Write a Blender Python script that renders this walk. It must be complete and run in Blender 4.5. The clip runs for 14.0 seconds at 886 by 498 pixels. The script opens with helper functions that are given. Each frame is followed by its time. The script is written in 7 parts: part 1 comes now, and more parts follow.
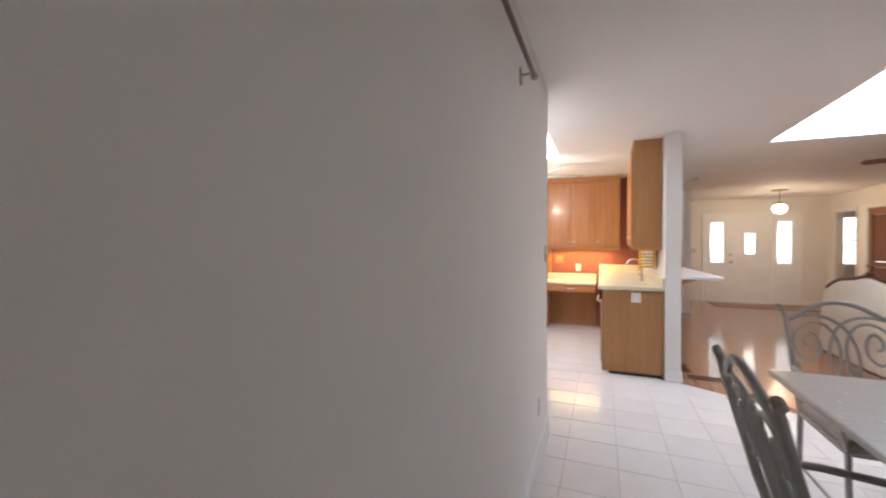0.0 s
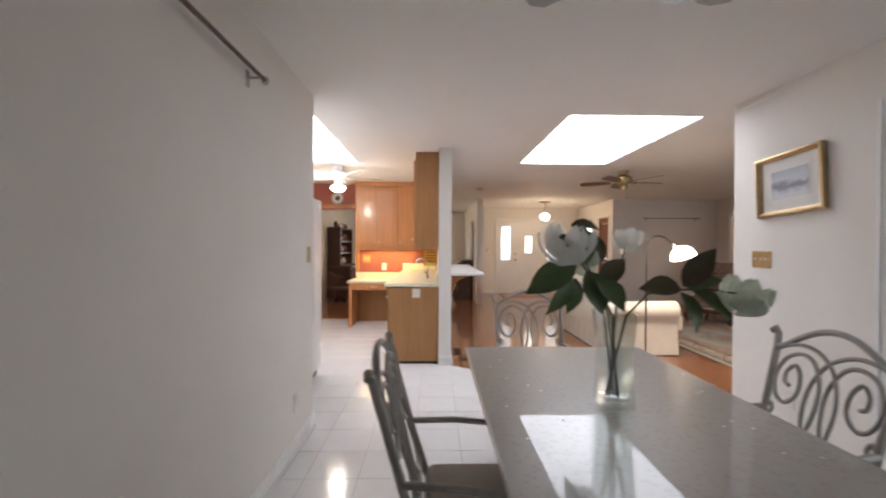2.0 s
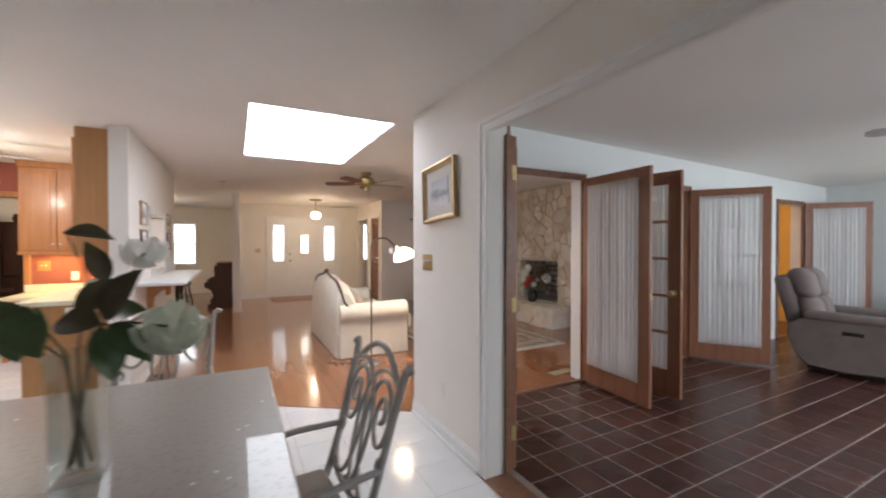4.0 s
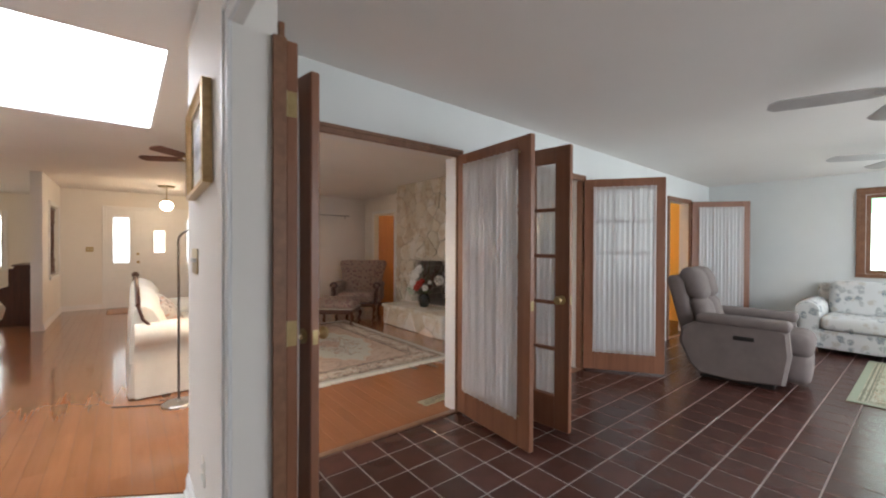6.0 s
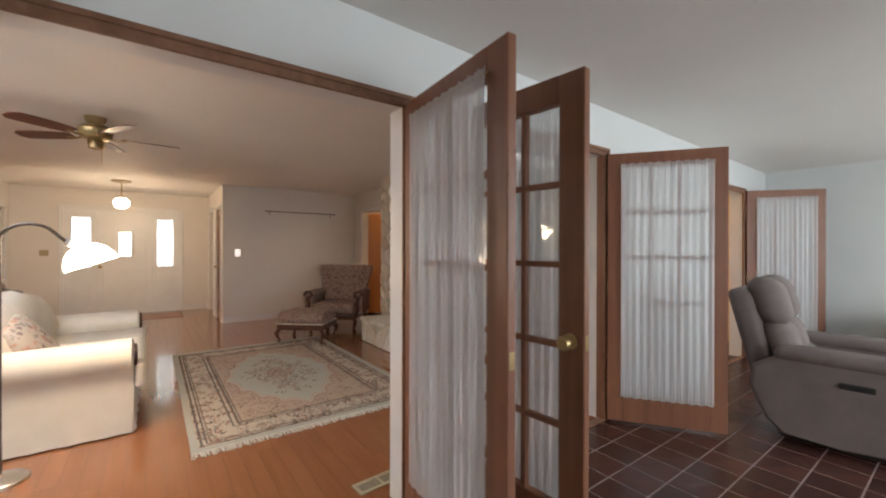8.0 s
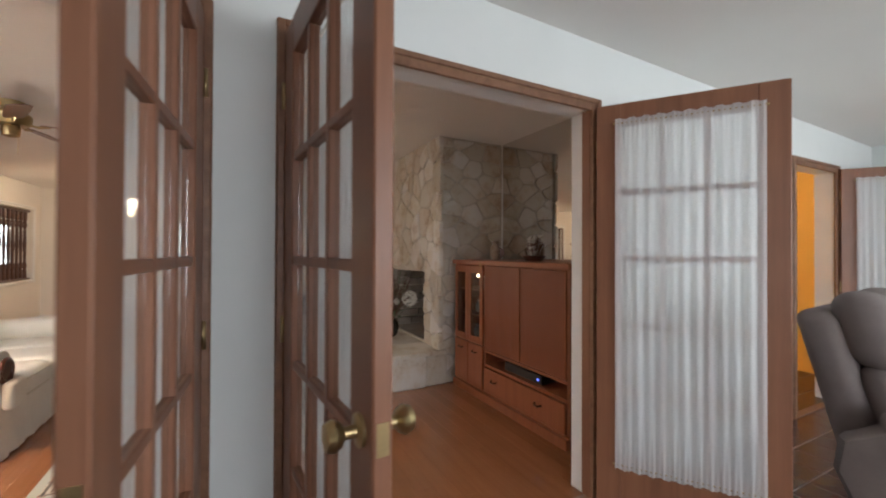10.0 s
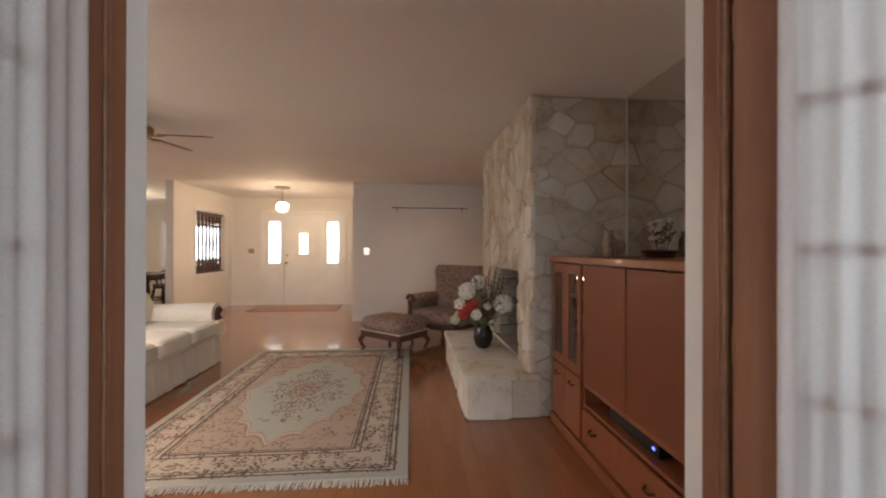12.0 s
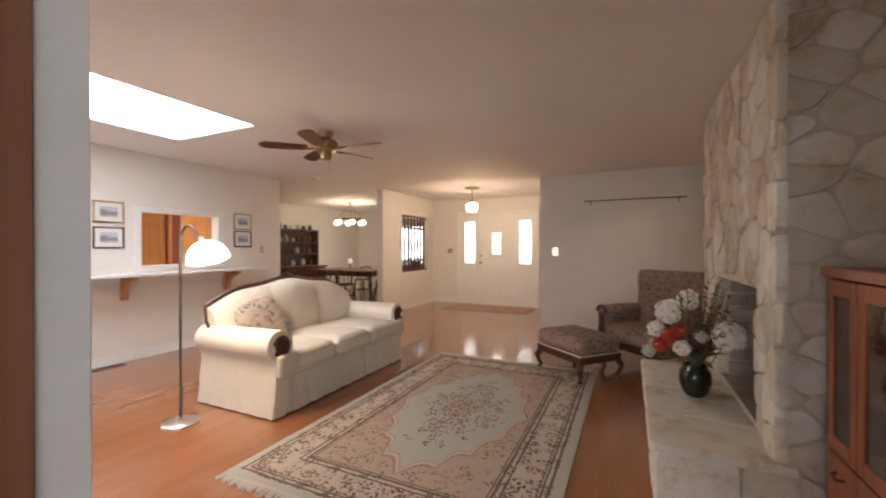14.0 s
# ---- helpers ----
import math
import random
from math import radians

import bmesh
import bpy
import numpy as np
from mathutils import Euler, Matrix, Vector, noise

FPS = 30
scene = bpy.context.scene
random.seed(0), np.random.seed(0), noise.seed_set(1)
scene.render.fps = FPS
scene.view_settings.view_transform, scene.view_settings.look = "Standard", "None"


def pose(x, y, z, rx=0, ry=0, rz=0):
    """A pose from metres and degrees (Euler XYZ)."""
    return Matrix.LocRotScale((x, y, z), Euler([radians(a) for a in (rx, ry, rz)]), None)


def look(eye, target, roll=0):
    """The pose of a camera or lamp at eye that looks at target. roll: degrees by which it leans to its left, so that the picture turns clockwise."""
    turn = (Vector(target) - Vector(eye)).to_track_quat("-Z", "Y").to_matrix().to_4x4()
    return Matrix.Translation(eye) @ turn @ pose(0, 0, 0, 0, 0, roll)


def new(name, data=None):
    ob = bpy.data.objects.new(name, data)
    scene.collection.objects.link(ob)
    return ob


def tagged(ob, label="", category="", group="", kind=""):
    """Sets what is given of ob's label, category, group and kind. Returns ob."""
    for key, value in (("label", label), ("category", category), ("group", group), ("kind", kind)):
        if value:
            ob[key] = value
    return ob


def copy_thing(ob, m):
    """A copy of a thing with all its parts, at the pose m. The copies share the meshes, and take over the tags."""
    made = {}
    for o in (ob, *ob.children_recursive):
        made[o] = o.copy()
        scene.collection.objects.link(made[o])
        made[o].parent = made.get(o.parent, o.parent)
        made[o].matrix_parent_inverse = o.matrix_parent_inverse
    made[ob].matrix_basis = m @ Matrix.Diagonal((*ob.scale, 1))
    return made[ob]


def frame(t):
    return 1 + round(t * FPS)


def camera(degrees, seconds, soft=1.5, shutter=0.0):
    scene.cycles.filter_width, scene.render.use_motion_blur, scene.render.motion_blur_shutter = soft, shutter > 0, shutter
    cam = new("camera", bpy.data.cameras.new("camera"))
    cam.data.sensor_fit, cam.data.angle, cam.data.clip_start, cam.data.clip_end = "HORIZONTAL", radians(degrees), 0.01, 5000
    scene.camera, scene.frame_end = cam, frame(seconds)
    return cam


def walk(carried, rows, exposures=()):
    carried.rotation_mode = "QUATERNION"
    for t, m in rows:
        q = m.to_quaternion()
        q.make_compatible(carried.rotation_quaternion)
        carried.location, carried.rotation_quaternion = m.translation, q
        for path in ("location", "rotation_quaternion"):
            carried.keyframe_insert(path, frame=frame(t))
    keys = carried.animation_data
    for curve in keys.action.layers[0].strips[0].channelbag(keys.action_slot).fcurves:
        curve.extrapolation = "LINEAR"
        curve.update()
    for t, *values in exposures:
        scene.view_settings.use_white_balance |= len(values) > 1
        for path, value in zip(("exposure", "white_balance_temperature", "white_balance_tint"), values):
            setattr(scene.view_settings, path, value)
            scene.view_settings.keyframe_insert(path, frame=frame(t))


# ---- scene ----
# ---- camera ----
cam = camera(96.3, 14.0, soft=2.0, shutter=0.4)
PATH = [
    (0, (-4.687, -2.926, 1.321), (-5.429, -1.069, 1.305), 0.1),
    (0.5, (-4.599, -2.94, 1.31), (-5.125, -1.01, 1.299), 0.1),
    (1, (-4.483, -2.943, 1.325), (-4.793, -0.968, 1.309), 0.2),
    (1.5, (-4.337, -2.948, 1.326), (-4.477, -0.953, 1.311), 0.2),
    (2, (-4.156, -2.95, 1.336), (-4.113, -0.95, 1.32), 0.3),
    (2.5, (-3.966, -2.91, 1.384), (-3.653, -0.935, 1.356), -0.1),
    (3, (-3.705, -2.912, 1.392), (-3.119, -1.0, 1.364), -0.2),
    (3.5, (-3.402, -2.936, 1.408), (-2.632, -1.091, 1.377), -0.2),
    (4, (-3.123, -2.918, 1.389), (-2.197, -1.145, 1.364), 0.0),
    (4.2, (-3.001, -2.886, 1.375), (-2.011, -1.148, 1.356), 0.1),
    (6.5, (-1.856, -2.228, 1.327), (-0.592, -0.678, 1.31), 0.2),
    (7, (-1.6, -2.039, 1.319), (-0.344, -0.482, 1.314), 0.2),
    (7.5, (-1.323, -1.853, 1.311), (-0.101, -0.27, 1.304), 0.2),
    (8, (-1.045, -1.735, 1.326), (0.138, -0.123, 1.32), 0.1),
    (8.5, (-0.732, -1.672, 1.327), (0.405, -0.027, 1.323), -0.0),
    (8.7, (-0.614, -1.646, 1.331), (0.508, 0.01, 1.327), -0.1),
    (11, (0.599, -1.271, 1.254), (1.208, 0.634, 1.271), 0.4),
    (11.5, (0.812, -1.107, 1.265), (1.202, 0.854, 1.271), 0.1),
    (12, (0.966, -0.955, 1.255), (1.128, 1.038, 1.26), 0.2),
    (12.5, (1.088, -0.762, 1.247), (0.984, 1.236, 1.253), 0.2),
    (13, (1.165, -0.601, 1.259), (0.827, 1.37, 1.26), 0.1),
    (13.3, (1.225, -0.507, 1.278), (0.695, 1.422, 1.267), -0.2),
    (13.5, (1.205, -0.455, 1.323), (0.595, 1.449, 1.309), -0.3),
    (14, (1.267, -0.286, 1.298), (0.412, 1.522, 1.291), -0.1),
]
EXPOSURE = [(0, 0.0, 6130, 15), (2.0, -0.07, 6180, 13), (4.2, -0.07, 6200, 13), (6.3, 0.06, 6350, 12), (8.7, 0.05, 6400, 12), (11, 0.20, 6300, 12), (12.3, 0.17, 6600, 15), (14, 0.22, 6550, 15)]
walk(cam, [(t, look(eye, target, roll)) for t, eye, target, roll in PATH], EXPOSURE)

# ---- world, sun, large lights ----
world = bpy.data.worlds.new("sky")
scene.world = world
world.use_nodes = True
wn = world.node_tree
sky = wn.nodes.new("ShaderNodeTexSky")
sky.sky_type, sky.sun_disc = 'NISHITA', False
sky.sun_elevation, sky.sun_rotation = radians(48), radians(200)
wn.links.new(sky.outputs[0], wn.nodes["Background"].inputs[0])
wn.nodes["Background"].inputs[1].default_value = 0.12


def lamp(name, kind, m, energy, colour, size=0.1, size_y=None):
    data = bpy.data.lights.new(name, kind)
    data.energy, data.color = energy, colour
    if kind == 'AREA':
        data.shape, data.size, data.size_y = 'RECTANGLE', size, size_y or size
    elif kind == 'SUN':
        data.angle = size
    else:
        data.shadow_soft_size = size
    ob = new(name, data)
    ob.matrix_world = m
    return ob


lamp("sun", 'SUN', look((0, -20, 22), (3, 0, 0)), 2.5, (1, 0.95, 0.87), radians(0.5))
DAY = (0.93, 0.97, 1.0)
WARM = (1.0, 0.72, 0.42)
# daylight through the openings: nook garden window, sunroom windows
lamp("nook_window_light", 'AREA', look((-2.7, -4.22, 1.45), (-2.7, 0, 1.2)), 0.7, DAY, 0.9, 1.2)
lamp("sunroom_window_light", 'AREA', look((2.6, -4.52, 1.4), (2.6, 0, -1.4)), 128, DAY, 5.2, 1.6)
lamp("sunroom_east_light", 'AREA', look((5.72, -2.6, 1.5), (0, -2.6, 0.4)), 15, DAY, 1.5, 1.1)
# lamps of the house, then two added lights without fixtures
lamp("floor_lamp_bulb", 'POINT', pose(-1.35, 1.48, 1.2), 15, (1, 0.73, 0.44), 0.05)
lamp("pendant_bulb", 'POINT', pose(-1.45, 6.75, 1.93), 38, WARM, 0.06)
lamp("chandelier_bulbs", 'POINT', pose(-5.0, 7.6, 1.86), 36, (1, 0.78, 0.5), 0.25)
lamp("kitchen_fan_bulb", 'POINT', pose(-5.5, 2.6, 2.0), 22, (1, 0.88, 0.7), 0.08)
lamp("under_cabinet_tube", 'AREA', look((-5.0, 3.98, 1.245), (-5.0, 3.98, 0)), 8.0, (1, 0.72, 0.26), 0.9, 0.08)
# added light, no source in view: brightens the ochre side room
lamp("side_room_added_light", 'POINT', pose(4.6, 2.4, 1.9), 60, (1, 0.75, 0.40), 0.1)
# likewise added and unseen, to light the passage behind the orange door
lamp("passage_added_light", 'POINT', pose(3.3, 5.2, 2.2), 35, (1, 0.7, 0.4), 0.08)

# ---- materials ----


def shade(name, build):
    m = bpy.data.materials.new(name)
    m.use_nodes = True
    nt = m.node_tree
    build(nt, nt.nodes["Principled BSDF"])
    return m


def nd(nt, kind, **sets):
    n = nt.nodes.new(kind)
    for k, v in sets.items():
        n.inputs[k].default_value = v
    return n


def mth(nt, op, a, b=None, c=None):
    n = nt.nodes.new("ShaderNodeMath")
    n.operation = op
    for i, v in enumerate((a, b, c)):
        if v is None:
            continue
        if isinstance(v, (int, float)):
            n.inputs[i].default_value = v
        else:
            nt.links.new(v, n.inputs[i])
    return n.outputs[0]


def mixc(nt, fac, a, b):
    n = nt.nodes.new("ShaderNodeMix")
    n.data_type = 'RGBA'
    for slot, v in ((0, fac), (6, a), (7, b)):
        if isinstance(v, tuple):
            n.inputs[slot].default_value = (*v, 1)
        elif isinstance(v, (int, float)):
            n.inputs[slot].default_value = v
        else:
            nt.links.new(v, n.inputs[slot])
    return n.outputs[2]


def coords(nt, scale=(1, 1, 1), which="Object"):
    tc = nt.nodes.new("ShaderNodeTexCoord")
    mp = nt.nodes.new("ShaderNodeMapping")
    mp.inputs["Scale"].default_value = scale
    nt.links.new(tc.outputs[which], mp.inputs[0])
    return mp.outputs[0]


def noisy(nt, vec, scale, detail=4, rough=0.6):
    n = nd(nt, "ShaderNodeTexNoise", Scale=scale, Detail=detail, Roughness=rough)
    nt.links.new(vec, n.inputs["Vector"])
    return n.outputs[0]


def ramp(nt, fac, stops, hard=False):
    n = nt.nodes.new("ShaderNodeValToRGB")
    el = n.color_ramp.elements
    n.color_ramp.interpolation = 'CONSTANT' if hard else 'LINEAR'
    while len(el) < len(stops):
        el.new(0.5)
    for e, (p, c) in zip(el, stops):
        e.position, e.color = p, (*c, 1)
    nt.links.new(fac, n.inputs[0])
    return n.outputs[0]


def bump(nt, bsdf, height, strength, dist=0.01):
    b = nd(nt, "ShaderNodeBump", Strength=strength, Distance=dist)
    nt.links.new(height, b.inputs["Height"])
    nt.links.new(b.outputs[0], bsdf.inputs["Normal"])


def plain(name, c1, c2, scale=6, rough=0.6, fine=120, bumps=0.15, metal=0.0, coat=0.0, stretch=(1, 1, 1), dist=0.002, var=0.0):
    def build(nt, b):
        v = coords(nt, stretch)
        big, small = noisy(nt, v, scale), noisy(nt, v, fine, 3)
        f = mth(nt, 'ADD', mth(nt, 'MULTIPLY', big, 0.7), mth(nt, 'MULTIPLY', small, 0.3))
        col = ramp(nt, f, [(0.3, c1), (0.7, c2)])
        if var:
            oi = nt.nodes.new("ShaderNodeObjectInfo")
            col = mixc(nt, mth(nt, 'MULTIPLY', oi.outputs["Random"], var), col, tuple(x * 0.45 for x in c1))
        nt.links.new(col, b.inputs["Base Color"])
        rr = mth(nt, 'ADD', mth(nt, 'MULTIPLY', big, 0.16), rough - 0.08)
        nt.links.new(rr, b.inputs["Roughness"])
        b.inputs["Metallic"].default_value = metal
        b.inputs["Coat Weight"].default_value = coat
        b.inputs["Coat Roughness"].default_value = 0.05
        if bumps:
            bump(nt, b, small, bumps, dist)
    return shade(name, build)


def wood(name, c1, c2, grain=(30, 30, 1.5), rough=0.4, var=0.0, coat=0.0, relief=0.12):
    def build(nt, b):
        v = coords(nt, grain)
        g = noisy(nt, v, 1.0, 6, 0.65)
        w = noisy(nt, coords(nt), 2.2, 3)
        f = mth(nt, 'ADD', mth(nt, 'MULTIPLY', g, 0.75), mth(nt, 'MULTIPLY', w, 0.25))
        col = ramp(nt, f, [(0.32, c1), (0.68, c2)])
        if var:
            oi = nt.nodes.new("ShaderNodeObjectInfo")
            gi = nt.nodes.new("ShaderNodeNewGeometry")
            r = mth(nt, 'FRACT', mth(nt, 'ADD', oi.outputs["Random"], gi.outputs["Random Per Island"]))
            col = mixc(nt, mth(nt, 'MULTIPLY', r, var), col, tuple(x * 0.5 for x in c1))
        nt.links.new(col, b.inputs["Base Color"])
        nt.links.new(mth(nt, 'ADD', mth(nt, 'MULTIPLY', g, 0.14), rough - 0.07), b.inputs["Roughness"])
        b.inputs["Coat Weight"].default_value = coat
        b.inputs["Coat Roughness"].default_value = 0.07
        bump(nt, b, g, relief, 0.002)
    return shade(name, build)


def glow(name, colour, strength):
    def build(nt, b):
        b.inputs["Base Color"].default_value = (*colour, 1)
        b.inputs["Emission Color"].default_value = (*colour, 1)
        b.inputs["Emission Strength"].default_value = strength
    return shade(name, build)


WALL = plain("wall_paint", (0.74, 0.71, 0.67), (0.80, 0.77, 0.73), 1.3, 0.62, 220, 0.1)
WALL_COOL = plain("sunroom_wall_paint", (0.70, 0.73, 0.72), (0.77, 0.80, 0.79), 1.3, 0.6, 220, 0.1)
CEIL = plain("ceiling_paint", (0.80, 0.78, 0.75), (0.86, 0.84, 0.81), 0.9, 0.75, 260, 0.22)
TRIM = plain("white_trim_paint", (0.74, 0.75, 0.75), (0.82, 0.82, 0.82), 4, 0.4, 150, 0.06)
RED_WALL = plain("terracotta_paint", (0.30, 0.082, 0.052), (0.37, 0.108, 0.068), 1.5, 0.55, 220, 0.1)
YELLOW_WALL = plain("ochre_paint", (0.74, 0.48, 0.15), (0.80, 0.55, 0.20), 1.5, 0.6, 200, 0.1)
DOORWOOD = wood("french_door_wood", (0.182, 0.074, 0.039), (0.285, 0.124, 0.066), (18, 18, 1.0), 0.42)
CASEWOOD = wood("casing_wood", (0.16, 0.075, 0.04), (0.27, 0.135, 0.075), (22, 22, 22), 0.45)
CABWOOD = wood("kitchen_cabinet_wood", (0.40, 0.17, 0.055), (0.56, 0.26, 0.095), (22, 22, 1.2), 0.32, coat=0.2)
CABWOOD_END = wood("cabinet_end_veneer", (0.34, 0.165, 0.06), (0.44, 0.225, 0.09), (22, 22, 1.2), 0.5)
TVWOOD = wood("cherry_veneer", (0.225, 0.066, 0.026), (0.31, 0.102, 0.043), (20, 20, 1.2), 0.38, coat=0.1)
DARKWOOD = wood("dark_stained_wood", (0.045, 0.016, 0.010), (0.10, 0.035, 0.02), (25, 25, 2), 0.32, coat=0.2)
ORANGEDOOR = wood("orange_door_veneer", (0.50, 0.20, 0.06), (0.62, 0.28, 0.09), (16, 16, 1), 0.45)
BLADEWOOD = wood("fan_blade_wood", (0.10, 0.04, 0.025), (0.19, 0.08, 0.05), (8, 40, 8), 0.35)
PLANK = wood("oak_strip_floor", (0.285, 0.104, 0.039), (0.36, 0.145, 0.059), (14, 0.9, 14), 0.18, var=0.18, coat=0.6, relief=0.025)
FLOORBASE = plain("floor_joint", (0.10, 0.05, 0.03), (0.15, 0.08, 0.05), 8, 0.8)
GROUT_W = plain("pale_grout", (0.50, 0.49, 0.47), (0.60, 0.59, 0.57), 12, 0.85)
GROUT_S = plain("grey_grout", (0.26, 0.21, 0.19), (0.44, 0.38, 0.35), 5, 0.8)
TILE_W = plain("white_glazed_tile", (0.72, 0.72, 0.73), (0.80, 0.80, 0.81), 3.5, 0.14, 60, 0.03, var=0.10)
TILE_B = plain("brown_quarry_tile", (0.070, 0.028, 0.022), (0.125, 0.050, 0.038), 5, 0.24, 90, 0.14, var=0.55, dist=0.004)
BRASS = plain("brass", (0.36, 0.27, 0.13), (0.52, 0.40, 0.21), 20, 0.34, 200, 0.02, metal=1.0)
BRONZE = plain("dark_bronze", (0.10, 0.085, 0.075), (0.17, 0.145, 0.125), 20, 0.32, 200, 0.02, metal=0.8)
STEEL = plain("brushed_nickel", (0.50, 0.48, 0.45), (0.62, 0.60, 0.57), 20, 0.3, 200, 0.02, metal=1.0)
IRON = plain("pewter_painted_iron", (0.32, 0.305, 0.285), (0.43, 0.41, 0.385), 30, 0.42, 250, 0.12, metal=0.1)
GOLD = plain("gilt_frame", (0.36, 0.25, 0.12), (0.54, 0.40, 0.22), 40, 0.38, 200, 0.2, metal=0.8)
SEATCLOTH = plain("taupe_seat_cloth", (0.28, 0.235, 0.195), (0.37, 0.315, 0.265), 8, 0.85, 400, 0.4)
CREAM = plain("cream_upholstery", (0.66, 0.61, 0.52), (0.76, 0.71, 0.62), 5, 0.85, 420, 0.35)
PIPING = plain("cream_piping", (0.52, 0.46, 0.35), (0.60, 0.54, 0.42), 8, 0.85, 300, 0.2)
RECLINER = plain("grey_taupe_upholstery", (0.155, 0.128, 0.120), (0.225, 0.19, 0.178), 5, 0.9, 380, 0.4)
PLASTIC_W = plain("ivory_plastic", (0.70, 0.68, 0.62), (0.78, 0.76, 0.70), 10, 0.35, 100, 0.0)
BLACK = plain("black_plastic", (0.012, 0.012, 0.013), (0.03, 0.03, 0.03), 10, 0.4, 100, 0.05)
COUNTER = plain("pale_yellow_laminate", (0.68, 0.64, 0.46), (0.76, 0.72, 0.55), 10, 0.3, 300, 0.03)
WHITEGOODS = plain("white_enamel", (0.74, 0.75, 0.76), (0.80, 0.81, 0.82), 5, 0.25, 100, 0.02)
FANWHITE = plain("pale_grey_fan_paint", (0.42, 0.41, 0.40), (0.52, 0.51, 0.50), 5, 0.45, 100, 0.02)
YELLOW = plain("yellow_plastic", (0.70, 0.42, 0.02), (0.80, 0.52, 0.03), 8, 0.4, 100, 0.05)
MORTAR = plain("stone_mortar", (0.46, 0.42, 0.35), (0.58, 0.54, 0.47), 14, 0.95, 90, 0.6, dist=0.006)
SOOT = plain("sooty_firebrick", (0.05, 0.045, 0.04), (0.12, 0.10, 0.09), 10, 0.9, 90, 0.4)
FIREBRICK = plain("pale_firebrick", (0.30, 0.27, 0.24), (0.44, 0.40, 0.36), 10, 0.9, 90, 0.4, var=0.3)
LEAF = plain("glossy_dark_leaf", (0.06, 0.11, 0.04), (0.12, 0.18, 0.075), 14, 0.36, 90, 0.1)
LEAF2 = plain("brown_leaf_underside", (0.07, 0.062, 0.032), (0.12, 0.10, 0.05), 14, 0.6, 90, 0.1)
STEM = plain("flower_stem", (0.05, 0.045, 0.02), (0.11, 0.09, 0.05), 14, 0.6, 90, 0.2)
REDPETAL = plain("red_petal", (0.42, 0.03, 0.02), (0.60, 0.06, 0.03), 12, 0.6, 90, 0.1)
DRYTWIG = plain("dried_red_foliage", (0.10, 0.035, 0.03), (0.20, 0.075, 0.055), 12, 0.7, 90, 0.1)
CHINA = plain("blue_white_china", (0.60, 0.58, 0.55), (0.24, 0.26, 0.32), 22, 0.2, 60, 0.02)
PAPER = plain("mount_paper", (0.70, 0.69, 0.66), (0.77, 0.76, 0.73), 8, 0.8, 100, 0.0)


def _print(nt, b):
    sep = nt.nodes.new("ShaderNodeSeparateXYZ")
    nt.links.new(coords(nt), sep.inputs[0])
    n = noisy(nt, coords(nt, (1, 1, 1)), 14, 4)
    z = mth(nt, 'ADD', mth(nt, 'MULTIPLY', sep.outputs[2], 4.2), mth(nt, 'ADD', mth(nt, 'MULTIPLY', n, 0.55), 0.22))
    nt.links.new(ramp(nt, z, [(0.16, (0.62, 0.63, 0.66)), (0.30, (0.50, 0.52, 0.56)), (0.42, (0.20, 0.20, 0.24)), (0.52, (0.30, 0.30, 0.36)), (0.60, (0.52, 0.55, 0.60)), (0.85, (0.40, 0.44, 0.50))]), b.inputs["Base Color"])
    b.inputs["Roughness"].default_value = 0.5


PRINT = shade("winter_landscape_print", _print)
FRINGE = plain("rug_fringe", (0.55, 0.53, 0.47), (0.68, 0.66, 0.60), 60, 0.9, 300, 0.3)
SKYPANEL = glow("skylight_diffuser", (0.95, 0.975, 1.0), 7.0)
SHADEGLOW = glow("lit_opal_glass", (1.0, 0.84, 0.62), 14.0)
BULBGLOW = glow("lit_bulb_glass", (1.0, 0.82, 0.55), 7.0)
TUBEGLOW = glow("lit_tube", (1.0, 0.78, 0.3), 5.0)
BACKLIGHT = glow("bright_garden_haze", (0.96, 1.0, 1.0), 2.3)
# weak glow added to a whole switch plate so it stands out
GLOWPLATE = glow("glowing_switch_plate", (1.0, 0.94, 0.84), 0.8)
LED = glow("blue_led", (0.1, 0.15, 1.0), 4.0)


def _glass(nt, b):
    b.inputs["Base Color"].default_value = (0.96, 0.98, 0.97, 1)
    b.inputs["Roughness"].default_value = 0.02
    b.inputs["Transmission Weight"].default_value = 1.0
    b.inputs["IOR"].default_value = 1.45


GLASS = shade("clear_glass", _glass)


def _mirror(nt, b):
    b.inputs["Base Color"].default_value = (0.74, 0.72, 0.69, 1)
    b.inputs["Metallic"].default_value = 1.0
    v = noisy(nt, coords(nt), 2.0)
    nt.links.new(mth(nt, 'MULTIPLY', v, 0.05), b.inputs["Roughness"])


MIRROR = shade("smoked_mirror", _mirror)


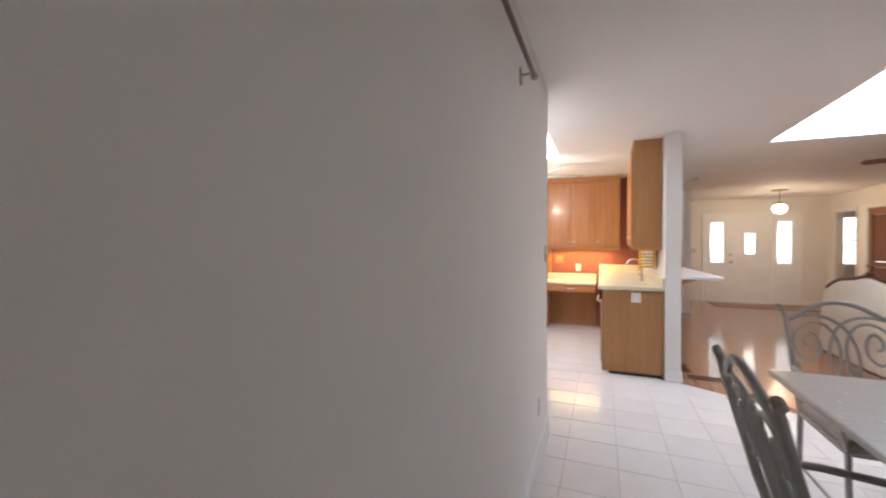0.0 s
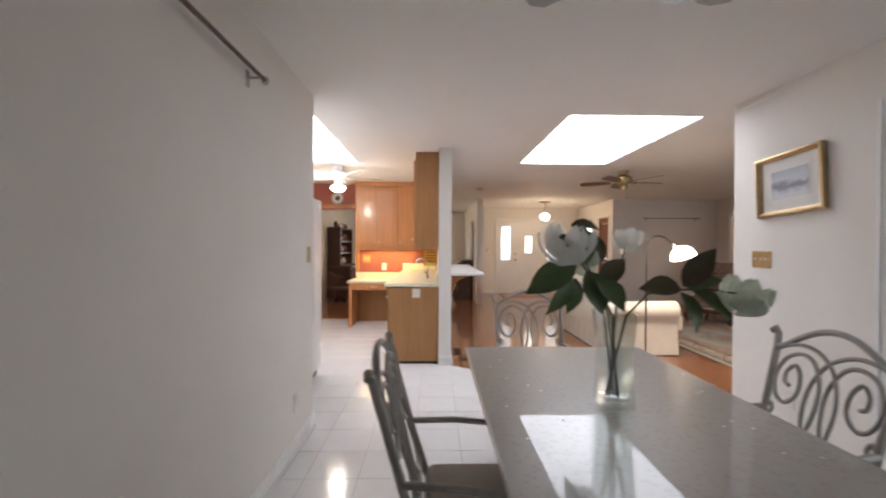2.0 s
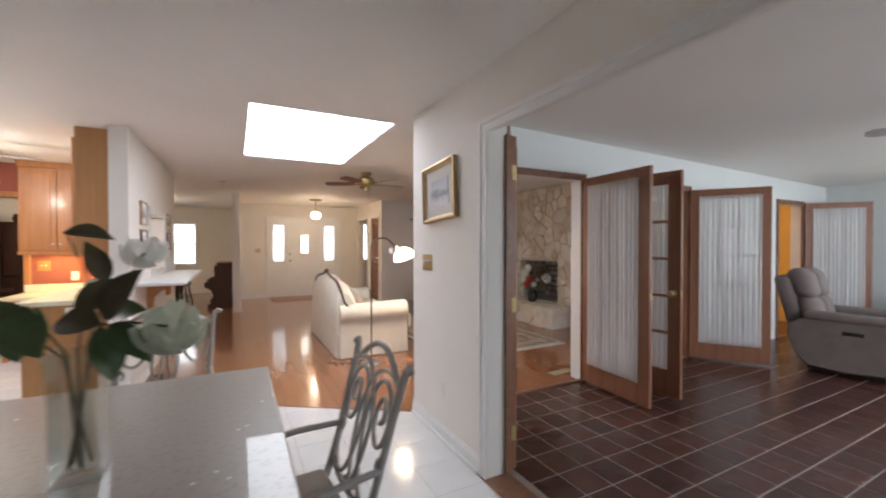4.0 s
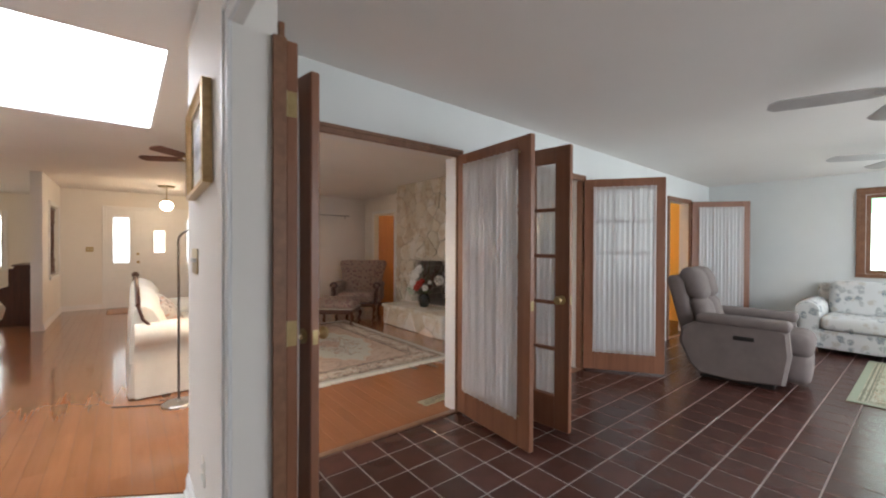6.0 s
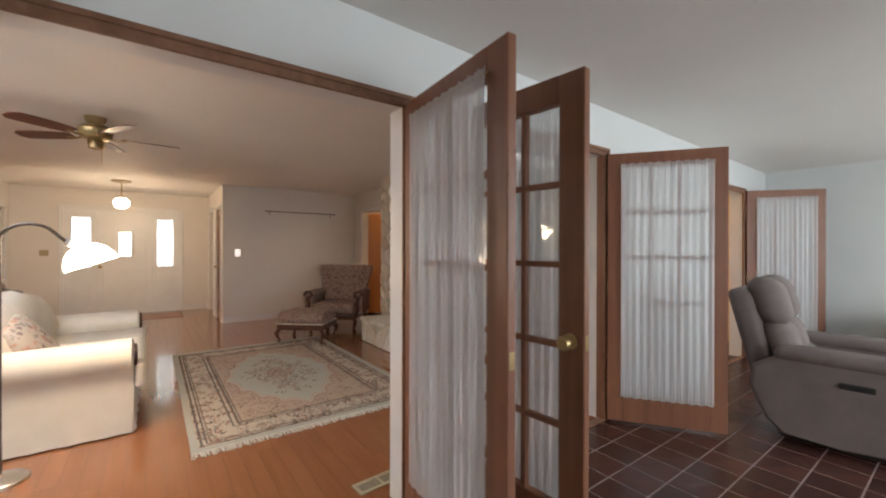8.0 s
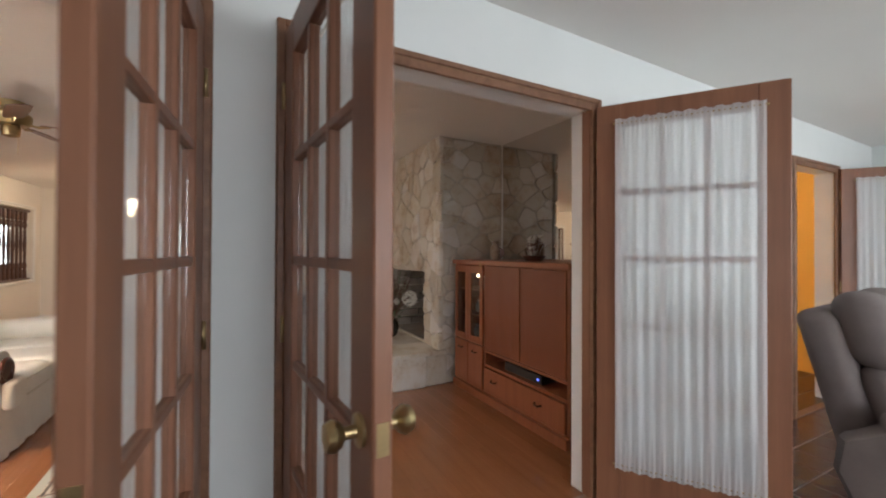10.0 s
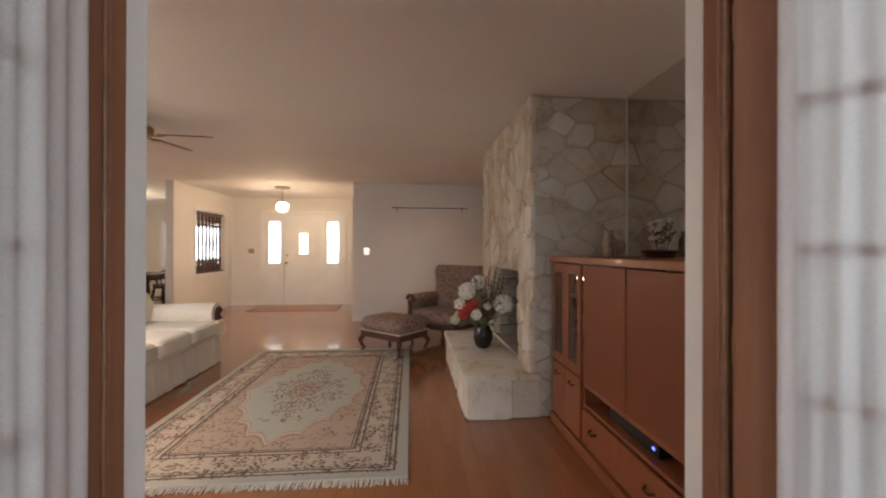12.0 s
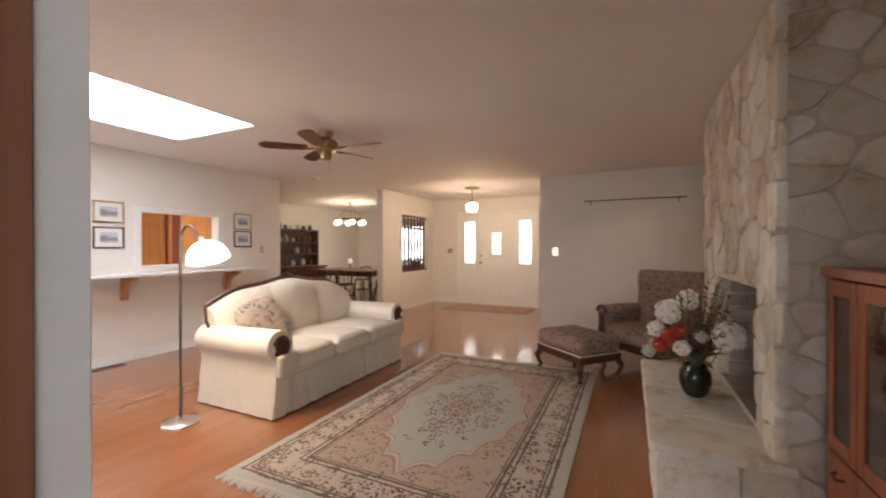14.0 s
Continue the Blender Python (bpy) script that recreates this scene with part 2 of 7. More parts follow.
def _sheer(nt, b):
    v = coords(nt, (1, 1, 1))
    weave = noisy(nt, v, 260, 2)
    out = nt.nodes["Material Output"]
    d = nd(nt, "ShaderNodeBsdfDiffuse")
    d.inputs[0].default_value = (0.93, 0.935, 0.95, 1)
    t = nd(nt, "ShaderNodeBsdfTranslucent")
    t.inputs[0].default_value = (0.93, 0.935, 0.96, 1)
    p = nd(nt, "ShaderNodeBsdfTransparent")
    m1, m2 = nt.nodes.new("ShaderNodeMixShader"), nt.nodes.new("ShaderNodeMixShader")
    m1.inputs[0].default_value = 0.45
    nt.links.new(d.outputs[0], m1.inputs[1])
    nt.links.new(t.outputs[0], m1.inputs[2])
    nt.links.new(mth(nt, 'ADD', mth(nt, 'MULTIPLY', weave, 0.24), 0.20), m2.inputs[0])
    nt.links.new(m1.outputs[0], m2.inputs[1])
    nt.links.new(p.outputs[0], m2.inputs[2])
    nt.links.new(m2.outputs[0], out.inputs[0])
    nt.nodes.remove(b)


SHEER = shade("white_sheer_cloth", _sheer)


def petal(name, c1, c2):
    def build(nt, b):
        out = nt.nodes["Material Output"]
        col = ramp(nt, noisy(nt, coords(nt), 30), [(0.3, c1), (0.7, c2)])
        d, t, m = nd(nt, "ShaderNodeBsdfDiffuse"), nd(nt, "ShaderNodeBsdfTranslucent"), nt.nodes.new("ShaderNodeMixShader")
        m.inputs[0].default_value = 0.45
        for s in (d, t):
            nt.links.new(col, s.inputs[0])
        nt.links.new(d.outputs[0], m.inputs[1])
        nt.links.new(t.outputs[0], m.inputs[2])
        nt.links.new(m.outputs[0], out.inputs[0])
        nt.nodes.remove(b)
    return shade(name, build)


PETAL = petal("white_petal", (0.82, 0.82, 0.79), (0.92, 0.92, 0.89))
PALELEAF = petal("pale_green_petal", (0.52, 0.58, 0.47), (0.70, 0.74, 0.64))


def _thin(nt, b):
    out = nt.nodes["Material Output"]
    lw = nd(nt, "ShaderNodeLayerWeight", Blend=0.5)
    gl = mth(nt, 'ADD', mth(nt, 'MULTIPLY', mth(nt, 'POWER', lw.outputs["Facing"], 3.0), 0.7), 0.07)
    t, g, m = nd(nt, "ShaderNodeBsdfTransparent"), nd(nt, "ShaderNodeBsdfGlossy"), nt.nodes.new("ShaderNodeMixShader")
    t.inputs[0].default_value = (0.93, 0.95, 0.94, 1)
    g.inputs["Roughness"].default_value = 0.03
    nt.links.new(gl, m.inputs[0])
    nt.links.new(t.outputs[0], m.inputs[1])
    nt.links.new(g.outputs[0], m.inputs[2])
    nt.links.new(m.outputs[0], out.inputs[0])
    nt.nodes.remove(b)


THINGLASS = shade("thin_clear_glass", _thin)


def _table(nt, b):
    v = coords(nt)
    vo = nd(nt, "ShaderNodeTexVoronoi", Scale=42)
    nt.links.new(v, vo.inputs["Vector"])
    spots = ramp(nt, vo.outputs["Distance"], [(0.22, (0.29, 0.28, 0.255)), (0.42, (0.385, 0.37, 0.34))])
    nt.links.new(mixc(nt, noisy(nt, v, 3), (0.36, 0.345, 0.315), spots), b.inputs["Base Color"])
    b.inputs["Roughness"].default_value = 0.35
    b.inputs["Coat Weight"].default_value = 0.6
    b.inputs["Coat Roughness"].default_value = 0.01
    b.inputs["Coat IOR"].default_value = 1.5


TABLEGLASS = shade("glass_over_hammered_grey", _table)


def floral(name, ground, darks, scale):
    def build(nt, b):
        v = coords(nt)
        w = nd(nt, "ShaderNodeTexNoise", Scale=scale * 0.8, Detail=3)
        nt.links.new(v, w.inputs["Vector"])
        add = nt.nodes.new("ShaderNodeVectorMath")
        add.operation = 'MULTIPLY_ADD'
        nt.links.new(w.outputs["Color"], add.inputs[0])
        add.inputs[1].default_value = (0.09, 0.09, 0.09)
        nt.links.new(v, add.inputs[2])
        vo = nd(nt, "ShaderNodeTexVoronoi", Scale=scale)
        nt.links.new(add.outputs[0], vo.inputs["Vector"])
        sp = nt.nodes.new("ShaderNodeSeparateColor")
        nt.links.new(vo.outputs["Color"], sp.inputs[0])
        blot = ramp(nt, sp.outputs[0], [(0.0, darks[0]), (0.35, darks[1]), (0.6, darks[2]), (0.8, ground)], True)
        mr_ = nt.nodes.new("ShaderNodeMapRange")
        mr_.interpolation_type = 'SMOOTHSTEP'
        for i_, v_ in ((1, 0.56), (2, 0.34), (3, 0.0), (4, 1.0)):
            mr_.inputs[i_].default_value = v_
        nt.links.new(vo.outputs["Distance"], mr_.inputs[0])
        thread = noisy(nt, v, scale * 4.2, 3, 0.7)
        rim = mth(nt, 'MULTIPLY', mr_.outputs[0], mth(nt, 'MULTIPLY', mth(nt, 'GREATER_THAN', thread, 0.43), 0.9))
        nt.links.new(mixc(nt, rim, ground, blot), b.inputs["Base Color"])
        b.inputs["Roughness"].default_value = 0.9
        bump(nt, b, noisy(nt, v, 350, 2), 0.3, 0.002)
    return shade(name, build)


TAPESTRY = floral("rose_tapestry", (0.29, 0.205, 0.165), ((0.13, 0.05, 0.045), (0.23, 0.11, 0.09), (0.17, 0.115, 0.095)), 23)
CHINTZ = floral("pale_blue_chintz", (0.62, 0.63, 0.62), ((0.24, 0.27, 0.29), (0.38, 0.40, 0.40), (0.50, 0.47, 0.42)), 12)
PILLOWCLOTH = floral("rose_print_cotton", (0.46, 0.40, 0.34), ((0.16, 0.12, 0.13), (0.44, 0.20, 0.14), (0.30, 0.26, 0.24)), 26)


def _stone(nt, b):
    v = coords(nt)
    oi = nt.nodes.new("ShaderNodeObjectInfo")
    big, small = noisy(nt, v, 3.5, 6, 0.7), noisy(nt, v, 45, 4)
    base = ramp(nt, oi.outputs["Random"], [(0.0, (0.62, 0.59, 0.52)), (0.2, (0.56, 0.51, 0.42)), (0.4, (0.72, 0.70, 0.66)),
                                           (0.62, (0.64, 0.59, 0.50)), (0.82, (0.74, 0.73, 0.70)), (1.0, (0.53, 0.44, 0.34))])
    stain = ramp(nt, big, [(0.46, (1, 1, 1)), (0.55, (0.88, 0.80, 0.68)), (0.62, (0.60, 0.43, 0.28)), (0.72, (0.38, 0.29, 0.23))])
    mx = nt.nodes.new("ShaderNodeMix")
    mx.data_type, mx.blend_type = 'RGBA', 'MULTIPLY'
    mx.inputs[0].default_value = 0.6
    nt.links.new(base, mx.inputs[6])
    nt.links.new(stain, mx.inputs[7])
    nt.links.new(mx.outputs[2], b.inputs["Base Color"])
    b.inputs["Roughness"].default_value = 0.85
    bump(nt, b, mth(nt, 'ADD', mth(nt, 'MULTIPLY', big, 1.0), mth(nt, 'MULTIPLY', small, 0.25)), 0.6, 0.02)


STONE = shade("tan_fieldstone", _stone)


def rug_mat(name, hx, hy, ground, field, band, dark, petals):
    def build(nt, b):
        tc = nt.nodes.new("ShaderNodeTexCoord")
        wob = nd(nt, "ShaderNodeTexNoise", Scale=30.0, Detail=2.0)
        nt.links.new(tc.outputs["Object"], wob.inputs["Vector"])
        add = nt.nodes.new("ShaderNodeVectorMath")
        add.operation = 'MULTIPLY_ADD'
        nt.links.new(wob.outputs["Color"], add.inputs[0])
        add.inputs[1].default_value = (0.012, 0.012, 0.0)
        nt.links.new(tc.outputs["Object"], add.inputs[2])
        s = nt.nodes.new("ShaderNodeSeparateXYZ")
        nt.links.new(add.outputs[0], s.inputs[0])
        ax, ay = mth(nt, 'ABSOLUTE', s.outputs[0]), mth(nt, 'ABSOLUTE', s.outputs[1])
        e = mth(nt, 'MINIMUM', mth(nt, 'SUBTRACT', hx, ax), mth(nt, 'SUBTRACT', hy, ay))
        vo = nd(nt, "ShaderNodeTexVoronoi", Scale=11.0)
        nt.links.new(add.outputs[0], vo.inputs["Vector"])
        vs = nd(nt, "ShaderNodeTexVoronoi", Scale=46.0)
        nt.links.new(add.outputs[0], vs.inputs["Vector"])
        sp = nt.nodes.new("ShaderNodeSeparateColor")
        nt.links.new(vs.outputs["Color"], sp.inputs[0])
        pc = ramp(nt, sp.outputs[0], [(0.0, petals[0]), (0.3, petals[1]), (0.55, petals[2]), (0.75, petals[3])], True)
        small = mth(nt, 'LESS_THAN', vs.outputs["Distance"], 0.52)
        # sprays: rings of small petals round each flower centre
        spray = mth(nt, 'MULTIPLY', small, mth(nt, 'LESS_THAN', mth(nt, 'ABSOLUTE', mth(nt, 'SUBTRACT', vo.outputs["Distance"], 0.36)), 0.22))
        heart = mth(nt, 'MULTIPLY', mth(nt, 'LESS_THAN', vo.outputs["Distance"], 0.15), 1.0)
        near = mth(nt, 'MAXIMUM', mth(nt, 'MULTIPLY', spray, mth(nt, 'LESS_THAN', sp.outputs[1], 0.93)), heart)
        # tan field with sparse sprigs, large pale scalloped middle, flowered medallion
        sparse = mth(nt, 'MULTIPLY', spray, mth(nt, 'LESS_THAN', sp.outputs[1], 0.7))
        col = mixc(nt, mth(nt, 'MULTIPLY', sparse, 0.7), field, pc)
        fx, fy = hx - 0.38, hy - 0.38
        ang = mth(nt, 'ARCTAN2', mth(nt, 'DIVIDE', s.outputs[1], fy), mth(nt, 'DIVIDE', s.outputs[0], fx))
        scal = mth(nt, 'MULTIPLY', mth(nt, 'ABSOLUTE', mth(nt, 'SINE', mth(nt, 'MULTIPLY', ang, 8.0))), 0.13)
        q = mth(nt, 'ADD', mth(nt, 'POWER', mth(nt, 'DIVIDE', ax, fx * 0.98), 1.5), mth(nt, 'POWER', mth(nt, 'DIVIDE', ay, fy * 0.96), 1.5))
        q = mth(nt, 'ADD', q, scal)
        col = mixc(nt, mth(nt, 'MULTIPLY', mth(nt, 'LESS_THAN', q, 1.06), 0.55), col, petals[1])
        col = mixc(nt, mth(nt, 'LESS_THAN', q, 1.02), col, band)
        col = mixc(nt, mth(nt, 'LESS_THAN', q, 0.97), col, petals[3])
        col = mixc(nt, mth(nt, 'LESS_THAN', q, 0.94), col, ground)
        q2 = mth(nt, 'ADD', mth(nt, 'POWER', mth(nt, 'DIVIDE', ax, fx * 0.86), 1.3), mth(nt, 'POWER', mth(nt, 'DIVIDE', ay, fy * 0.84), 1.3))
        q2 = mth(nt, 'ADD', q2, mth(nt, 'MULTIPLY', vo.outputs["Distance"], 0.8))
        dense = mth(nt, 'MULTIPLY', mth(nt, 'LESS_THAN', vs.outputs["Distance"], 0.48), mth(nt, 'LESS_THAN', sp.outputs[2], 0.8))
        medal = mixc(nt, dense, ground, pc)
        col = mixc(nt, mth(nt, 'LESS_THAN', q2, 1.1), col, medal)
        q3 = mth(nt, 'ADD', mth(nt, 'DIVIDE', ax, fx * 0.30), mth(nt, 'DIVIDE', ay, fy * 0.24))
        col = mixc(nt, mth(nt, 'MULTIPLY', mth(nt, 'LESS_THAN', q3, 1.0), 0.7), col, mixc(nt, dense, petals[3], pc))
        # borders
        border = mixc(nt, near, band, pc)
        col = mixc(nt, mth(nt, 'LESS_THAN', e, 0.345), col, border)
        tooth = mth(nt, 'GREATER_THAN', mth(nt, 'FRACT', mth(nt, 'MULTIPLY', mth(nt, 'ADD', s.outputs[0], s.outputs[1]), 22.0)), 0.4)
        for a, w in ((0.072, 0.016), (0.104, 0.013), (0.292, 0.013), (0.330, 0.018), (0.352, 0.009)):
            inside = mth(nt, 'COMPARE', e, a, w / 2)
            col = mixc(nt, mth(nt, 'MULTIPLY', inside, 0.9), col, dark)
        col = mixc(nt, mth(nt, 'MULTIPLY', mth(nt, 'COMPARE', e, 0.125, 0.007), mth(nt, 'ADD', mth(nt, 'MULTIPLY', tooth, 0.6), 0.25)), col, dark)
        col = mixc(nt, mth(nt, 'MULTIPLY', mth(nt, 'COMPARE', e, 0.322, 0.006), mth(nt, 'MULTIPLY', tooth, 0.6)), col, petals[1])
        col = mixc(nt, mth(nt, 'LESS_THAN', e, 0.055), col, ground)
        fade = noisy(nt, tc.outputs["Object"], 2.5)
        col = mixc(nt, mth(nt, 'MULTIPLY', fade, 0.16), col, field)
        nt.links.new(col, b.inputs["Base Color"])
        b.inputs["Roughness"].default_value = 0.95
        bump(nt, b, noisy(nt, tc.outputs["Object"], 300, 2), 0.5, 0.004)
    return shade(name, build)


# ---- mesh helpers ----


def bx(bm, x0, y0, z0, x1, y1, z1, bevel=0.0, seg=2, m=None):
    mm = Matrix.Translation(((x0 + x1) / 2, (y0 + y1) / 2, (z0 + z1) / 2)) @ Matrix.Diagonal((abs(x1 - x0), abs(y1 - y0), abs(z1 - z0), 1))
    if m is not None:
        mm = m @ mm
    vs = bmesh.ops.create_cube(bm, size=1, matrix=mm)["verts"]
    if bevel:
        es = list({e for v in vs for e in v.link_edges})
        cut = bmesh.ops.bevel(bm, geom=es, offset=bevel, segments=seg, profile=0.5, affect='EDGES')
        for f in cut["faces"]:
            f.smooth = seg > 1
            if bevel >= 0.02:
                for v in f.verts:
                    for g in v.link_faces:
                        g.smooth = True
    return bm


def box(*a, **k):
    return bx(bmesh.new(), *a, **k)


def rings(bm, loops, cap=True, closed=True):
    rows = [[bm.verts.new(p) for p in lp] for lp in loops]
    n = len(rows[0])
    for r0, r1 in zip(rows, rows[1:]):
        for i in range(n if closed else n - 1):
            j = (i + 1) % n
            try:
                bm.faces.new((r0[i], r0[j], r1[j], r1[i])).smooth = True
            except ValueError:
                pass
    if cap and closed:
        bm.faces.new(rows[0][::-1]).smooth = True
        bm.faces.new(rows[-1]).smooth = True
    return bm


def lathe(bm, prof, seg=20, at=(0, 0, 0), m=None):
    loops = []
    for r, z in prof:
        lp = []
        for i in range(seg):
            a = 2 * math.pi * i / seg
            p = Vector((max(r, 0.0006) * math.cos(a) + at[0], max(r, 0.0006) * math.sin(a) + at[1], z + at[2]))
            lp.append(m @ p if m is not None else p)
        loops.append(lp)
    return rings(bm, loops)


def tube(bm, pts, r, seg=8, taper=None):
    pts = [Vector(p) for p in pts]
    loops, up = [], None
    for i, p in enumerate(pts):
        d = (pts[min(i + 1, len(pts) - 1)] - pts[max(i - 1, 0)]).normalized()
        if up is None:
            up = d.orthogonal().normalized()
        up = (up - d * up.dot(d))
        up = up.normalized() if up.length > 1e-6 else d.orthogonal().normalized()
        side = d.cross(up)
        rr = r * (taper[i] if taper else 1)
        loops.append([p + rr * (math.cos(2 * math.pi * k / seg) * up + math.sin(2 * math.pi * k / seg) * side) for k in range(seg)])
    return rings(bm, loops)


def part(name, bm, material, parent=None, label="", m=None, smooth=True):
    bmesh.ops.recalc_face_normals(bm, faces=bm.faces)
    me = bpy.data.meshes.new(name)
    bm.to_mesh(me)
    bm.free()
    if smooth:
        flat = [not f.use_smooth for f in me.polygons]
        me.set_sharp_from_angle(angle=radians(38))
        me.polygons.foreach_set("use_smooth", [not f for f in flat])
    else:
        me.polygons.foreach_set("use_smooth", [False] * len(me.polygons))
    me.materials.append(material)
    ob = new(name, me)
    if parent:
        ob.parent = parent
    if m is not None:
        ob.matrix_basis = m
    return tagged(ob, label) if label else ob


def share(name, me, parent, m):
    ob = new(name, me)
    ob.parent = parent
    ob.matrix_basis = m
    return ob


def thing(name, m, label, category, group="", kind=""):
    ob = new(name)
    ob.matrix_basis = m
    ob.empty_display_size = 0.1
    return tagged(ob, label, category, group, kind)


def setting(name, bm, material, label, category):
    return tagged(part(name, bm, material), label, category, kind="structure")


def wall_bm(axis, a0, a1, b0, b1, z0, z1, holes=()):
    """A wall along x or y from a0 to a1, b0 to b1 thick, with holes (c0, c1, zlow, zhigh)."""
    bm = bmesh.new()

    def put(c0, c1, lo, hi):
        if c1 - c0 > 1e-4 and hi - lo > 1e-4:
            if axis == 'x':
                bx(bm, c0, b0, lo, c1, b1, hi)
            else:
                bx(bm, b0, c0, lo, b1, c1, hi)
    at = a0
    for c0, c1, lo, hi in sorted(holes):
        put(at, c0, z0, z1)
        if lo - z0 > 0.01:
            put(c0, c1, z0, lo)
        put(c0, c1, hi, z1)
        at = c1
    put(at, a1, z0, z1)
    return bm


def clip(poly, nx, ny, d):
    out = []
    for i, p in enumerate(poly):
        q = poly[(i + 1) % len(poly)]
        sp, sq = p[0] * nx + p[1] * ny - d, q[0] * nx + q[1] * ny - d
        if sp <= 0:
            out.append(p)
        if sp * sq < 0:
            t = sp / (sp - sq)
            out.append((p[0] + t * (q[0] - p[0]), p[1] + t * (q[1] - p[1])))
    return out


def clip_to(poly, region):
    for i, p in enumerate(region):
        q = region[(i + 1) % len(region)]
        nx, ny = q[1] - p[1], p[0] - q[0]
        poly = clip(poly, nx, ny, p[0] * nx + p[1] * ny)
        if len(poly) < 3:
            return []
    return poly


def area2(poly):
    return abs(sum(p[0] * q[1] - q[0] * p[1] for p, q in zip(poly, poly[1:] + poly[:1]))) / 2


def slab(bm, poly, z0, z1, chamfer=0.0):
    cx, cy = sum(p[0] for p in poly) / len(poly), sum(p[1] for p in poly) / len(poly)
    loops = [[(x, y, z0) for x, y in poly], [(x, y, z1 - chamfer) for x, y in poly]]
    if chamfer:
        k = []
        for x, y in poly:
            L = math.hypot(x - cx, y - cy) or 1
            f = 1 - chamfer * 1.4 / L
            k.append((cx + (x - cx) * f, cy + (y - cy) * f, z1))
        loops.append(k)
    return rings(bm, loops)

# ---- the large structure ----
H = 2.43
ground = setting("ground", box(-60, -60, -0.45, 60, 60, -0.25), plain("lawn", (0.035, 0.07, 0.02), (0.07, 0.12, 0.035), 3, 0.9, 60, 0.5), "green lawn round the house", "ground")
setting("floor_base", box(-7.2, -4.7, -0.2, 5.8, 10.3, -0.007), FLOORBASE, "concrete slab under the floor finishes", "floor")

# ceilings: main one with two skylight shafts, sloping one over the sunroom
bm = bmesh.new()
bx(bm, -7.2, 0.06, H, 5.8, 0.34, H + 0.15)
for x0, x1 in ((-7.2, -6.35), (-5.17, -3.04), (-1.88, 5.8)):
    bx(bm, x0, 0.34, H, x1, 2.31, H + 0.15)
bx(bm, -7.2, 2.31, H, 5.8, 10.3, H + 0.15)
bx(bm, -7.2, -4.4, H, -1.75, 0.06, H + 0.15)
setting("ceiling", bm, CEIL, "off-white painted ceiling with two square skylights", "ceiling")
bm = bmesh.new()
rings(bm, [[(-1.748, -4.7, 2.475), (-1.748, 0.055, 2.475), (-1.748, 0.055, 2.62), (-1.748, -4.7, 2.62)],
           [(5.75, -4.7, 2.325), (5.75, 0.055, 2.325), (5.75, 0.055, 2.62), (5.75, -4.7, 2.62)]])
setting("ceiling_sunroom", bm, CEIL, "pale painted sunroom ceiling", "ceiling")
# unseen slab over the whole house, added to block light from above
setting("roof_eave", box(-7.8, -5.7, 2.63, 6.6, 10.9, 2.72), TRIM, "plain unseen slab added above the ceilings and walls", "roof")

for nm, x0, x1 in (("skylight_1", -3.04, -1.88), ("skylight_2", -6.35, -5.17)):
    s = thing(nm, pose((x0 + x1) / 2, 1.325, H), "square ceiling skylight with a glowing white diffuser", "skylight", kind="structure")
    w = (x1 - x0) / 2
    part("diffuser", box(-w + 0.012, -0.973, 0.012, w - 0.012, 0.973, 0.03), SKYPANEL, s)
    bm = bmesh.new()
    for a in ((-w, -0.985, 0.004, -w + 0.014, 0.985, 0.05), (w - 0.014, -0.985, 0.004, w, 0.985, 0.05), (-w + 0.014, -0.985, 0.004, w - 0.014, -0.971, 0.05), (-w + 0.014, 0.971, 0.004, w - 0.014, 0.985, 0.05)):
        bx(bm, *a)
    part("frame", bm, TRIM, s)

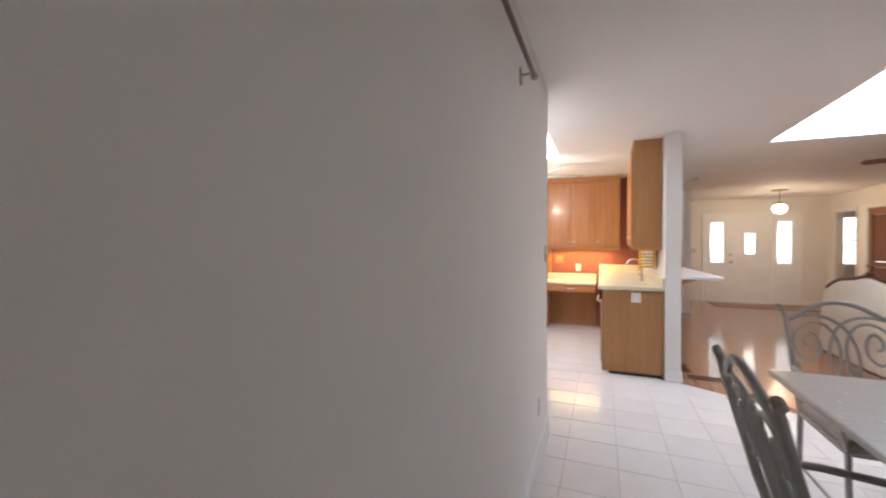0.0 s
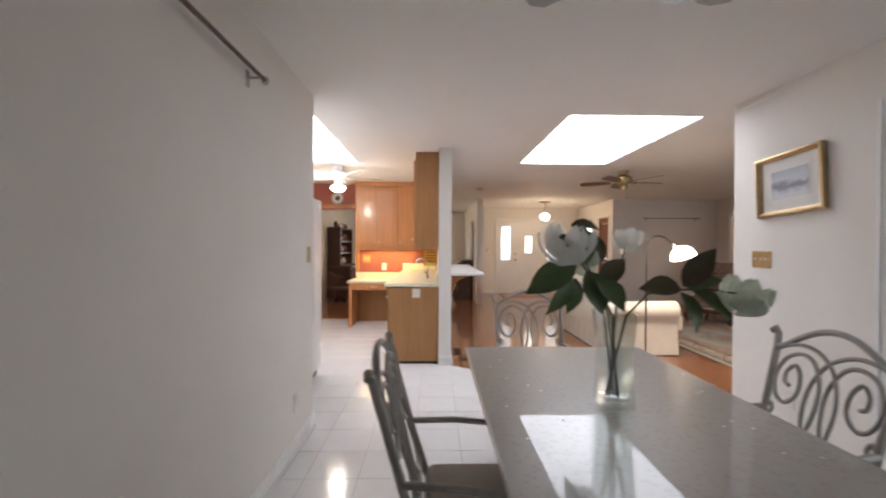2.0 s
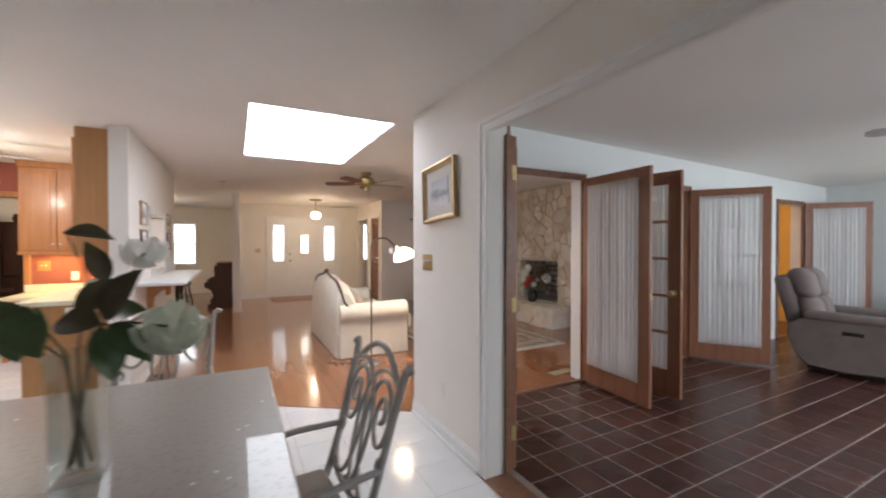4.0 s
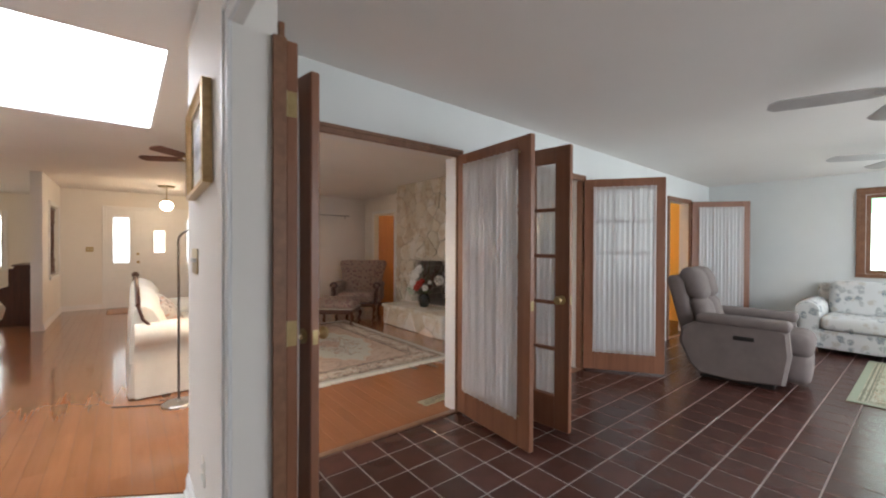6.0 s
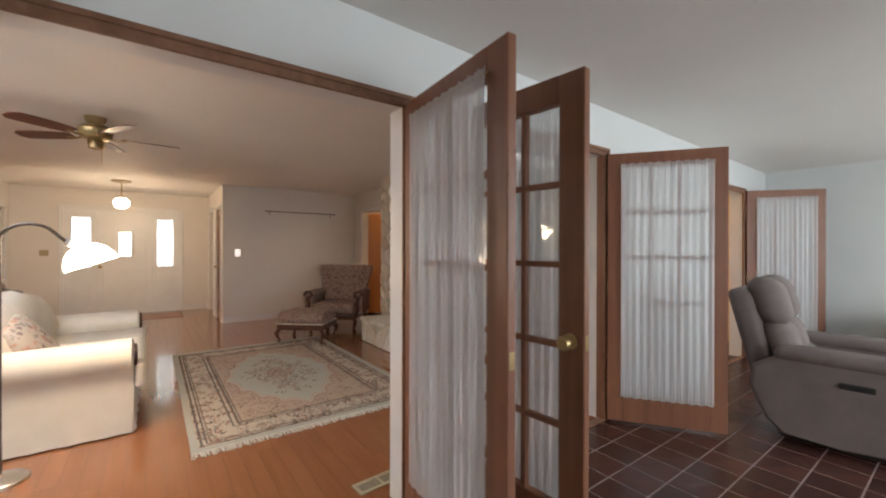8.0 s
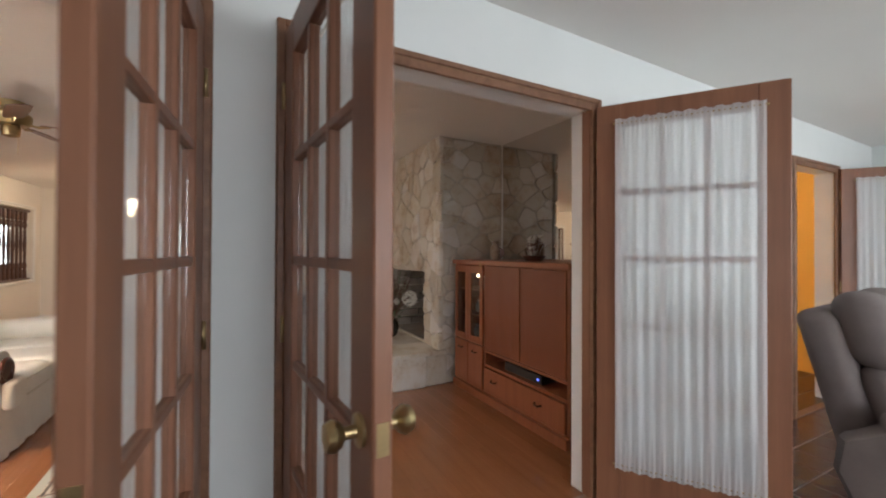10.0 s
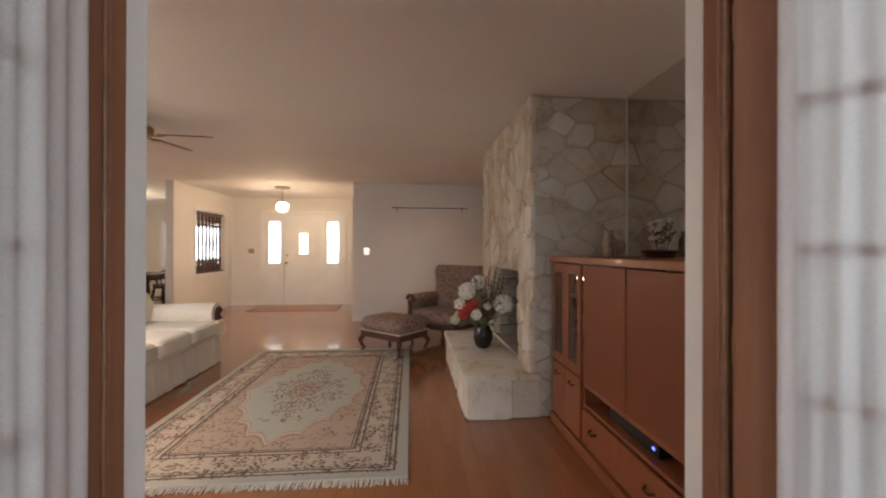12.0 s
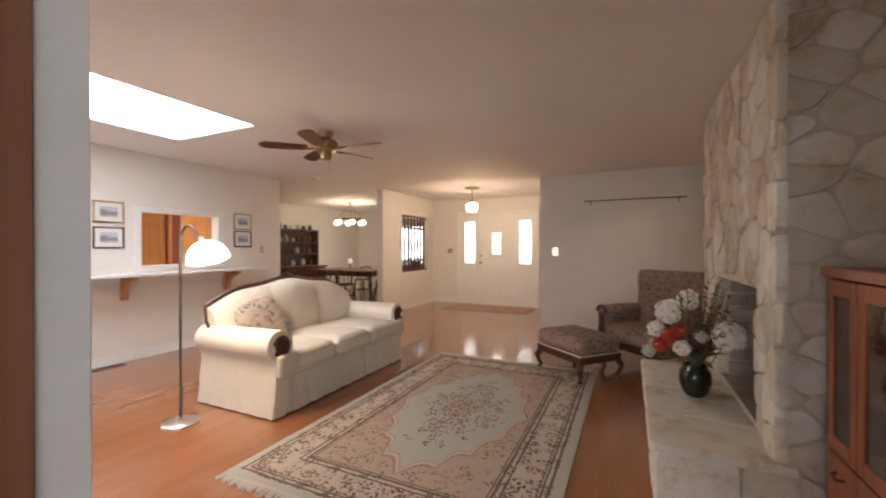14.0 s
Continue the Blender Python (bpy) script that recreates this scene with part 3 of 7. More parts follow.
WALLS = [
    ("wall_nook_west", 'y', -4.4, 0.0, -5.17, -5.05, WALL, (), "off-white painted wall beside the breakfast nook"),
    ("wall_nook_east", 'y', -4.4, 0.1, -1.82, -1.68, WALL, ((-2.75, -0.985, 0, H),), "off-white wall with a wide opening to the sunroom"),
    ("wall_nook_south", 'x', -5.05, -1.82, -4.4, -4.26, WALL, ((-3.2, -2.2, 0.75, 2.1),), "off-white wall with the garden window"),
    ("wall_sunroom_north", 'x', -1.68, 5.6, 0.0, 0.12, WALL_COOL, ((-1.62, 0.0, 0, 2.06), (0.26, 1.78, 0, 2.06), (3.98, 4.76, 0, 2.02)), "pale wall with openings for french doors"),
    ("wall_sunroom_east", 'y', -4.7, 0.12, 5.6, 5.74, WALL_COOL, ((-3.5, -1.82, 0.98, 2.03),), "pale wall with a wood-framed window"),
    ("wall_sunroom_south", 'x', -1.68, 5.6, -4.7, -4.56, WALL_COOL, ((-0.2, 5.3, 0.6, 2.1),), "pale wall with a band of windows"),
    ("wall_kitchen_east", 'y', 1.5, 4.49, -4.105, -3.965, WALL, ((2.43, 3.4, 1.09, 1.73),), "off-white wall with a serving hatch"),
    ("wall_kitchen_south", 'x', -7.1, -5.05, -0.12, 0.0, WALL, (), "off-white painted wall"),
    ("wall_dining_west", 'y', 4.49, 10.2, -7.1, -6.752, WALL, (), "off-white dining room wall behind the hutch"),
    ("wall_west", 'y', -0.12, 10.3, -7.24, -7.1, WALL, (), "off-white painted wall"),
    ("wall_kitchen_north", 'x', -7.1, -4.105, 4.15, 4.3, RED_WALL, ((-6.3, -5.56, 0, 1.99),), "terracotta painted kitchen wall with a doorway"),
    ("wall_dining_south", 'x', -7.1, -4.105, 4.3, 4.49, WALL, ((-6.3, -5.56, 0, 1.99),), "off-white painted wall with a doorway"),
    ("wall_dining_north", 'x', -7.1, -3.05, 10.2, 10.34, WALL, ((-5.65, -4.1, 0.8, 1.98),), "off-white wall with a bright window"),
    ("wall_hall_west", 'y', 6.13, 10.2, -3.18, -3.05, WALL, ((6.82, 8.0, 0.78, 1.99),), "off-white partition with a spindled opening"),
    ("wall_front", 'x', -3.05, 2.6, 8.33, 8.47, WALL, ((-2.36, -0.58, 0, 2.05), (0.1, 1.0, 0.9, 2.0)), "off-white entry wall round the front door"),
    ("wall_hall_east", 'y', 6.25, 8.33, -0.05, 0.07, WALL, ((6.33, 6.92, 0, 2.04), (7.3, 8.02, 0, 2.04)), "off-white entry wall with two doorways"),
    ("wall_living_north", 'x', -0.05, 2.4, 6.13, 6.25, WALL, (), "off-white painted living room wall"),
    ("wall_living_east_north", 'y', 3.9, 6.25, 2.4, 2.52, WALL, ((4.82, 5.68, 0, 2.03),), "off-white wall with an inner doorway"),
    ("wall_living_east_south", 'y', 0.12, 3.9, 2.62, 2.74, WALL, (), "off-white wall behind the cabinet"),
    ("wall_passage_east", 'y', 0.12, 8.47, 5.6, 5.72, YELLOW_WALL, (), "plain ochre wall"),
    ("wall_side_room", 'x', 2.74, 5.6, 3.4, 3.5, YELLOW_WALL, (), "plain ochre wall"),
    ("wall_side_room_west", 'y', 0.12, 3.4, 3.2, 3.3, YELLOW_WALL, (), "plain ochre wall"),
    ("wall_passage_north", 'x', 2.6, 5.6, 8.35, 8.47, WALL, (), "plain off-white wall"),
]
for nm, ax, a0, a1, b0, b1, mt, holes, lab in WALLS:
    setting(nm, wall_bm(ax, a0, a1, b0, b1, -0.006, H if "sunroom" not in nm else 2.48, holes), mt, lab, "wall")
setting("wall_nook_header", box(-1.82, -2.75, 2.045, -1.788, -0.985, H - 0.002), WALL, "thin off-white board over the sunroom opening", "wall")
# the corner of the nook wall is rounded off where it meets the living room ceiling beam
bm = bmesh.new()
bx(bm, -1.825, -0.3, 2.36, -1.70, 0.1, H, 0.03, 3)
setting("trim_corner", bm, WALL, "off-white plaster corner block", "trim")

# baseboards


def base(name, axis, a0, a1, b, side):
    bm = bmesh.new()
    for d, z0, z1 in ((0.014, 0.0, 0.085), (0.009, 0.085, 0.105), (0.024, 0.0, 0.022)):
        c0, c1 = sorted((b, b + side * d))
        if axis == 'x':
            bx(bm, a0, c0, z0, a1, c1, z1, 0.002, 1)
        else:
            bx(bm, c0, a0, z0, c1, a1, z1, 0.002, 1)
    setting(name, bm, TRIM, "white moulded baseboard", "baseboard")


for i, (ax, a0, a1, b, sd) in enumerate((('y', -4.2, 0.0, -5.05, 1), ('y', -0.9, 0.1, -1.82, -1), ('x', -5.06, -5.05, 0.0, 1), ('y', 1.5, 4.49, -3.965, 1), ('x', -4.105, -3.965, 1.5, -1),
                                         ('y', 6.15, 8.33, -3.05, 1), ('x', -0.05, 2.4, 6.13, -1), ('x', -3.05, -2.44, 8.33, -1), ('x', -0.5, -0.05, 8.33, -1), ('y', 5.76, 6.13, 2.4, -1),
                                         ('y', 7.0, 7.22, -0.05, -1), ('x', 1.92, 3.9, 0.0, -1), ('x', 4.85, 5.6, 0.0, -1), ('y', -4.5, 0.0, 5.6, -1), ('x', -1.8, -1.68, 0.1, 1))):
    base("baseboard_%d" % (i + 1), ax, a0, a1, b, sd)


def casing(name, axis, a0, a1, top, b, side, w, d, material, label, floor=0.0, sill=False):
    """Moulded trim round an opening a0 to a1 on the wall face b."""
    bm = bmesh.new()

    def put(c0, c1, lo, hi, dd):
        e0, e1 = sorted((b, b + side * dd))
        if axis == 'x':
            bx(bm, c0, e0, lo, c1, e1, hi, 0.003, 1)
        else:
            bx(bm, e0, c0, lo, e1, c1, hi, 0.003, 1)
    for q, dd, n in ((w, d, 0.0), (w * 0.42, d * 1.5, 0.003)):
        put(a0 - w + n, a0 - w + q, floor, top + w - n, dd)
        put(a1 + w - q, a1 + w - n, floor, top + w - n, dd)
        put(a0 - w + q, a1 + w - q, top + w - q, top + w - n, dd)
    if sill:
        put(a0 - w, a1 + w, floor - 0.05, floor, d * 2.2)
    setting(name, bm, material, label, "trim")


casing("trim_nook_opening", 'y', -2.75, -0.985, 2.045, -1.82, -1, 0.075, 0.014, TRIM, "white moulded casing round the sunroom opening")
casing("trim_kitchen_door", 'x', -6.3, -5.56, 1.99, 4.15, -1, 0.07, 0.015, CABWOOD, "orange wood casing round the kitchen doorway")
casing("trim_front_door", 'x', -2.36, -0.58, 2.05, 8.33, -1, 0.07, 0.016, TRIM, "white casing round the front door")
casing("trim_hall_east_a", 'y', 6.33, 6.92, 2.04, -0.05, -1, 0.055, 0.014, TRIM, "white casing round a brown door")
casing("trim_hall_east_b", 'y', 7.3, 8.02, 2.04, -0.05, -1, 0.055, 0.014, TRIM, "white casing round an open doorway")
casing("trim_inner_door", 'y', 4.82, 5.68, 2.03, 2.4, -1, 0.07, 0.016, TRIM, "white casing round the inner doorway")
casing("trim_hatch", 'y', 2.43, 3.4, 1.73, -3.965, 1, 0.075, 0.012, TRIM, "white casing round the serving hatch", 1.015)
casing("trim_spindle_opening", 'y', 6.82, 8.0, 1.99, -3.05, 1, 0.06, 0.014, TRIM, "white casing round the spindled opening", 0.78, True)
casing("trim_sunroom_window", 'y', -3.5, -1.82, 2.03, 5.6, -1, 0.09, 0.02, CASEWOOD, "brown wood casing round the window", 0.98, True)
casing("trim_dining_window", 'x', -5.65, -4.1, 1.98, 10.2, -1, 0.06, 0.016, TRIM, "white casing round the dining window", 0.8, True)
for i, (a, b_, top) in enumerate(((-1.62, 0.0, 2.06), (0.26, 1.78, 2.06), (3.98, 4.76, 2.02))):
    casing("trim_french_%d" % (i + 1), 'x', a + 0.03, b_ - 0.03, top - 0.03, 0.0, -1, 0.065, 0.018, CASEWOOD, "brown wood casing round french doors")
    bm = bmesh.new()
    for c0, c1 in ((a, a + 0.022), (b_ - 0.022, b_)):
        bx(bm, c0, 0.002, 0.0, c1, 0.135, top, 0.002, 1)
    bx(bm, a + 0.022, 0.002, top - 0.022, b_ - 0.022, 0.135, top, 0.002, 1)
    setting("trim_jamb_%d" % (i + 1), bm, TRIM, "cream painted door jamb", "trim")
    setting("trim_stop_%d" % (i + 1), box(a + 0.005, -0.005, 0.0, a + 0.030, 0.048 if i == 1 else 0.075, top - 0.024, 0.003, 1), DOORWOOD, "brown wood door stop", "trim")
    setting("threshold_%d" % (i + 1), box(a, -0.02, -0.006, b_, 0.035, 0.012, 0.004, 1), CASEWOOD, "worn wood threshold", "trim")
setting("threshold_nook", box(-1.84, -2.75, -0.006, -1.665, -0.985, 0.010, 0.004, 1), CASEWOOD, "worn reddish wood threshold", "trim")
bm = bmesh.new()
bx(bm, -1.70, -1.005, 0.01, -1.655, -0.987, 2.04, 0.002, 1)
bx(bm, -1.675, -0.985, 0.01, -1.655, -0.93, 2.1, 0.002, 1)
setting("trim_nook_jamb", bm, CASEWOOD, "brown wood door jamb with brass hinges", "trim")

# windows


def window(name, axis, a0, a1, z0, z1, b0, b1, cols, rows, material, label):
    w = thing(name, pose(0, 0, 0), label, "window", kind="structure")

    def pc(c0, c1, lo, hi, e0, e1):
        return box(c0, e0, lo, c1, e1, hi, bevel=0.003, seg=1) if axis == 'x' else box(e0, c0, lo, e1, c1, hi, bevel=0.003, seg=1)
    f = 0.045
    mid = (b0 + b1) / 2
    for nm, args in (("window_frame", (a0, a0 + f, z0, z1)), ("window_frame", (a1 - f, a1, z0, z1)), ("window_frame", (a0 + f, a1 - f, z1 - f, z1)), ("window_frame", (a0 + f, a1 - f, z0, z0 + f))):
        part(nm, pc(*args, mid - 0.035, mid + 0.035), material, w)
    for i in range(1, cols):
        c = a0 + (a1 - a0) * i / cols
        part("mullion", pc(c - 0.018, c + 0.018, z0 + f, z1 - f, mid - 0.025, mid + 0.025), material, w)
    for i in range(1, rows):
        c = z0 + (z1 - z0) * i / rows
        part("glazing_bar", pc(a0 + f, a1 - f, c - 0.014, c + 0.014, mid - 0.02, mid + 0.02), material, w)
    g = part("pane", pc(a0 + f, a1 - f, z0 + f, z1 - f, mid - 0.003, mid + 0.003), GLASS, w)
    g.visible_shadow = False
    return w


window("window_1", 'x', -5.65, -4.1, 0.8, 1.98, 10.2, 10.34, 2, 2, TRIM, "bright double white window in the dining room")
window("window_2", 'y', -3.5, -1.82, 0.98, 2.03, 5.6, 5.74, 2, 1, CASEWOOD, "brown framed sunroom window to the garden")
window("window_3", 'x', -3.2, -2.2, 0.75, 2.1, -4.4, -4.26, 1, 1, TRIM, "wide white window of the nook")
window("window_4", 'x', -0.2, 5.3, 0.6, 2.1, -4.7, -4.56, 6, 1, CASEWOOD, "long band of sunroom windows")
window("window_5", 'x', 0.1, 1.0, 0.9, 2.0, 8.33, 8.47, 1, 2, TRIM, "bright window of the front room")
setting("backdrop", box(-9, 12.2, -0.25, -2.2, 12.25, 4), BACKLIGHT, "hazy bright garden", "backdrop")
setting("backdrop_front", box(-3.0, 10.6, -0.25, 3.0, 10.65, 3.4), BACKLIGHT, "hazy bright front yard", "backdrop")
setting("backdrop_east", box(9.0, -7.5, -0.25, 9.05, 3, 5), glow("green_garden_haze", (0.55, 0.85, 0.62), 1.6), "hazy green garden", "backdrop")

# front door with two sidelights
d1 = thing("door_1", pose(0, 0, 0), "white front door with a small window between curtained sidelights", "door", kind="structure")
y0 = 8.345
bm = box(-1.905, y0, 0.02, -1.035, y0 + 0.045, 2.03, bevel=0.004, seg=1)
for a0, a1, lo, hi in ((-1.80, -1.14, 0.18, 0.86), (-1.80, -1.62, 1.08, 1.74), (-1.32, -1.14, 1.08, 1.74)):
    bx(bm, a0, y0 - 0.007, lo, a1, y0, hi, 0.004, 1)
part("slab", bm, TRIM, d1)
part("pane", box(-1.565, y0 - 0.006, 1.15, -1.375, y0 - 0.001, 1.62), glow("bright_door_glass", (1.0, 0.98, 0.86), 3.0), d1)
bm = bmesh.new()
for a in ((-1.585, 1.13, -1.565, 1.64), (-1.375, 1.13, -1.355, 1.64), (-1.565, 1.62, -1.375, 1.64), (-1.565, 1.13, -1.375, 1.15), (-1.565, 1.38, -1.375, 1.39)):
    bx(bm, a[0], y0 - 0.014, a[1], a[2], y0 - 0.002, a[3])
part("window_frame", bm, TRIM, d1)
bm = bmesh.new()
lathe(bm, [(0.026, 0), (0.026, 0.008), (0.012, 0.012), (0.012, 0.035), (0.028, 0.045), (0.030, 0.06), (0.016, 0.07), (0.0, 0.071)], 14, m=pose(-1.845, y0 - 0.001, 0.95, 90))
part("doorknob", bm, BRASS, d1)
part("deadbolt", lathe(bmesh.new(), [(0.026, 0), (0.024, 0.012), (0.0, 0.013)], 14, m=pose(-1.845, y0 - 0.001, 1.12, 90)), BRASS, d1)
for a0, a1, lo, hi in ((-2.36, -2.30, 0, 2.05), (-1.94, -1.905, 0, 2.05), (-1.035, -1.0, 0, 2.05), (-0.64, -0.58, 0, 2.05), (-2.30, -1.94, 2.04, 2.05), (-1.905, -1.035, 2.03, 2.05), (-1.0, -0.64, 2.04, 2.05), (-2.30, -1.94, 0, 0.02), (-1.905, -1.035, 0, 0.02), (-1.0, -0.64, 0, 0.02)):
    part("frame", box(a0, y0 - 0.012, lo, a1, y0 + 0.10, hi), TRIM, d1)
for a in (-2.30, -1.0):
    sl = part("sidelight", wall_bm('x', a, a + 0.36, y0, y0 + 0.04, 0.02, 2.04, ((a + 0.045, a + 0.315, 0.93, 1.9),)), TRIM, d1)
    part("panel", box(a + 0.06, y0 - 0.008, 0.16, a + 0.30, y0 - 0.001, 0.80, bevel=0.005, seg=1), TRIM, sl)
    g = part("pane", box(a + 0.045, y0 + 0.024, 0.93, a + 0.315, y0 + 0.03, 1.9), GLASS, sl)
    g.visible_shadow = False
    bm = bmesh.new()
    n = 40
    loops = []
    for k in range(9):
        z = 0.93 + 0.97 * k / 8
        pinch = 1 - 0.16 * math.sin(math.pi * k / 8)
        loops.append([(a + 0.18 + pinch * (0.27 * i / n - 0.135), y0 + 0.012 + 0.006 * math.sin(i * 1.9), z) for i in range(n + 1)])
    rings(bm, loops, False, False)
    part("sheer_curtain", bm, SHEER, sl, "gathered white sheer curtain")

# spindles in the hall opening
sp = thing("spindle_screen", pose(-3.115, 0, 0.78), "dark brown wooden spindle screen in the hall opening", "screen")
for z in (0.0, 1.17):
    part("rail", box(-0.04, 6.83, z + 0.002, 0.04, 7.99, z + 0.035, bevel=0.004, seg=1), DARKWOOD, sp)
prof = [(0.03, 0.035), (0.03, 0.16), (0.02, 0.18), (0.034, 0.24), (0.018, 0.32), (0.024, 0.6), (0.018, 0.88), (0.034, 0.95), (0.02, 1.01), (0.03, 1.03), (0.03, 1.17)]
bm = lathe(bmesh.new(), prof, 10)
first = part("spindle", bm, DARKWOOD, sp, m=pose(0, 6.92, 0))
for i in range(1, 8):
    share("spindle", first.data, sp, pose(0, 6.92 + 0.14 * i, 0))

# louvred brown closet door and a further inner door
dl = thing("door_2", pose(-0.02, 6.345, 0.01), "closed dark brown louvred closet door", "door", kind="structure")
bm = bmesh.new()
for a in ((0, 0, 0.07, 2.02), (0.49, 0, 0.56, 2.02), (0.07, 0, 0.49, 0.12), (0.07, 1.9, 0.49, 2.02), (0.07, 0.95, 0.49, 1.03)):
    bx(bm, -0.018, a[0], a[1], 0.018, a[2], a[3], 0.003, 1)
part("frame", bm, DOORWOOD, dl)
bm = bx(bmesh.new(), -0.004, 0.07, -0.02, 0.004, 0.49, 0.02, m=pose(0, 0, 0, 0, 28, 0))
sl = part("slat", bm, DOORWOOD, dl, m=pose(0, 0, 0.15))
for i in range(1, 46):
    z = 0.15 + 0.038 * i
    if not 0.93 < z < 1.05 and z < 1.89:
        share("slat", sl.data, dl, pose(0, 0, z))
part("doorknob", lathe(bmesh.new(), [(0.02, 0), (0.01, 0.01), (0.01, 0.03), (0.026, 0.045), (0.02, 0.06), (0, 0.061)], 12, m=pose(-0.018, 0.53, 0.95, 0, -90, 0)), BRASS, dl)
d3 = thing("door_3", pose(2.50, 5.66, 0.01, 0, 0, 58), "half-open orange veneered inner door", "door", kind="structure")
bm = box(-0.018, -0.82, 0, 0.018, 0, 2.0, bevel=0.003, seg=1)
part("slab", bm, ORANGEDOOR, d3)
for s in (-1, 1):
    part("doorknob", lathe(bmesh.new(), [(0.026, 0), (0.012, 0.01), (0.012, 0.03), (0.027, 0.045), (0.022, 0.06), (0, 0.061)], 12, m=pose(s * 0.018, -0.76, 0.95, 0, s * 90, 0)), BRASS, d3)

# french doors: stiles, rails, muntins, panes, sheer curtain and knobs


def french_leaf(name, m, flip, label, knobs=True):
    """A leaf from its hinge along +x, curtain on +y; flip puts the curtain on -y."""
    W, T, HT = 0.785, 0.02, 2.02
    s = -1 if flip else 1
    d = thing(name, m, label, "door", "french doors", "structure")
    for x0, x1 in ((0, 0.115), (W - 0.115, W)):
        part("stile", box(x0, -T, 0, x1, T, HT, bevel=0.004, seg=1), DOORWOOD, d)
    part("top_rail", box(0.115, -T, HT - 0.115, W - 0.115, T, HT, bevel=0.003, seg=1), DOORWOOD, d)
    part("bottom_rail", box(0.115, -T, 0, W - 0.115, T, 0.235, bevel=0.003, seg=1), DOORWOOD, d)
    z0, z1, x0, x1 = 0.235, HT - 0.115, 0.115, W - 0.115
    for i in (1, 2):
        x = x0 + (x1 - x0) * i / 3
        part("muntin", box(x - 0.013, -T + 0.004, z0, x + 0.013, T - 0.004, z1, bevel=0.003, seg=1), DOORWOOD, d)
    for i in range(1, 5):
        z = z0 + (z1 - z0) * i / 5
        part("muntin", box(x0, -T + 0.005, z - 0.013, x1, T - 0.005, z + 0.013, bevel=0.003, seg=1), DOORWOOD, d)
    for i in range(3):
        for k in range(5):
            a, b_ = x0 + (x1 - x0) * i / 3 + 0.013, x0 + (x1 - x0) * (i + 1) / 3 - 0.013
            lo, hi = z0 + (z1 - z0) * k / 5 + 0.013, z0 + (z1 - z0) * (k + 1) / 5 - 0.013
            g = part("pane", box(a, -0.002, lo, b_, 0.002, hi), GLASS, d)
            g.visible_shadow = False
    # gathered curtain between two slim rods
    rng = random.Random(len(bpy.data.objects))
    c0, c1, lo, hi = x0 - 0.025, x1 + 0.025, 0.19, HT - 0.085
    n = 150
    ph = [rng.uniform(0, 6.28) for _ in range(5)]
    loops = []
    for k in range(13):
        v = k / 12
        z = lo + (hi - lo) * v
        amp = 0.010 * (0.55 + 0.45 * math.sin(math.pi * v))
        lp = []
        for i in range(n + 1):
            u = i / n
            f = math.sin(78 * u + ph[0] + 0.5 * math.sin(3 * v + ph[1])) + 0.7 * math.sin(41 * u + ph[2] + 0.8 * v) + 0.5 * math.sin(17 * u + ph[3] - v)
            if k in (0, 12):
                f = 1.2 * math.sin(180 * u + ph[4])
                zz = z + 0.004 * math.sin(63 * u)
            else:
                zz = z
            lp.append((c0 + (c1 - c0) * u, s * (T + 0.022 + amp * f * 0.6), zz))
        loops.append(lp)
    bm = rings(bmesh.new(), loops, False, False)
    part("sheer_curtain", bm, SHEER, d, "gathered white sheer curtain")
    for z in (lo + 0.02, hi - 0.02):
        part("curtain_rod", tube(bmesh.new(), [(c0 - 0.01, s * (T + 0.016), z), (c1 + 0.01, s * (T + 0.016), z)], 0.005, 6), BRASS, d)
    for sd in (-1, 1) if knobs else ():
        kn = part("doorknob", lathe(bmesh.new(), [(0.032, 0), (0.032, 0.006), (0.013, 0.010), (0.012, 0.032), (0.024, 0.040), (0.030, 0.052), (0.024, 0.066), (0.0, 0.069)], 16,
                                    m=pose(W - 0.06, sd * T, 0.93, -90 * sd)), BRASS, d, "aged brass knob")
    part("latch_plate", box(W - 0.001, -0.012, 0.9, W + 0.0015, 0.012, 0.96), BRASS, d)
    for z in (0.22, 1.0, 1.80):
        hg = bmesh.new()
        tube(hg, [(-0.004, -T * s - 0.004 * s, z - 0.045), (-0.004, -T * s - 0.004 * s, z + 0.045)], 0.007, 8)
        bx(hg, -0.002, -0.016, z - 0.044, 0.001, 0.016, z + 0.044)
        part("hinge", hg, BRASS, d, "brass butt hinge")
    return d


def ang(x0, y0, x1, y1):
    return math.degrees(math.atan2(y1 - y0, x1 - x0))


setting("trim_jamb", box(1.744, -0.004, 0.013, 1.7575, 0.046, 2.036), DOORWOOD, "brown wood lining of the french door jamb", "trim")
LEAFLABEL = "open brown wood french door with white sheer curtain"
french_leaf("french_door", pose(-0.008, -0.028, 0.02, 0, 0, ang(0, 0, -0.075, -0.79)), True, LEAFLABEL, False)
french_leaf("french_door", pose(0.272, -0.028, 0.02, 0, 0, ang(0.27, 0, 0.338, -0.787)), False, LEAFLABEL)
french_leaf("french_door", pose(1.772, -0.028, 0.02, 0, 0, ang(1.78, 0, 2.227, -0.63)), True, LEAFLABEL, False)
french_leaf("french_door", pose(4.77, -0.028, 0.0, 0, 0, -52), True, LEAFLABEL, False)
french_leaf("french_door", pose(-1.60, -0.028, 0.02, 0, 0, ang(-1.60, 0, -1.462, -0.87)), False, "brown wood french door folded back beside the nook opening")
french_leaf("french_door", pose(-1.632, -0.99, 0.02, 0, 0, ang(-1.632, -0.985, -1.60, -0.2)), True, "brown wood french door folded flat against the wall", False)

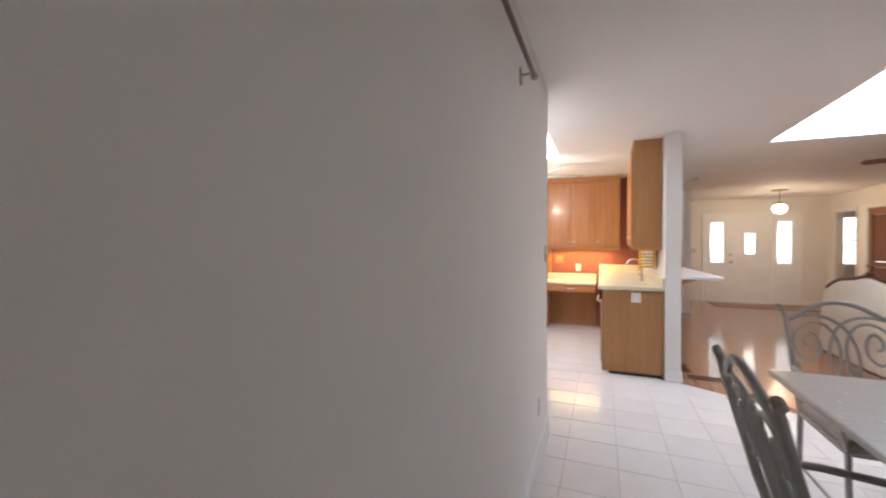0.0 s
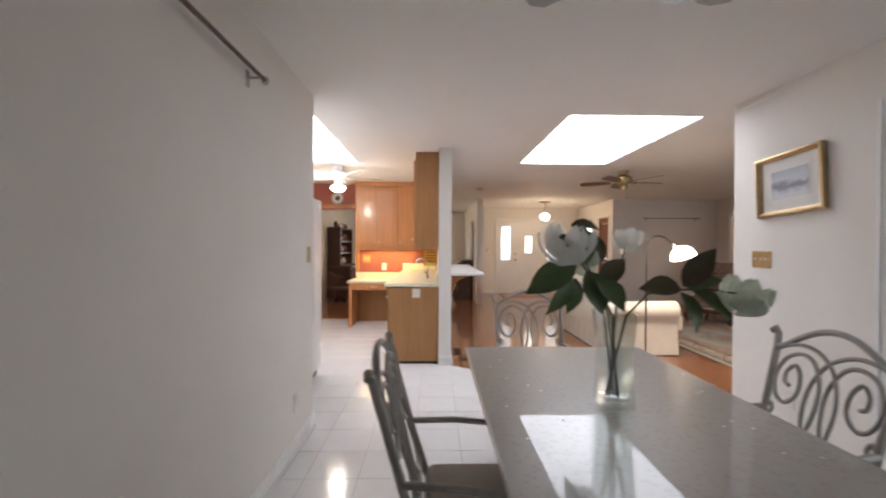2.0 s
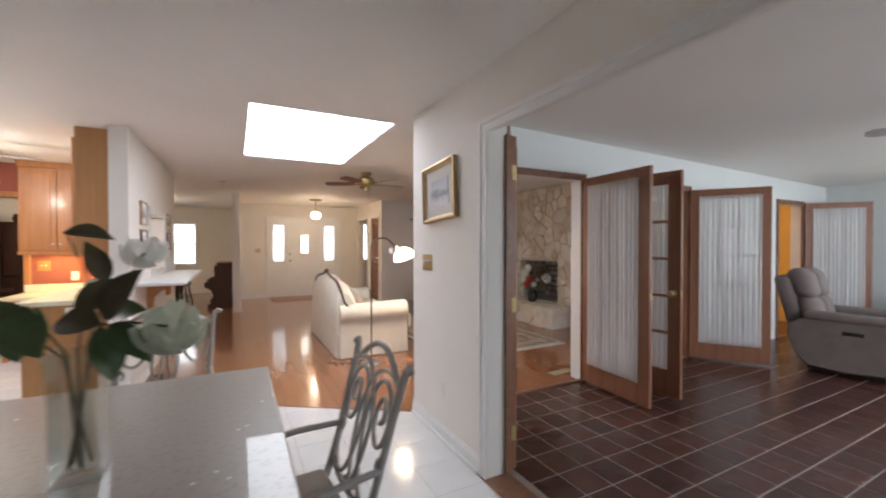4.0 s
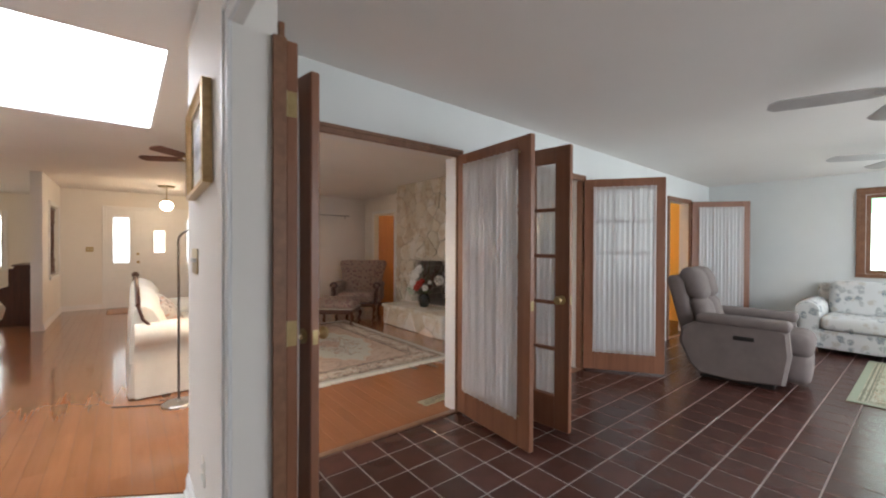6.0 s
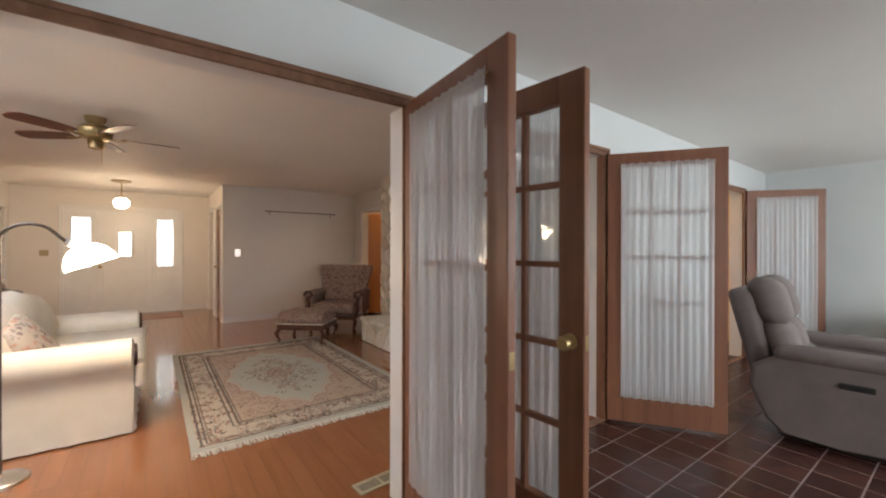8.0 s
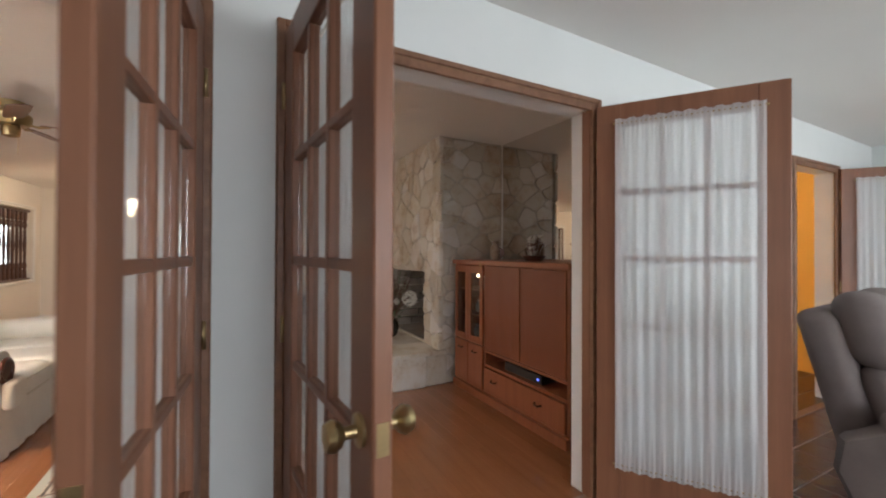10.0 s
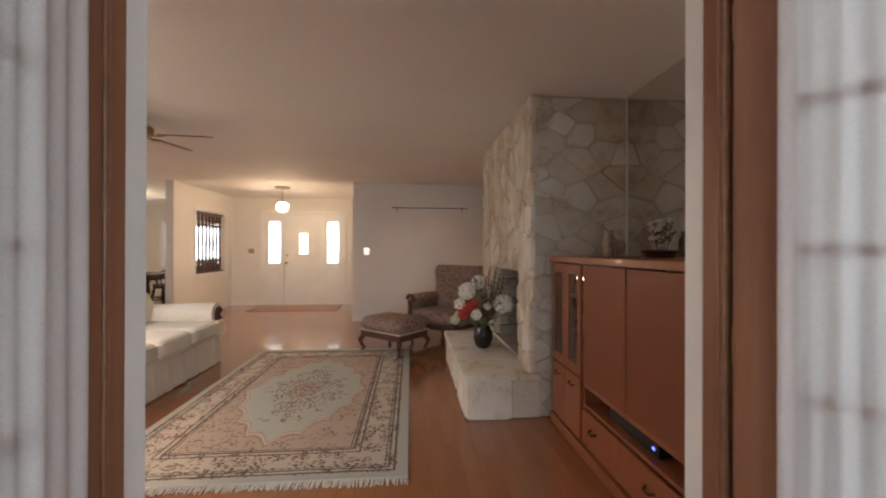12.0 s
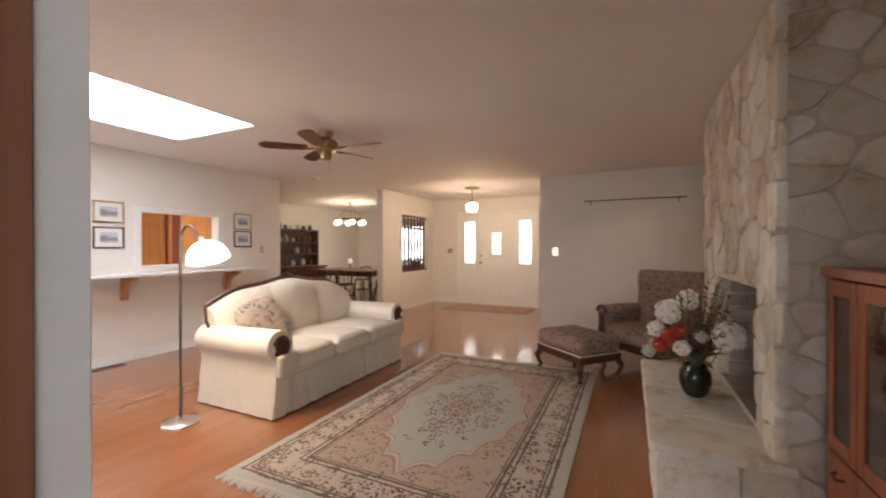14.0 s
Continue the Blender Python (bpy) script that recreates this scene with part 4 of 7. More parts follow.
# ---- breakfast nook ----
tb = thing("dining_table", pose(-3.48, -1.47, 0), "long glass-topped grey table on iron pedestals", "table")
part("tabletop", box(-0.5, -0.78, -0.025, 0.5, 0.78, 0, bevel=0.008, seg=3), TABLEGLASS, tb, m=pose(0, 0, 0.76))
part("frame", wall_bm('x', -0.46, 0.46, -0.74, 0.74, 0.705, 0.733), IRON, tb)
for sy in (-0.36, 0.36):
    bm = bmesh.new()
    lathe(bm, [(0.05, 0.07), (0.07, 0.12), (0.045, 0.2), (0.04, 0.5), (0.06, 0.62), (0.11, 0.704)], 14, at=(0, sy, 0))
    for k in range(4):
        a = math.pi / 4 + k * math.pi / 2
        tube(bm, [(math.cos(a) * r, sy + math.sin(a) * r, z) for r, z in ((0.03, 0.16), (0.12, 0.13), (0.2, 0.06), (0.26, 0.02), (0.3, 0.016))], 0.016, 8)
    part("pedestal", bm, IRON, tb)


def iron_chair():
    """Facing +y; the back stands at y = -0.24."""
    c = thing("dining_chair", pose(0, 0, 0), "pewter iron armchair with scrolled back and taupe seat", "chair", "chairs round the nook table")

    def bk(x, z, lean=0.27):
        return (x, -0.235 - max(z - 0.45, 0) * lean, z)

    def flow(pts, n=5):
        """A smooth curve through points of the back."""
        q = [pts[0]] + list(pts) + [pts[-1]]
        out = []
        for a, b_, c_, d in zip(q, q[1:], q[2:], q[3:]):
            for k in range(n):
                u = k / n
                out.append(tuple(0.5 * (2 * b_[m_] + (c_[m_] - a[m_]) * u + (2 * a[m_] - 5 * b_[m_] + 4 * c_[m_] - d[m_]) * u * u + (3 * b_[m_] - a[m_] - 3 * c_[m_] + d[m_]) * u ** 3) for m_ in (0, 1)))
        return [bk(x * 0.255, z) for x, z in out + [pts[-1]]]
    LOOP = [(-0.84, 0.645), (-0.80, 0.665), (-0.86, 0.685), (-0.93, 0.65), (-0.88, 0.575), (-0.65, 0.525), (-0.38, 0.535), (-0.17, 0.61), (-0.06, 0.71), (-0.08, 0.81), (-0.25, 0.885), (-0.5, 0.905),
            (-0.76, 0.875), (-0.89, 0.80), (-0.80, 0.725), (-0.60, 0.705), (-0.42, 0.75), (-0.43, 0.82), (-0.56, 0.855), (-0.69, 0.825), (-0.68, 0.785), (-0.59, 0.775)]
    ARC = [(-0.96, 0.905), (-0.75, 0.93), (-0.45, 0.94), (-0.15, 0.92), (0.09, 0.87), (0.24, 0.78), (0.25, 0.68), (0.14, 0.58), (-0.03, 0.525), (-0.2, 0.53)]
    for s in (-1, 1):
        bm = bmesh.new()
        pts = [(s * 0.235, -0.26, 0.0), (s * 0.235, -0.23, 0.2), (s * 0.235, -0.22, 0.44), bk(s * 0.24, 0.62), bk(s * 0.25, 0.80), bk(s * 0.257, 0.92), bk(s * 0.266, 0.968), bk(s * 0.285, 0.985), bk(s * 0.302, 0.972)]
        tube(bm, pts, 0.0145, 8)
        part("back_post", bm, IRON, c)
        part("front_leg", tube(bmesh.new(), [(s * 0.235, 0.235, 0.0), (s * 0.24, 0.25, 0.12), (s * 0.235, 0.225, 0.3), (s * 0.23, 0.21, 0.45)], 0.014, 8), IRON, c)
        bm = tube(bmesh.new(), [bk(s * 0.245, 0.66), (s * 0.265, -0.12, 0.655), (s * 0.275, 0.06, 0.635), (s * 0.27, 0.2, 0.64), (s * 0.262, 0.265, 0.625), (s * 0.255, 0.27, 0.595), (s * 0.25, 0.245, 0.58)], 0.0125, 8)
        tube(bm, [(s * 0.267, 0.2, 0.638), (s * 0.26, 0.215, 0.55), (s * 0.235, 0.215, 0.45)], 0.011, 8)
        part("armrest", bm, IRON, c)
        part("scroll", tube(bmesh.new(), flow([(-s * x, z) for x, z in LOOP]), 0.0085, 7), IRON, c)
        part("arch", tube(bmesh.new(), flow([(-s * x, z) for x, z in ARC]), 0.0085, 7), IRON, c)
        part("side_stretcher", tube(bmesh.new(), [(s * 0.235, -0.225, 0.16), (s * 0.24, 0.245, 0.16)], 0.009, 6), IRON, c)
    part("top_rail", tube(bmesh.new(), flow([(-1.0, 0.915), (-0.85, 0.925), (-0.6, 0.965), (-0.3, 1.0), (0, 1.012), (0.3, 1.0), (0.6, 0.965), (0.85, 0.925), (1.0, 0.915)]), 0.0125, 8), IRON, c)
    part("low_rail", tube(bmesh.new(), [bk(0.245 * u, 0.50 + 0.03 * u * u) for u in np.linspace(-1, 1, 9)], 0.011, 7), IRON, c)
    part("seat_frame", tube(bmesh.new(), [(0.235, -0.215, 0.435), (0.24, 0.22, 0.435), (-0.24, 0.22, 0.435), (-0.235, -0.215, 0.435), (0.235, -0.215, 0.435)], 0.013, 8), IRON, c)
    part("seat", box(-0.245, -0.225, 0.44, 0.245, 0.24, 0.50, bevel=0.028, seg=4), SEATCLOTH, c)
    return c


ch = iron_chair()
NARROW = Matrix.Diagonal((0.92, 1, 1, 1))
ch.matrix_basis = pose(-3.485, -0.49, 0, 0, 0, 180) @ NARROW
copy_thing(ch, pose(-3.955, -1.625, 0, 0, 0, -90) @ NARROW)
copy_thing(ch, pose(-3.02, -1.515, 0, 0, 0, 94) @ NARROW)

# vase with magnolia branches
vz = thing("flower_vase", pose(-3.5, -1.52, 0.76), "square clear glass vase with white magnolia branches on the table", "vase")
bm = bmesh.new()
sq = [(1, 1), (-1, 1), (-1, -1), (1, -1)]
prof = [(0.05, 0.0), (0.056, 0.004), (0.051, 0.08), (0.05, 0.2), (0.058, 0.335), (0.063, 0.345), (0.057, 0.341), (0.0475, 0.2), (0.048, 0.03), (0.03, 0.022)]
rings(bm, [[(a * r, b_ * r, z) for a, b_ in sq] for r, z in prof])
g = part("glass", bm, THINGLASS, vz)
g.visible_shadow = False


def leaf_bm(bm, base_p, tip, width, up):
    b_, t = Vector(base_p), Vector(tip)
    d = t - b_
    side = d.cross(Vector(up))
    side = side.normalized() if side.length > 1e-5 else d.orthogonal().normalized()
    nrm = side.cross(d).normalized()
    lp = []
    for i in range(9):
        u = i / 8
        w = width * (math.sin(math.pi * min(u * 1.04, 1)) ** 0.75) * (1.08 - 0.35 * u) + 0.0015
        p = b_ + d * u + nrm * (0.10 * d.length * math.sin(math.pi * u))
        lp.append([p - side * w + nrm * w * 0.3, p - side * w * 0.5 + nrm * w * 0.05, p, p + side * w * 0.5 + nrm * w * 0.05, p + side * w + nrm * w * 0.3])
    rings(bm, lp, False, False)


def bloom(parent, c, r, material, n=8, seed=1):
    """Broad cupped petals in two layers round the centre c, opening up and towards -y."""
    rg = random.Random(seed)
    tilt = Matrix.Rotation(0.5, 3, 'X')
    for layer, (rr, top_a, half) in enumerate(((r, 1.75, 0.62), (r * 0.78, 2.2, 0.70))):
        for k in range(n // 2):
            a = 2 * math.pi * (k + 0.5 * layer) / (n // 2) + rg.uniform(-0.2, 0.2)
            bm, lp, ta = bmesh.new(), [], top_a * rg.uniform(0.88, 1.1)
            for i in range(8):
                u = i / 7
                th = 0.12 + ta * u
                w = half * (math.sin(math.pi * min(0.18 + 0.80 * u, 1)) ** 0.6) + 0.02
                row = []
                for j in range(7):
                    v = (j / 6 - 0.5) * 2
                    q = rr * (1 + 0.10 * math.sin(3 * v + 4 * u + k) * u + 0.10 * u * u)
                    p = tilt @ Vector((math.sin(th) * math.cos(a + v * w), math.sin(th) * math.sin(a + v * w), -math.cos(th)))
                    row.append(Vector(c) + p * q)
                lp.append(row)
            part("petal", rings(bm, lp, False, False), material, parent)


BRANCHES = [[(0.02, 0.02, 0.03), (-0.02, -0.03, 0.33), (-0.12, -0.10, 0.47), (-0.24, -0.19, 0.58)], [(-0.02, -0.01, 0.03), (0.02, 0.03, 0.33), (0.05, 0.09, 0.45), (0.12, 0.155, 0.60)],
            [(-0.02, 0.02, 0.03), (0.03, -0.03, 0.33), (0.06, -0.12, 0.42), (0.10, -0.23, 0.445), (0.16, -0.26, 0.45), (0.235, -0.295, 0.44)], [(0.01, -0.02, 0.03), (-0.01, 0.03, 0.33), (-0.02, 0.12, 0.42), (-0.03, 0.20, 0.52), (-0.08, 0.21, 0.66)],
            [(0.0, 0.0, 0.03), (-0.03, 0.02, 0.33), (-0.10, 0.06, 0.42), (-0.13, 0.08, 0.46)]]
for pts in BRANCHES:
    part("stem", tube(bmesh.new(), pts, 0.0042, 6, [1.0 - 0.09 * k for k in range(len(pts))]), STEM, vz)
# leaves: root, tip, half width, top or brown underside, facing
for b0, t0, w_, mt_, up_ in (((-0.19, -0.14, 0.52), (-0.349, -0.11, 0.416), 0.036, LEAF, (0.35, -0.75, 0.55)), ((-0.18, -0.17, 0.51), (-0.191, -0.17, 0.655), 0.028, LEAF, (0.5, -0.8, 0.1)), ((-0.09, 0.21, 0.664), (0.035, 0.21, 0.642), 0.027, LEAF2, (0.0, -0.6, 0.8)),
                             ((-0.125, -0.06, 0.492), (-0.085, -0.09, 0.345), 0.038, LEAF, (0.1, -0.95, 0.2)), ((-0.025, 0.07, 0.428), (0.085, 0.10, 0.528), 0.030, LEAF2, (-0.3, -0.85, 0.3)), ((0.024, 0.17, 0.511), (-0.028, 0.17, 0.638), 0.024, LEAF2, (0.3, -0.9, 0.1)),
                             ((0.103, -0.23, 0.444), (0.002, -0.17, 0.441), 0.029, LEAF2, (0.0, -0.75, 0.6)), ((0.107, -0.23, 0.455), (0.186, -0.26, 0.572), 0.027, LEAF2, (-0.4, -0.85, 0.2)), ((0.099, -0.23, 0.438), (0.129, -0.26, 0.318), 0.027, LEAF, (0.4, -0.85, 0.1)),
                             ((0.121, -0.25, 0.446), (0.206, -0.30, 0.362), 0.021, LEAF, (0.3, -0.85, 0.3)), ((0.118, -0.23, 0.452), (0.195, -0.28, 0.478), 0.024, LEAF, (0.0, -0.7, 0.7)), ((-0.13, 0.08, 0.46), (-0.245, 0.02, 0.325), 0.026, LEAF, (0.5, -0.7, 0.4)),
                             ((-0.11, 0.09, 0.455), (-0.147, 0.09, 0.315), 0.027, LEAF, (0.3, -0.9, 0.2)), ((-0.10, -0.09, 0.46), (-0.03, -0.14, 0.36), 0.034, LEAF, (0.2, -0.8, 0.5)), ((-0.20, -0.15, 0.55), (-0.28, -0.08, 0.60), 0.03, LEAF2, (-0.2, -0.8, 0.5))):
    bm = bmesh.new()
    leaf_bm(bm, b0, t0, w_ * 1.4, up_)
    part("leaf", bm, mt_, vz)
bloom(vz, (-0.245, -0.195, 0.595), 0.08, PETAL, 8, 1)
bloom(vz, (0.12, 0.155, 0.61), 0.058, PETAL, 8, 2)
bloom(vz, (0.245, -0.30, 0.44), 0.066, PALELEAF, 8, 3)
bloom(vz, (-0.02, 0.245, 0.49), 0.04, PALELEAF, 6, 4)
part("bud", lathe(bmesh.new(), [(0.0, -0.02), (0.016, -0.012), (0.021, 0.005), (0.014, 0.028), (0.0, 0.042)], 12, at=(-0.14, -0.15, 0.53)), PALELEAF, vz, "pale green closed bud")

# small white petal-shaped flecks scattered on the tabletop
rng = random.Random(8)
for i in range(16):
    bm = bmesh.new()
    leaf_bm(bm, (0, 0, 0.0005), (0.011, 0.0, 0.001), 0.0035, (0, 0, 1))
    x = rng.choice((rng.uniform(-3.93, -3.7), rng.uniform(-3.3, -3.02)))
    y = rng.uniform(-2.0, -0.85)
    p = part("petal", bm, PETAL, None, m=pose(x, y, 0.7605, 0, 0, rng.uniform(0, 360)))
    tagged(p, "small white petal-shaped fleck on the glass table", "petal", "petals on the table")


def curtain_rod(name, m, length, label):
    r = thing(name, m, label, "rod")
    part("rod", tube(bmesh.new(), [(0, 0, 0), (length, 0, 0)], 0.011 if length > 1.4 else 0.007, 10), BLACK if length < 1.4 else DARKWOOD, r)
    for x in (0.06, length - 0.06):
        bm = tube(bmesh.new(), [(x, 0.0, -0.014), (x, 0.03, -0.016), (x, 0.055, -0.016)], 0.005, 6)
        bx(bm, x - 0.012, 0.05, -0.06, x + 0.012, 0.056, 0.02)
        part("bracket", bm, IRON, r)
    for x in (-0.01, length + 0.01):
        part("finial", lathe(bmesh.new(), [(0, -0.022), (0.014, -0.015), (0.019, 0), (0.014, 0.015), (0, 0.022)], 10, at=(x, 0, 0)), IRON, r)
    return r


curtain_rod("curtain_rod", pose(-4.993, -2.6, 2.145, 0, 0, 90), 1.62, "thin brown metal curtain rod on the nook wall")
curtain_rod("wall_rod", pose(0.66, 6.072, 1.995), 1.28, "thin dark metal rod on the living room wall")


def plate(name, m, label, material, kindof, toggles=1, w=0.07, h=0.115):
    """A plate in the local xz plane, facing -y."""
    p = thing(name, m, label, kindof)
    part("plate", box(-w / 2, -0.006, -h / 2, w / 2, 0, h / 2, bevel=0.003, seg=2), material, p)
    for i in range(toggles):
        x = (i - (toggles - 1) / 2) * 0.045
        if kindof == "outlet":
            for z in (-0.02, 0.02):
                part("socket", box(x - 0.014, -0.008, z - 0.012, x + 0.014, -0.0055, z + 0.012, bevel=0.004, seg=2), TRIM, p)
        else:
            part("toggle", box(x - 0.005, -0.017, -0.004, x + 0.005, -0.005, 0.013, bevel=0.002, seg=1), TRIM, p)
    return p


plate("light_switch", pose(-5.05, -0.11, 1.27, 0, 0, 90), "ivory and brass light switch on the nook wall", BRASS, "switch")
plate("wall_outlet", pose(-5.05, -0.38, 0.32, 0, 0, 90), "ivory wall outlet near the floor", PLASTIC_W, "outlet")
plate("light_switch", pose(-1.82, -0.17, 1.25, 0, 0, -90), "wide polished brass switch plate under the picture", BRASS, "switch", 3, 0.165, 0.12)
plate("wall_outlet", pose(-1.82, -0.41, 0.34, 0, 0, -90), "ivory wall outlet near the floor", PLASTIC_W, "outlet")
plate("light_switch", pose(0.19, 6.13, 1.23), "white switch with a glowing plate on the living room wall", GLOWPLATE, "switch", 1, 0.085, 0.12)
plate("wall_outlet", pose(0.49, 6.13, 0.33), "white wall outlet near the floor", PLASTIC_W, "outlet")
plate("light_switch", pose(-3.965, 4.12, 1.27, 0, 0, 90), "brass light switch beside the dining opening", BRASS, "switch")
plate("light_switch", pose(-2.62, 8.33, 1.22), "small brass plate on the entry wall", BRASS, "switch", 2, 0.12, 0.1)
plate("wall_outlet", pose(-3.05, 6.5, 0.34, 0, 0, 90), "white wall outlet on the partition", PLASTIC_W, "outlet")
plate("wall_outlet", pose(5.6, -0.35, 0.4, 0, 0, -90), "white wall outlet in the sunroom", PLASTIC_W, "outlet")
plate("light_switch", pose(-5.36, 4.14, 1.1), "wooden switch plate over the kitchen desk", CABWOOD, "switch", 2, 0.13, 0.13)
plate("wall_outlet", pose(-5.05, 4.14, 0.96), "ivory outlet on the red wall", PLASTIC_W, "outlet", 1, 0.08, 0.12)


def picture(name, m, w, h, label, frame_mat, border=0.03, mount=0.07, depth=0.03):
    p = thing(name, m, label, "picture")
    bm = bmesh.new()
    prof = [(0.0, 0.0), (0.0, depth), (border * 0.35, depth * 1.1), (border * 0.7, depth * 0.7), (border, depth * 0.55), (border, 0.0)]
    corners = [(-1, -1), (1, -1), (1, 1), (-1, 1), (-1, -1)]
    rings(bm, [[(cx * (w / 2 - o), -d, cz * (h / 2 - o)) for o, d in prof] for cx, cz in corners], False)
    part("frame", bm, frame_mat, p)
    part("mount", box(-w / 2 + border, -0.010, -h / 2 + border, w / 2 - border, -0.004, h / 2 - border), PAPER, p)
    part("print", box(-w / 2 + border + mount, -0.013, -h / 2 + border + mount, w / 2 - border - mount, -0.0105, h / 2 - border - mount), PRINT, p, "grey landscape print")
    return p


picture("framed_picture", pose(-1.822, -0.395, 1.76, 0, -3.5, -90), 0.49, 0.41, "gilt-framed winter landscape print on the nook wall", GOLD, 0.035, 0.075, 0.035)
for y, z in ((2.105, 1.70), (2.105, 1.415), (3.785, 1.685), (3.785, 1.43)):
    picture("small_picture", pose(-3.965, y, z, 0, 0, 90), 0.29, 0.24, "small framed landscape print beside the hatch", GOLD if z > 1.6 else DARKWOOD, 0.018, 0.045, 0.018)


def ceiling_fan(name, m, metal, blade_mat, label, blades=5, length=0.56, drop=0.17, turn=0, light=None):
    """Hangs from z = 0."""
    f = thing(name, m, label, "fan")
    part("canopy", lathe(bmesh.new(), [(0.02, -0.06), (0.06, -0.05), (0.075, -0.015), (0.075, 0.0)], 20), metal, f)
    part("motor", lathe(bmesh.new(), [(0.05, -drop - 0.03), (0.10, -drop - 0.02), (0.118, -drop + 0.015), (0.118, -drop + 0.055), (0.09, -drop + 0.085), (0.035, -drop + 0.10), (0.03, -0.05)], 24), metal, f)
    part("switch_housing", lathe(bmesh.new(), [(0.02, -drop - 0.115), (0.05, -drop - 0.105), (0.055, -drop - 0.04), (0.05, -drop - 0.03)], 18), metal, f)
    for k in range(blades):
        mm = pose(0, 0, -drop - 0.005, 0, 0, turn + 360 / blades * k)
        arm = tube(bmesh.new(), [(0.09, 0, 0), (0.15, 0, -0.012), (0.22, 0, 0)], 0.009, 6)
        part("blade_arm", arm, metal, f, m=mm)
        bm = bmesh.new()
        out = [(0.17, -0.045), (0.22, -0.058), (0.40, -0.068), (length + 0.06, -0.066), (length + 0.10, -0.03), (length + 0.10, 0.03), (length + 0.06, 0.066), (0.40, 0.068), (0.22, 0.058), (0.17, 0.045)]
        slab(bm, out, -0.003, 0.004)
        part("blade", bm, blade_mat, f, m=mm @ pose(0, 0, 0.004, 12, 0, 0))
    if light:
        part("light_globe", lathe(bmesh.new(), [(0.0, -drop - 0.205), (0.06, -drop - 0.195), (0.098, -drop - 0.16), (0.088, -drop - 0.125), (0.045, -drop - 0.112)], 18), light, f)
    else:
        part("pull_chain", tube(bmesh.new(), [(0.04, 0, -drop - 0.1), (0.04, 0, -drop - 0.24)], 0.002, 5), metal, f)
    return f


OPAL = plain("unlit_opal_glass", (0.62, 0.62, 0.61), (0.70, 0.70, 0.69), 6, 0.25, 60, 0.0)
ceiling_fan("ceiling_fan", pose(-3.45, -1.83, H), FANWHITE, FANWHITE, "pale ceiling fan with an unlit globe over the nook table", 4, 0.42, 0.17, 45, OPAL)
ceiling_fan("ceiling_fan", pose(-1.43, 2.74, H), BRASS, BLADEWOOD, "brass ceiling fan with dark wood blades in the living room", 5, 0.50, 0.16, 5.7)
ceiling_fan("ceiling_fan", pose(-5.5, 2.6, H), WHITEGOODS, WHITEGOODS, "white kitchen ceiling fan with a lit globe", 5, 0.52, 0.15, 20, SHADEGLOW)
ceiling_fan("ceiling_fan", pose(1.35, -2.38, 2.41), FANWHITE, FANWHITE, "pale sunroom ceiling fan", 4, 0.60, 0.19, 20)
ceiling_fan("ceiling_fan", pose(3.85, -2.3, 2.36), FANWHITE, FANWHITE, "pale sunroom ceiling fan", 4, 0.60, 0.14, 32)

# ---- kitchen ----


def knob(parent, x, y, z, axis_m=None, mat=STEEL):
    return part("handle", lathe(bmesh.new(), [(0.008, 0), (0.006, 0.012), (0.014, 0.02), (0.010, 0.028), (0, 0.029)], 10, m=pose(x, y, z) @ (axis_m or pose(0, 0, 0, 90))), mat, parent)


def panel_door(parent, x0, z0, x1, z1, y, mat, knob_x=None, knob_z=None, t=0.02):
    """A framed door facing -y, its front at y."""
    bm = box(x0, y, z0, x1, y + t, z1, bevel=0.003, seg=1)
    e = 0.055
    bx(bm, x0 + e, y - 0.004, z0 + e, x1 - e, y + 0.001, z1 - e, 0.004, 1)
    d = part("door", bm, mat, parent)
    if knob_x is not None:
        knob(d, knob_x, y, knob_z)
    return d


uc = thing("wall_cabinet", pose(-5.51, 3.85, 1.29), "orange wood wall cabinet with three plain doors", "cabinet")
part("body", box(0, 0.022, 0, 1.09, 0.298, 1.135, bevel=0.002, seg=1), CABWOOD, uc)
part("cornice", box(-0.01, -0.01, 1.06, 1.09, 0.3, 1.136, bevel=0.004, seg=1), CABWOOD, uc)
part("light_rail", box(0.0, -0.012, -0.035, 1.09, 0.02, 0.0, bevel=0.003, seg=1), CABWOOD, uc)
for x0, x1, kx in ((0.015, 0.365, 0.335), (0.375, 0.725, 0.405), (0.735, 1.08, 0.765)):
    panel_door(uc, x0, 0.02, x1, 1.05, 0.0, CABWOOD, kx, 0.1)
part("tube_light", box(0.2, 0.1, -0.03, 1.0, 0.16, -0.006, bevel=0.004, seg=1), TUBEGLOW, uc)
ue = thing("wall_cabinet", pose(-4.40, 1.68, 1.31), "orange wood end cabinet hung on the hatch wall", "cabinet")
part("body", box(0.022, 0, 0, 0.288, 0.68, 1.118, bevel=0.003, seg=1), CABWOOD_END, ue)
d = part("door", box(0.0, 0.01, 0.02, 0.02, 0.67, 1.02, bevel=0.003, seg=1), CABWOOD, ue)
knob(d, 0.0, 0.06, 0.1, pose(0, 0, 0, 0, -90, 0))
part("light_rail", box(0.0, 0.0, -0.03, 0.285, 0.02, 0.0, bevel=0.003, seg=1), CABWOOD, ue)

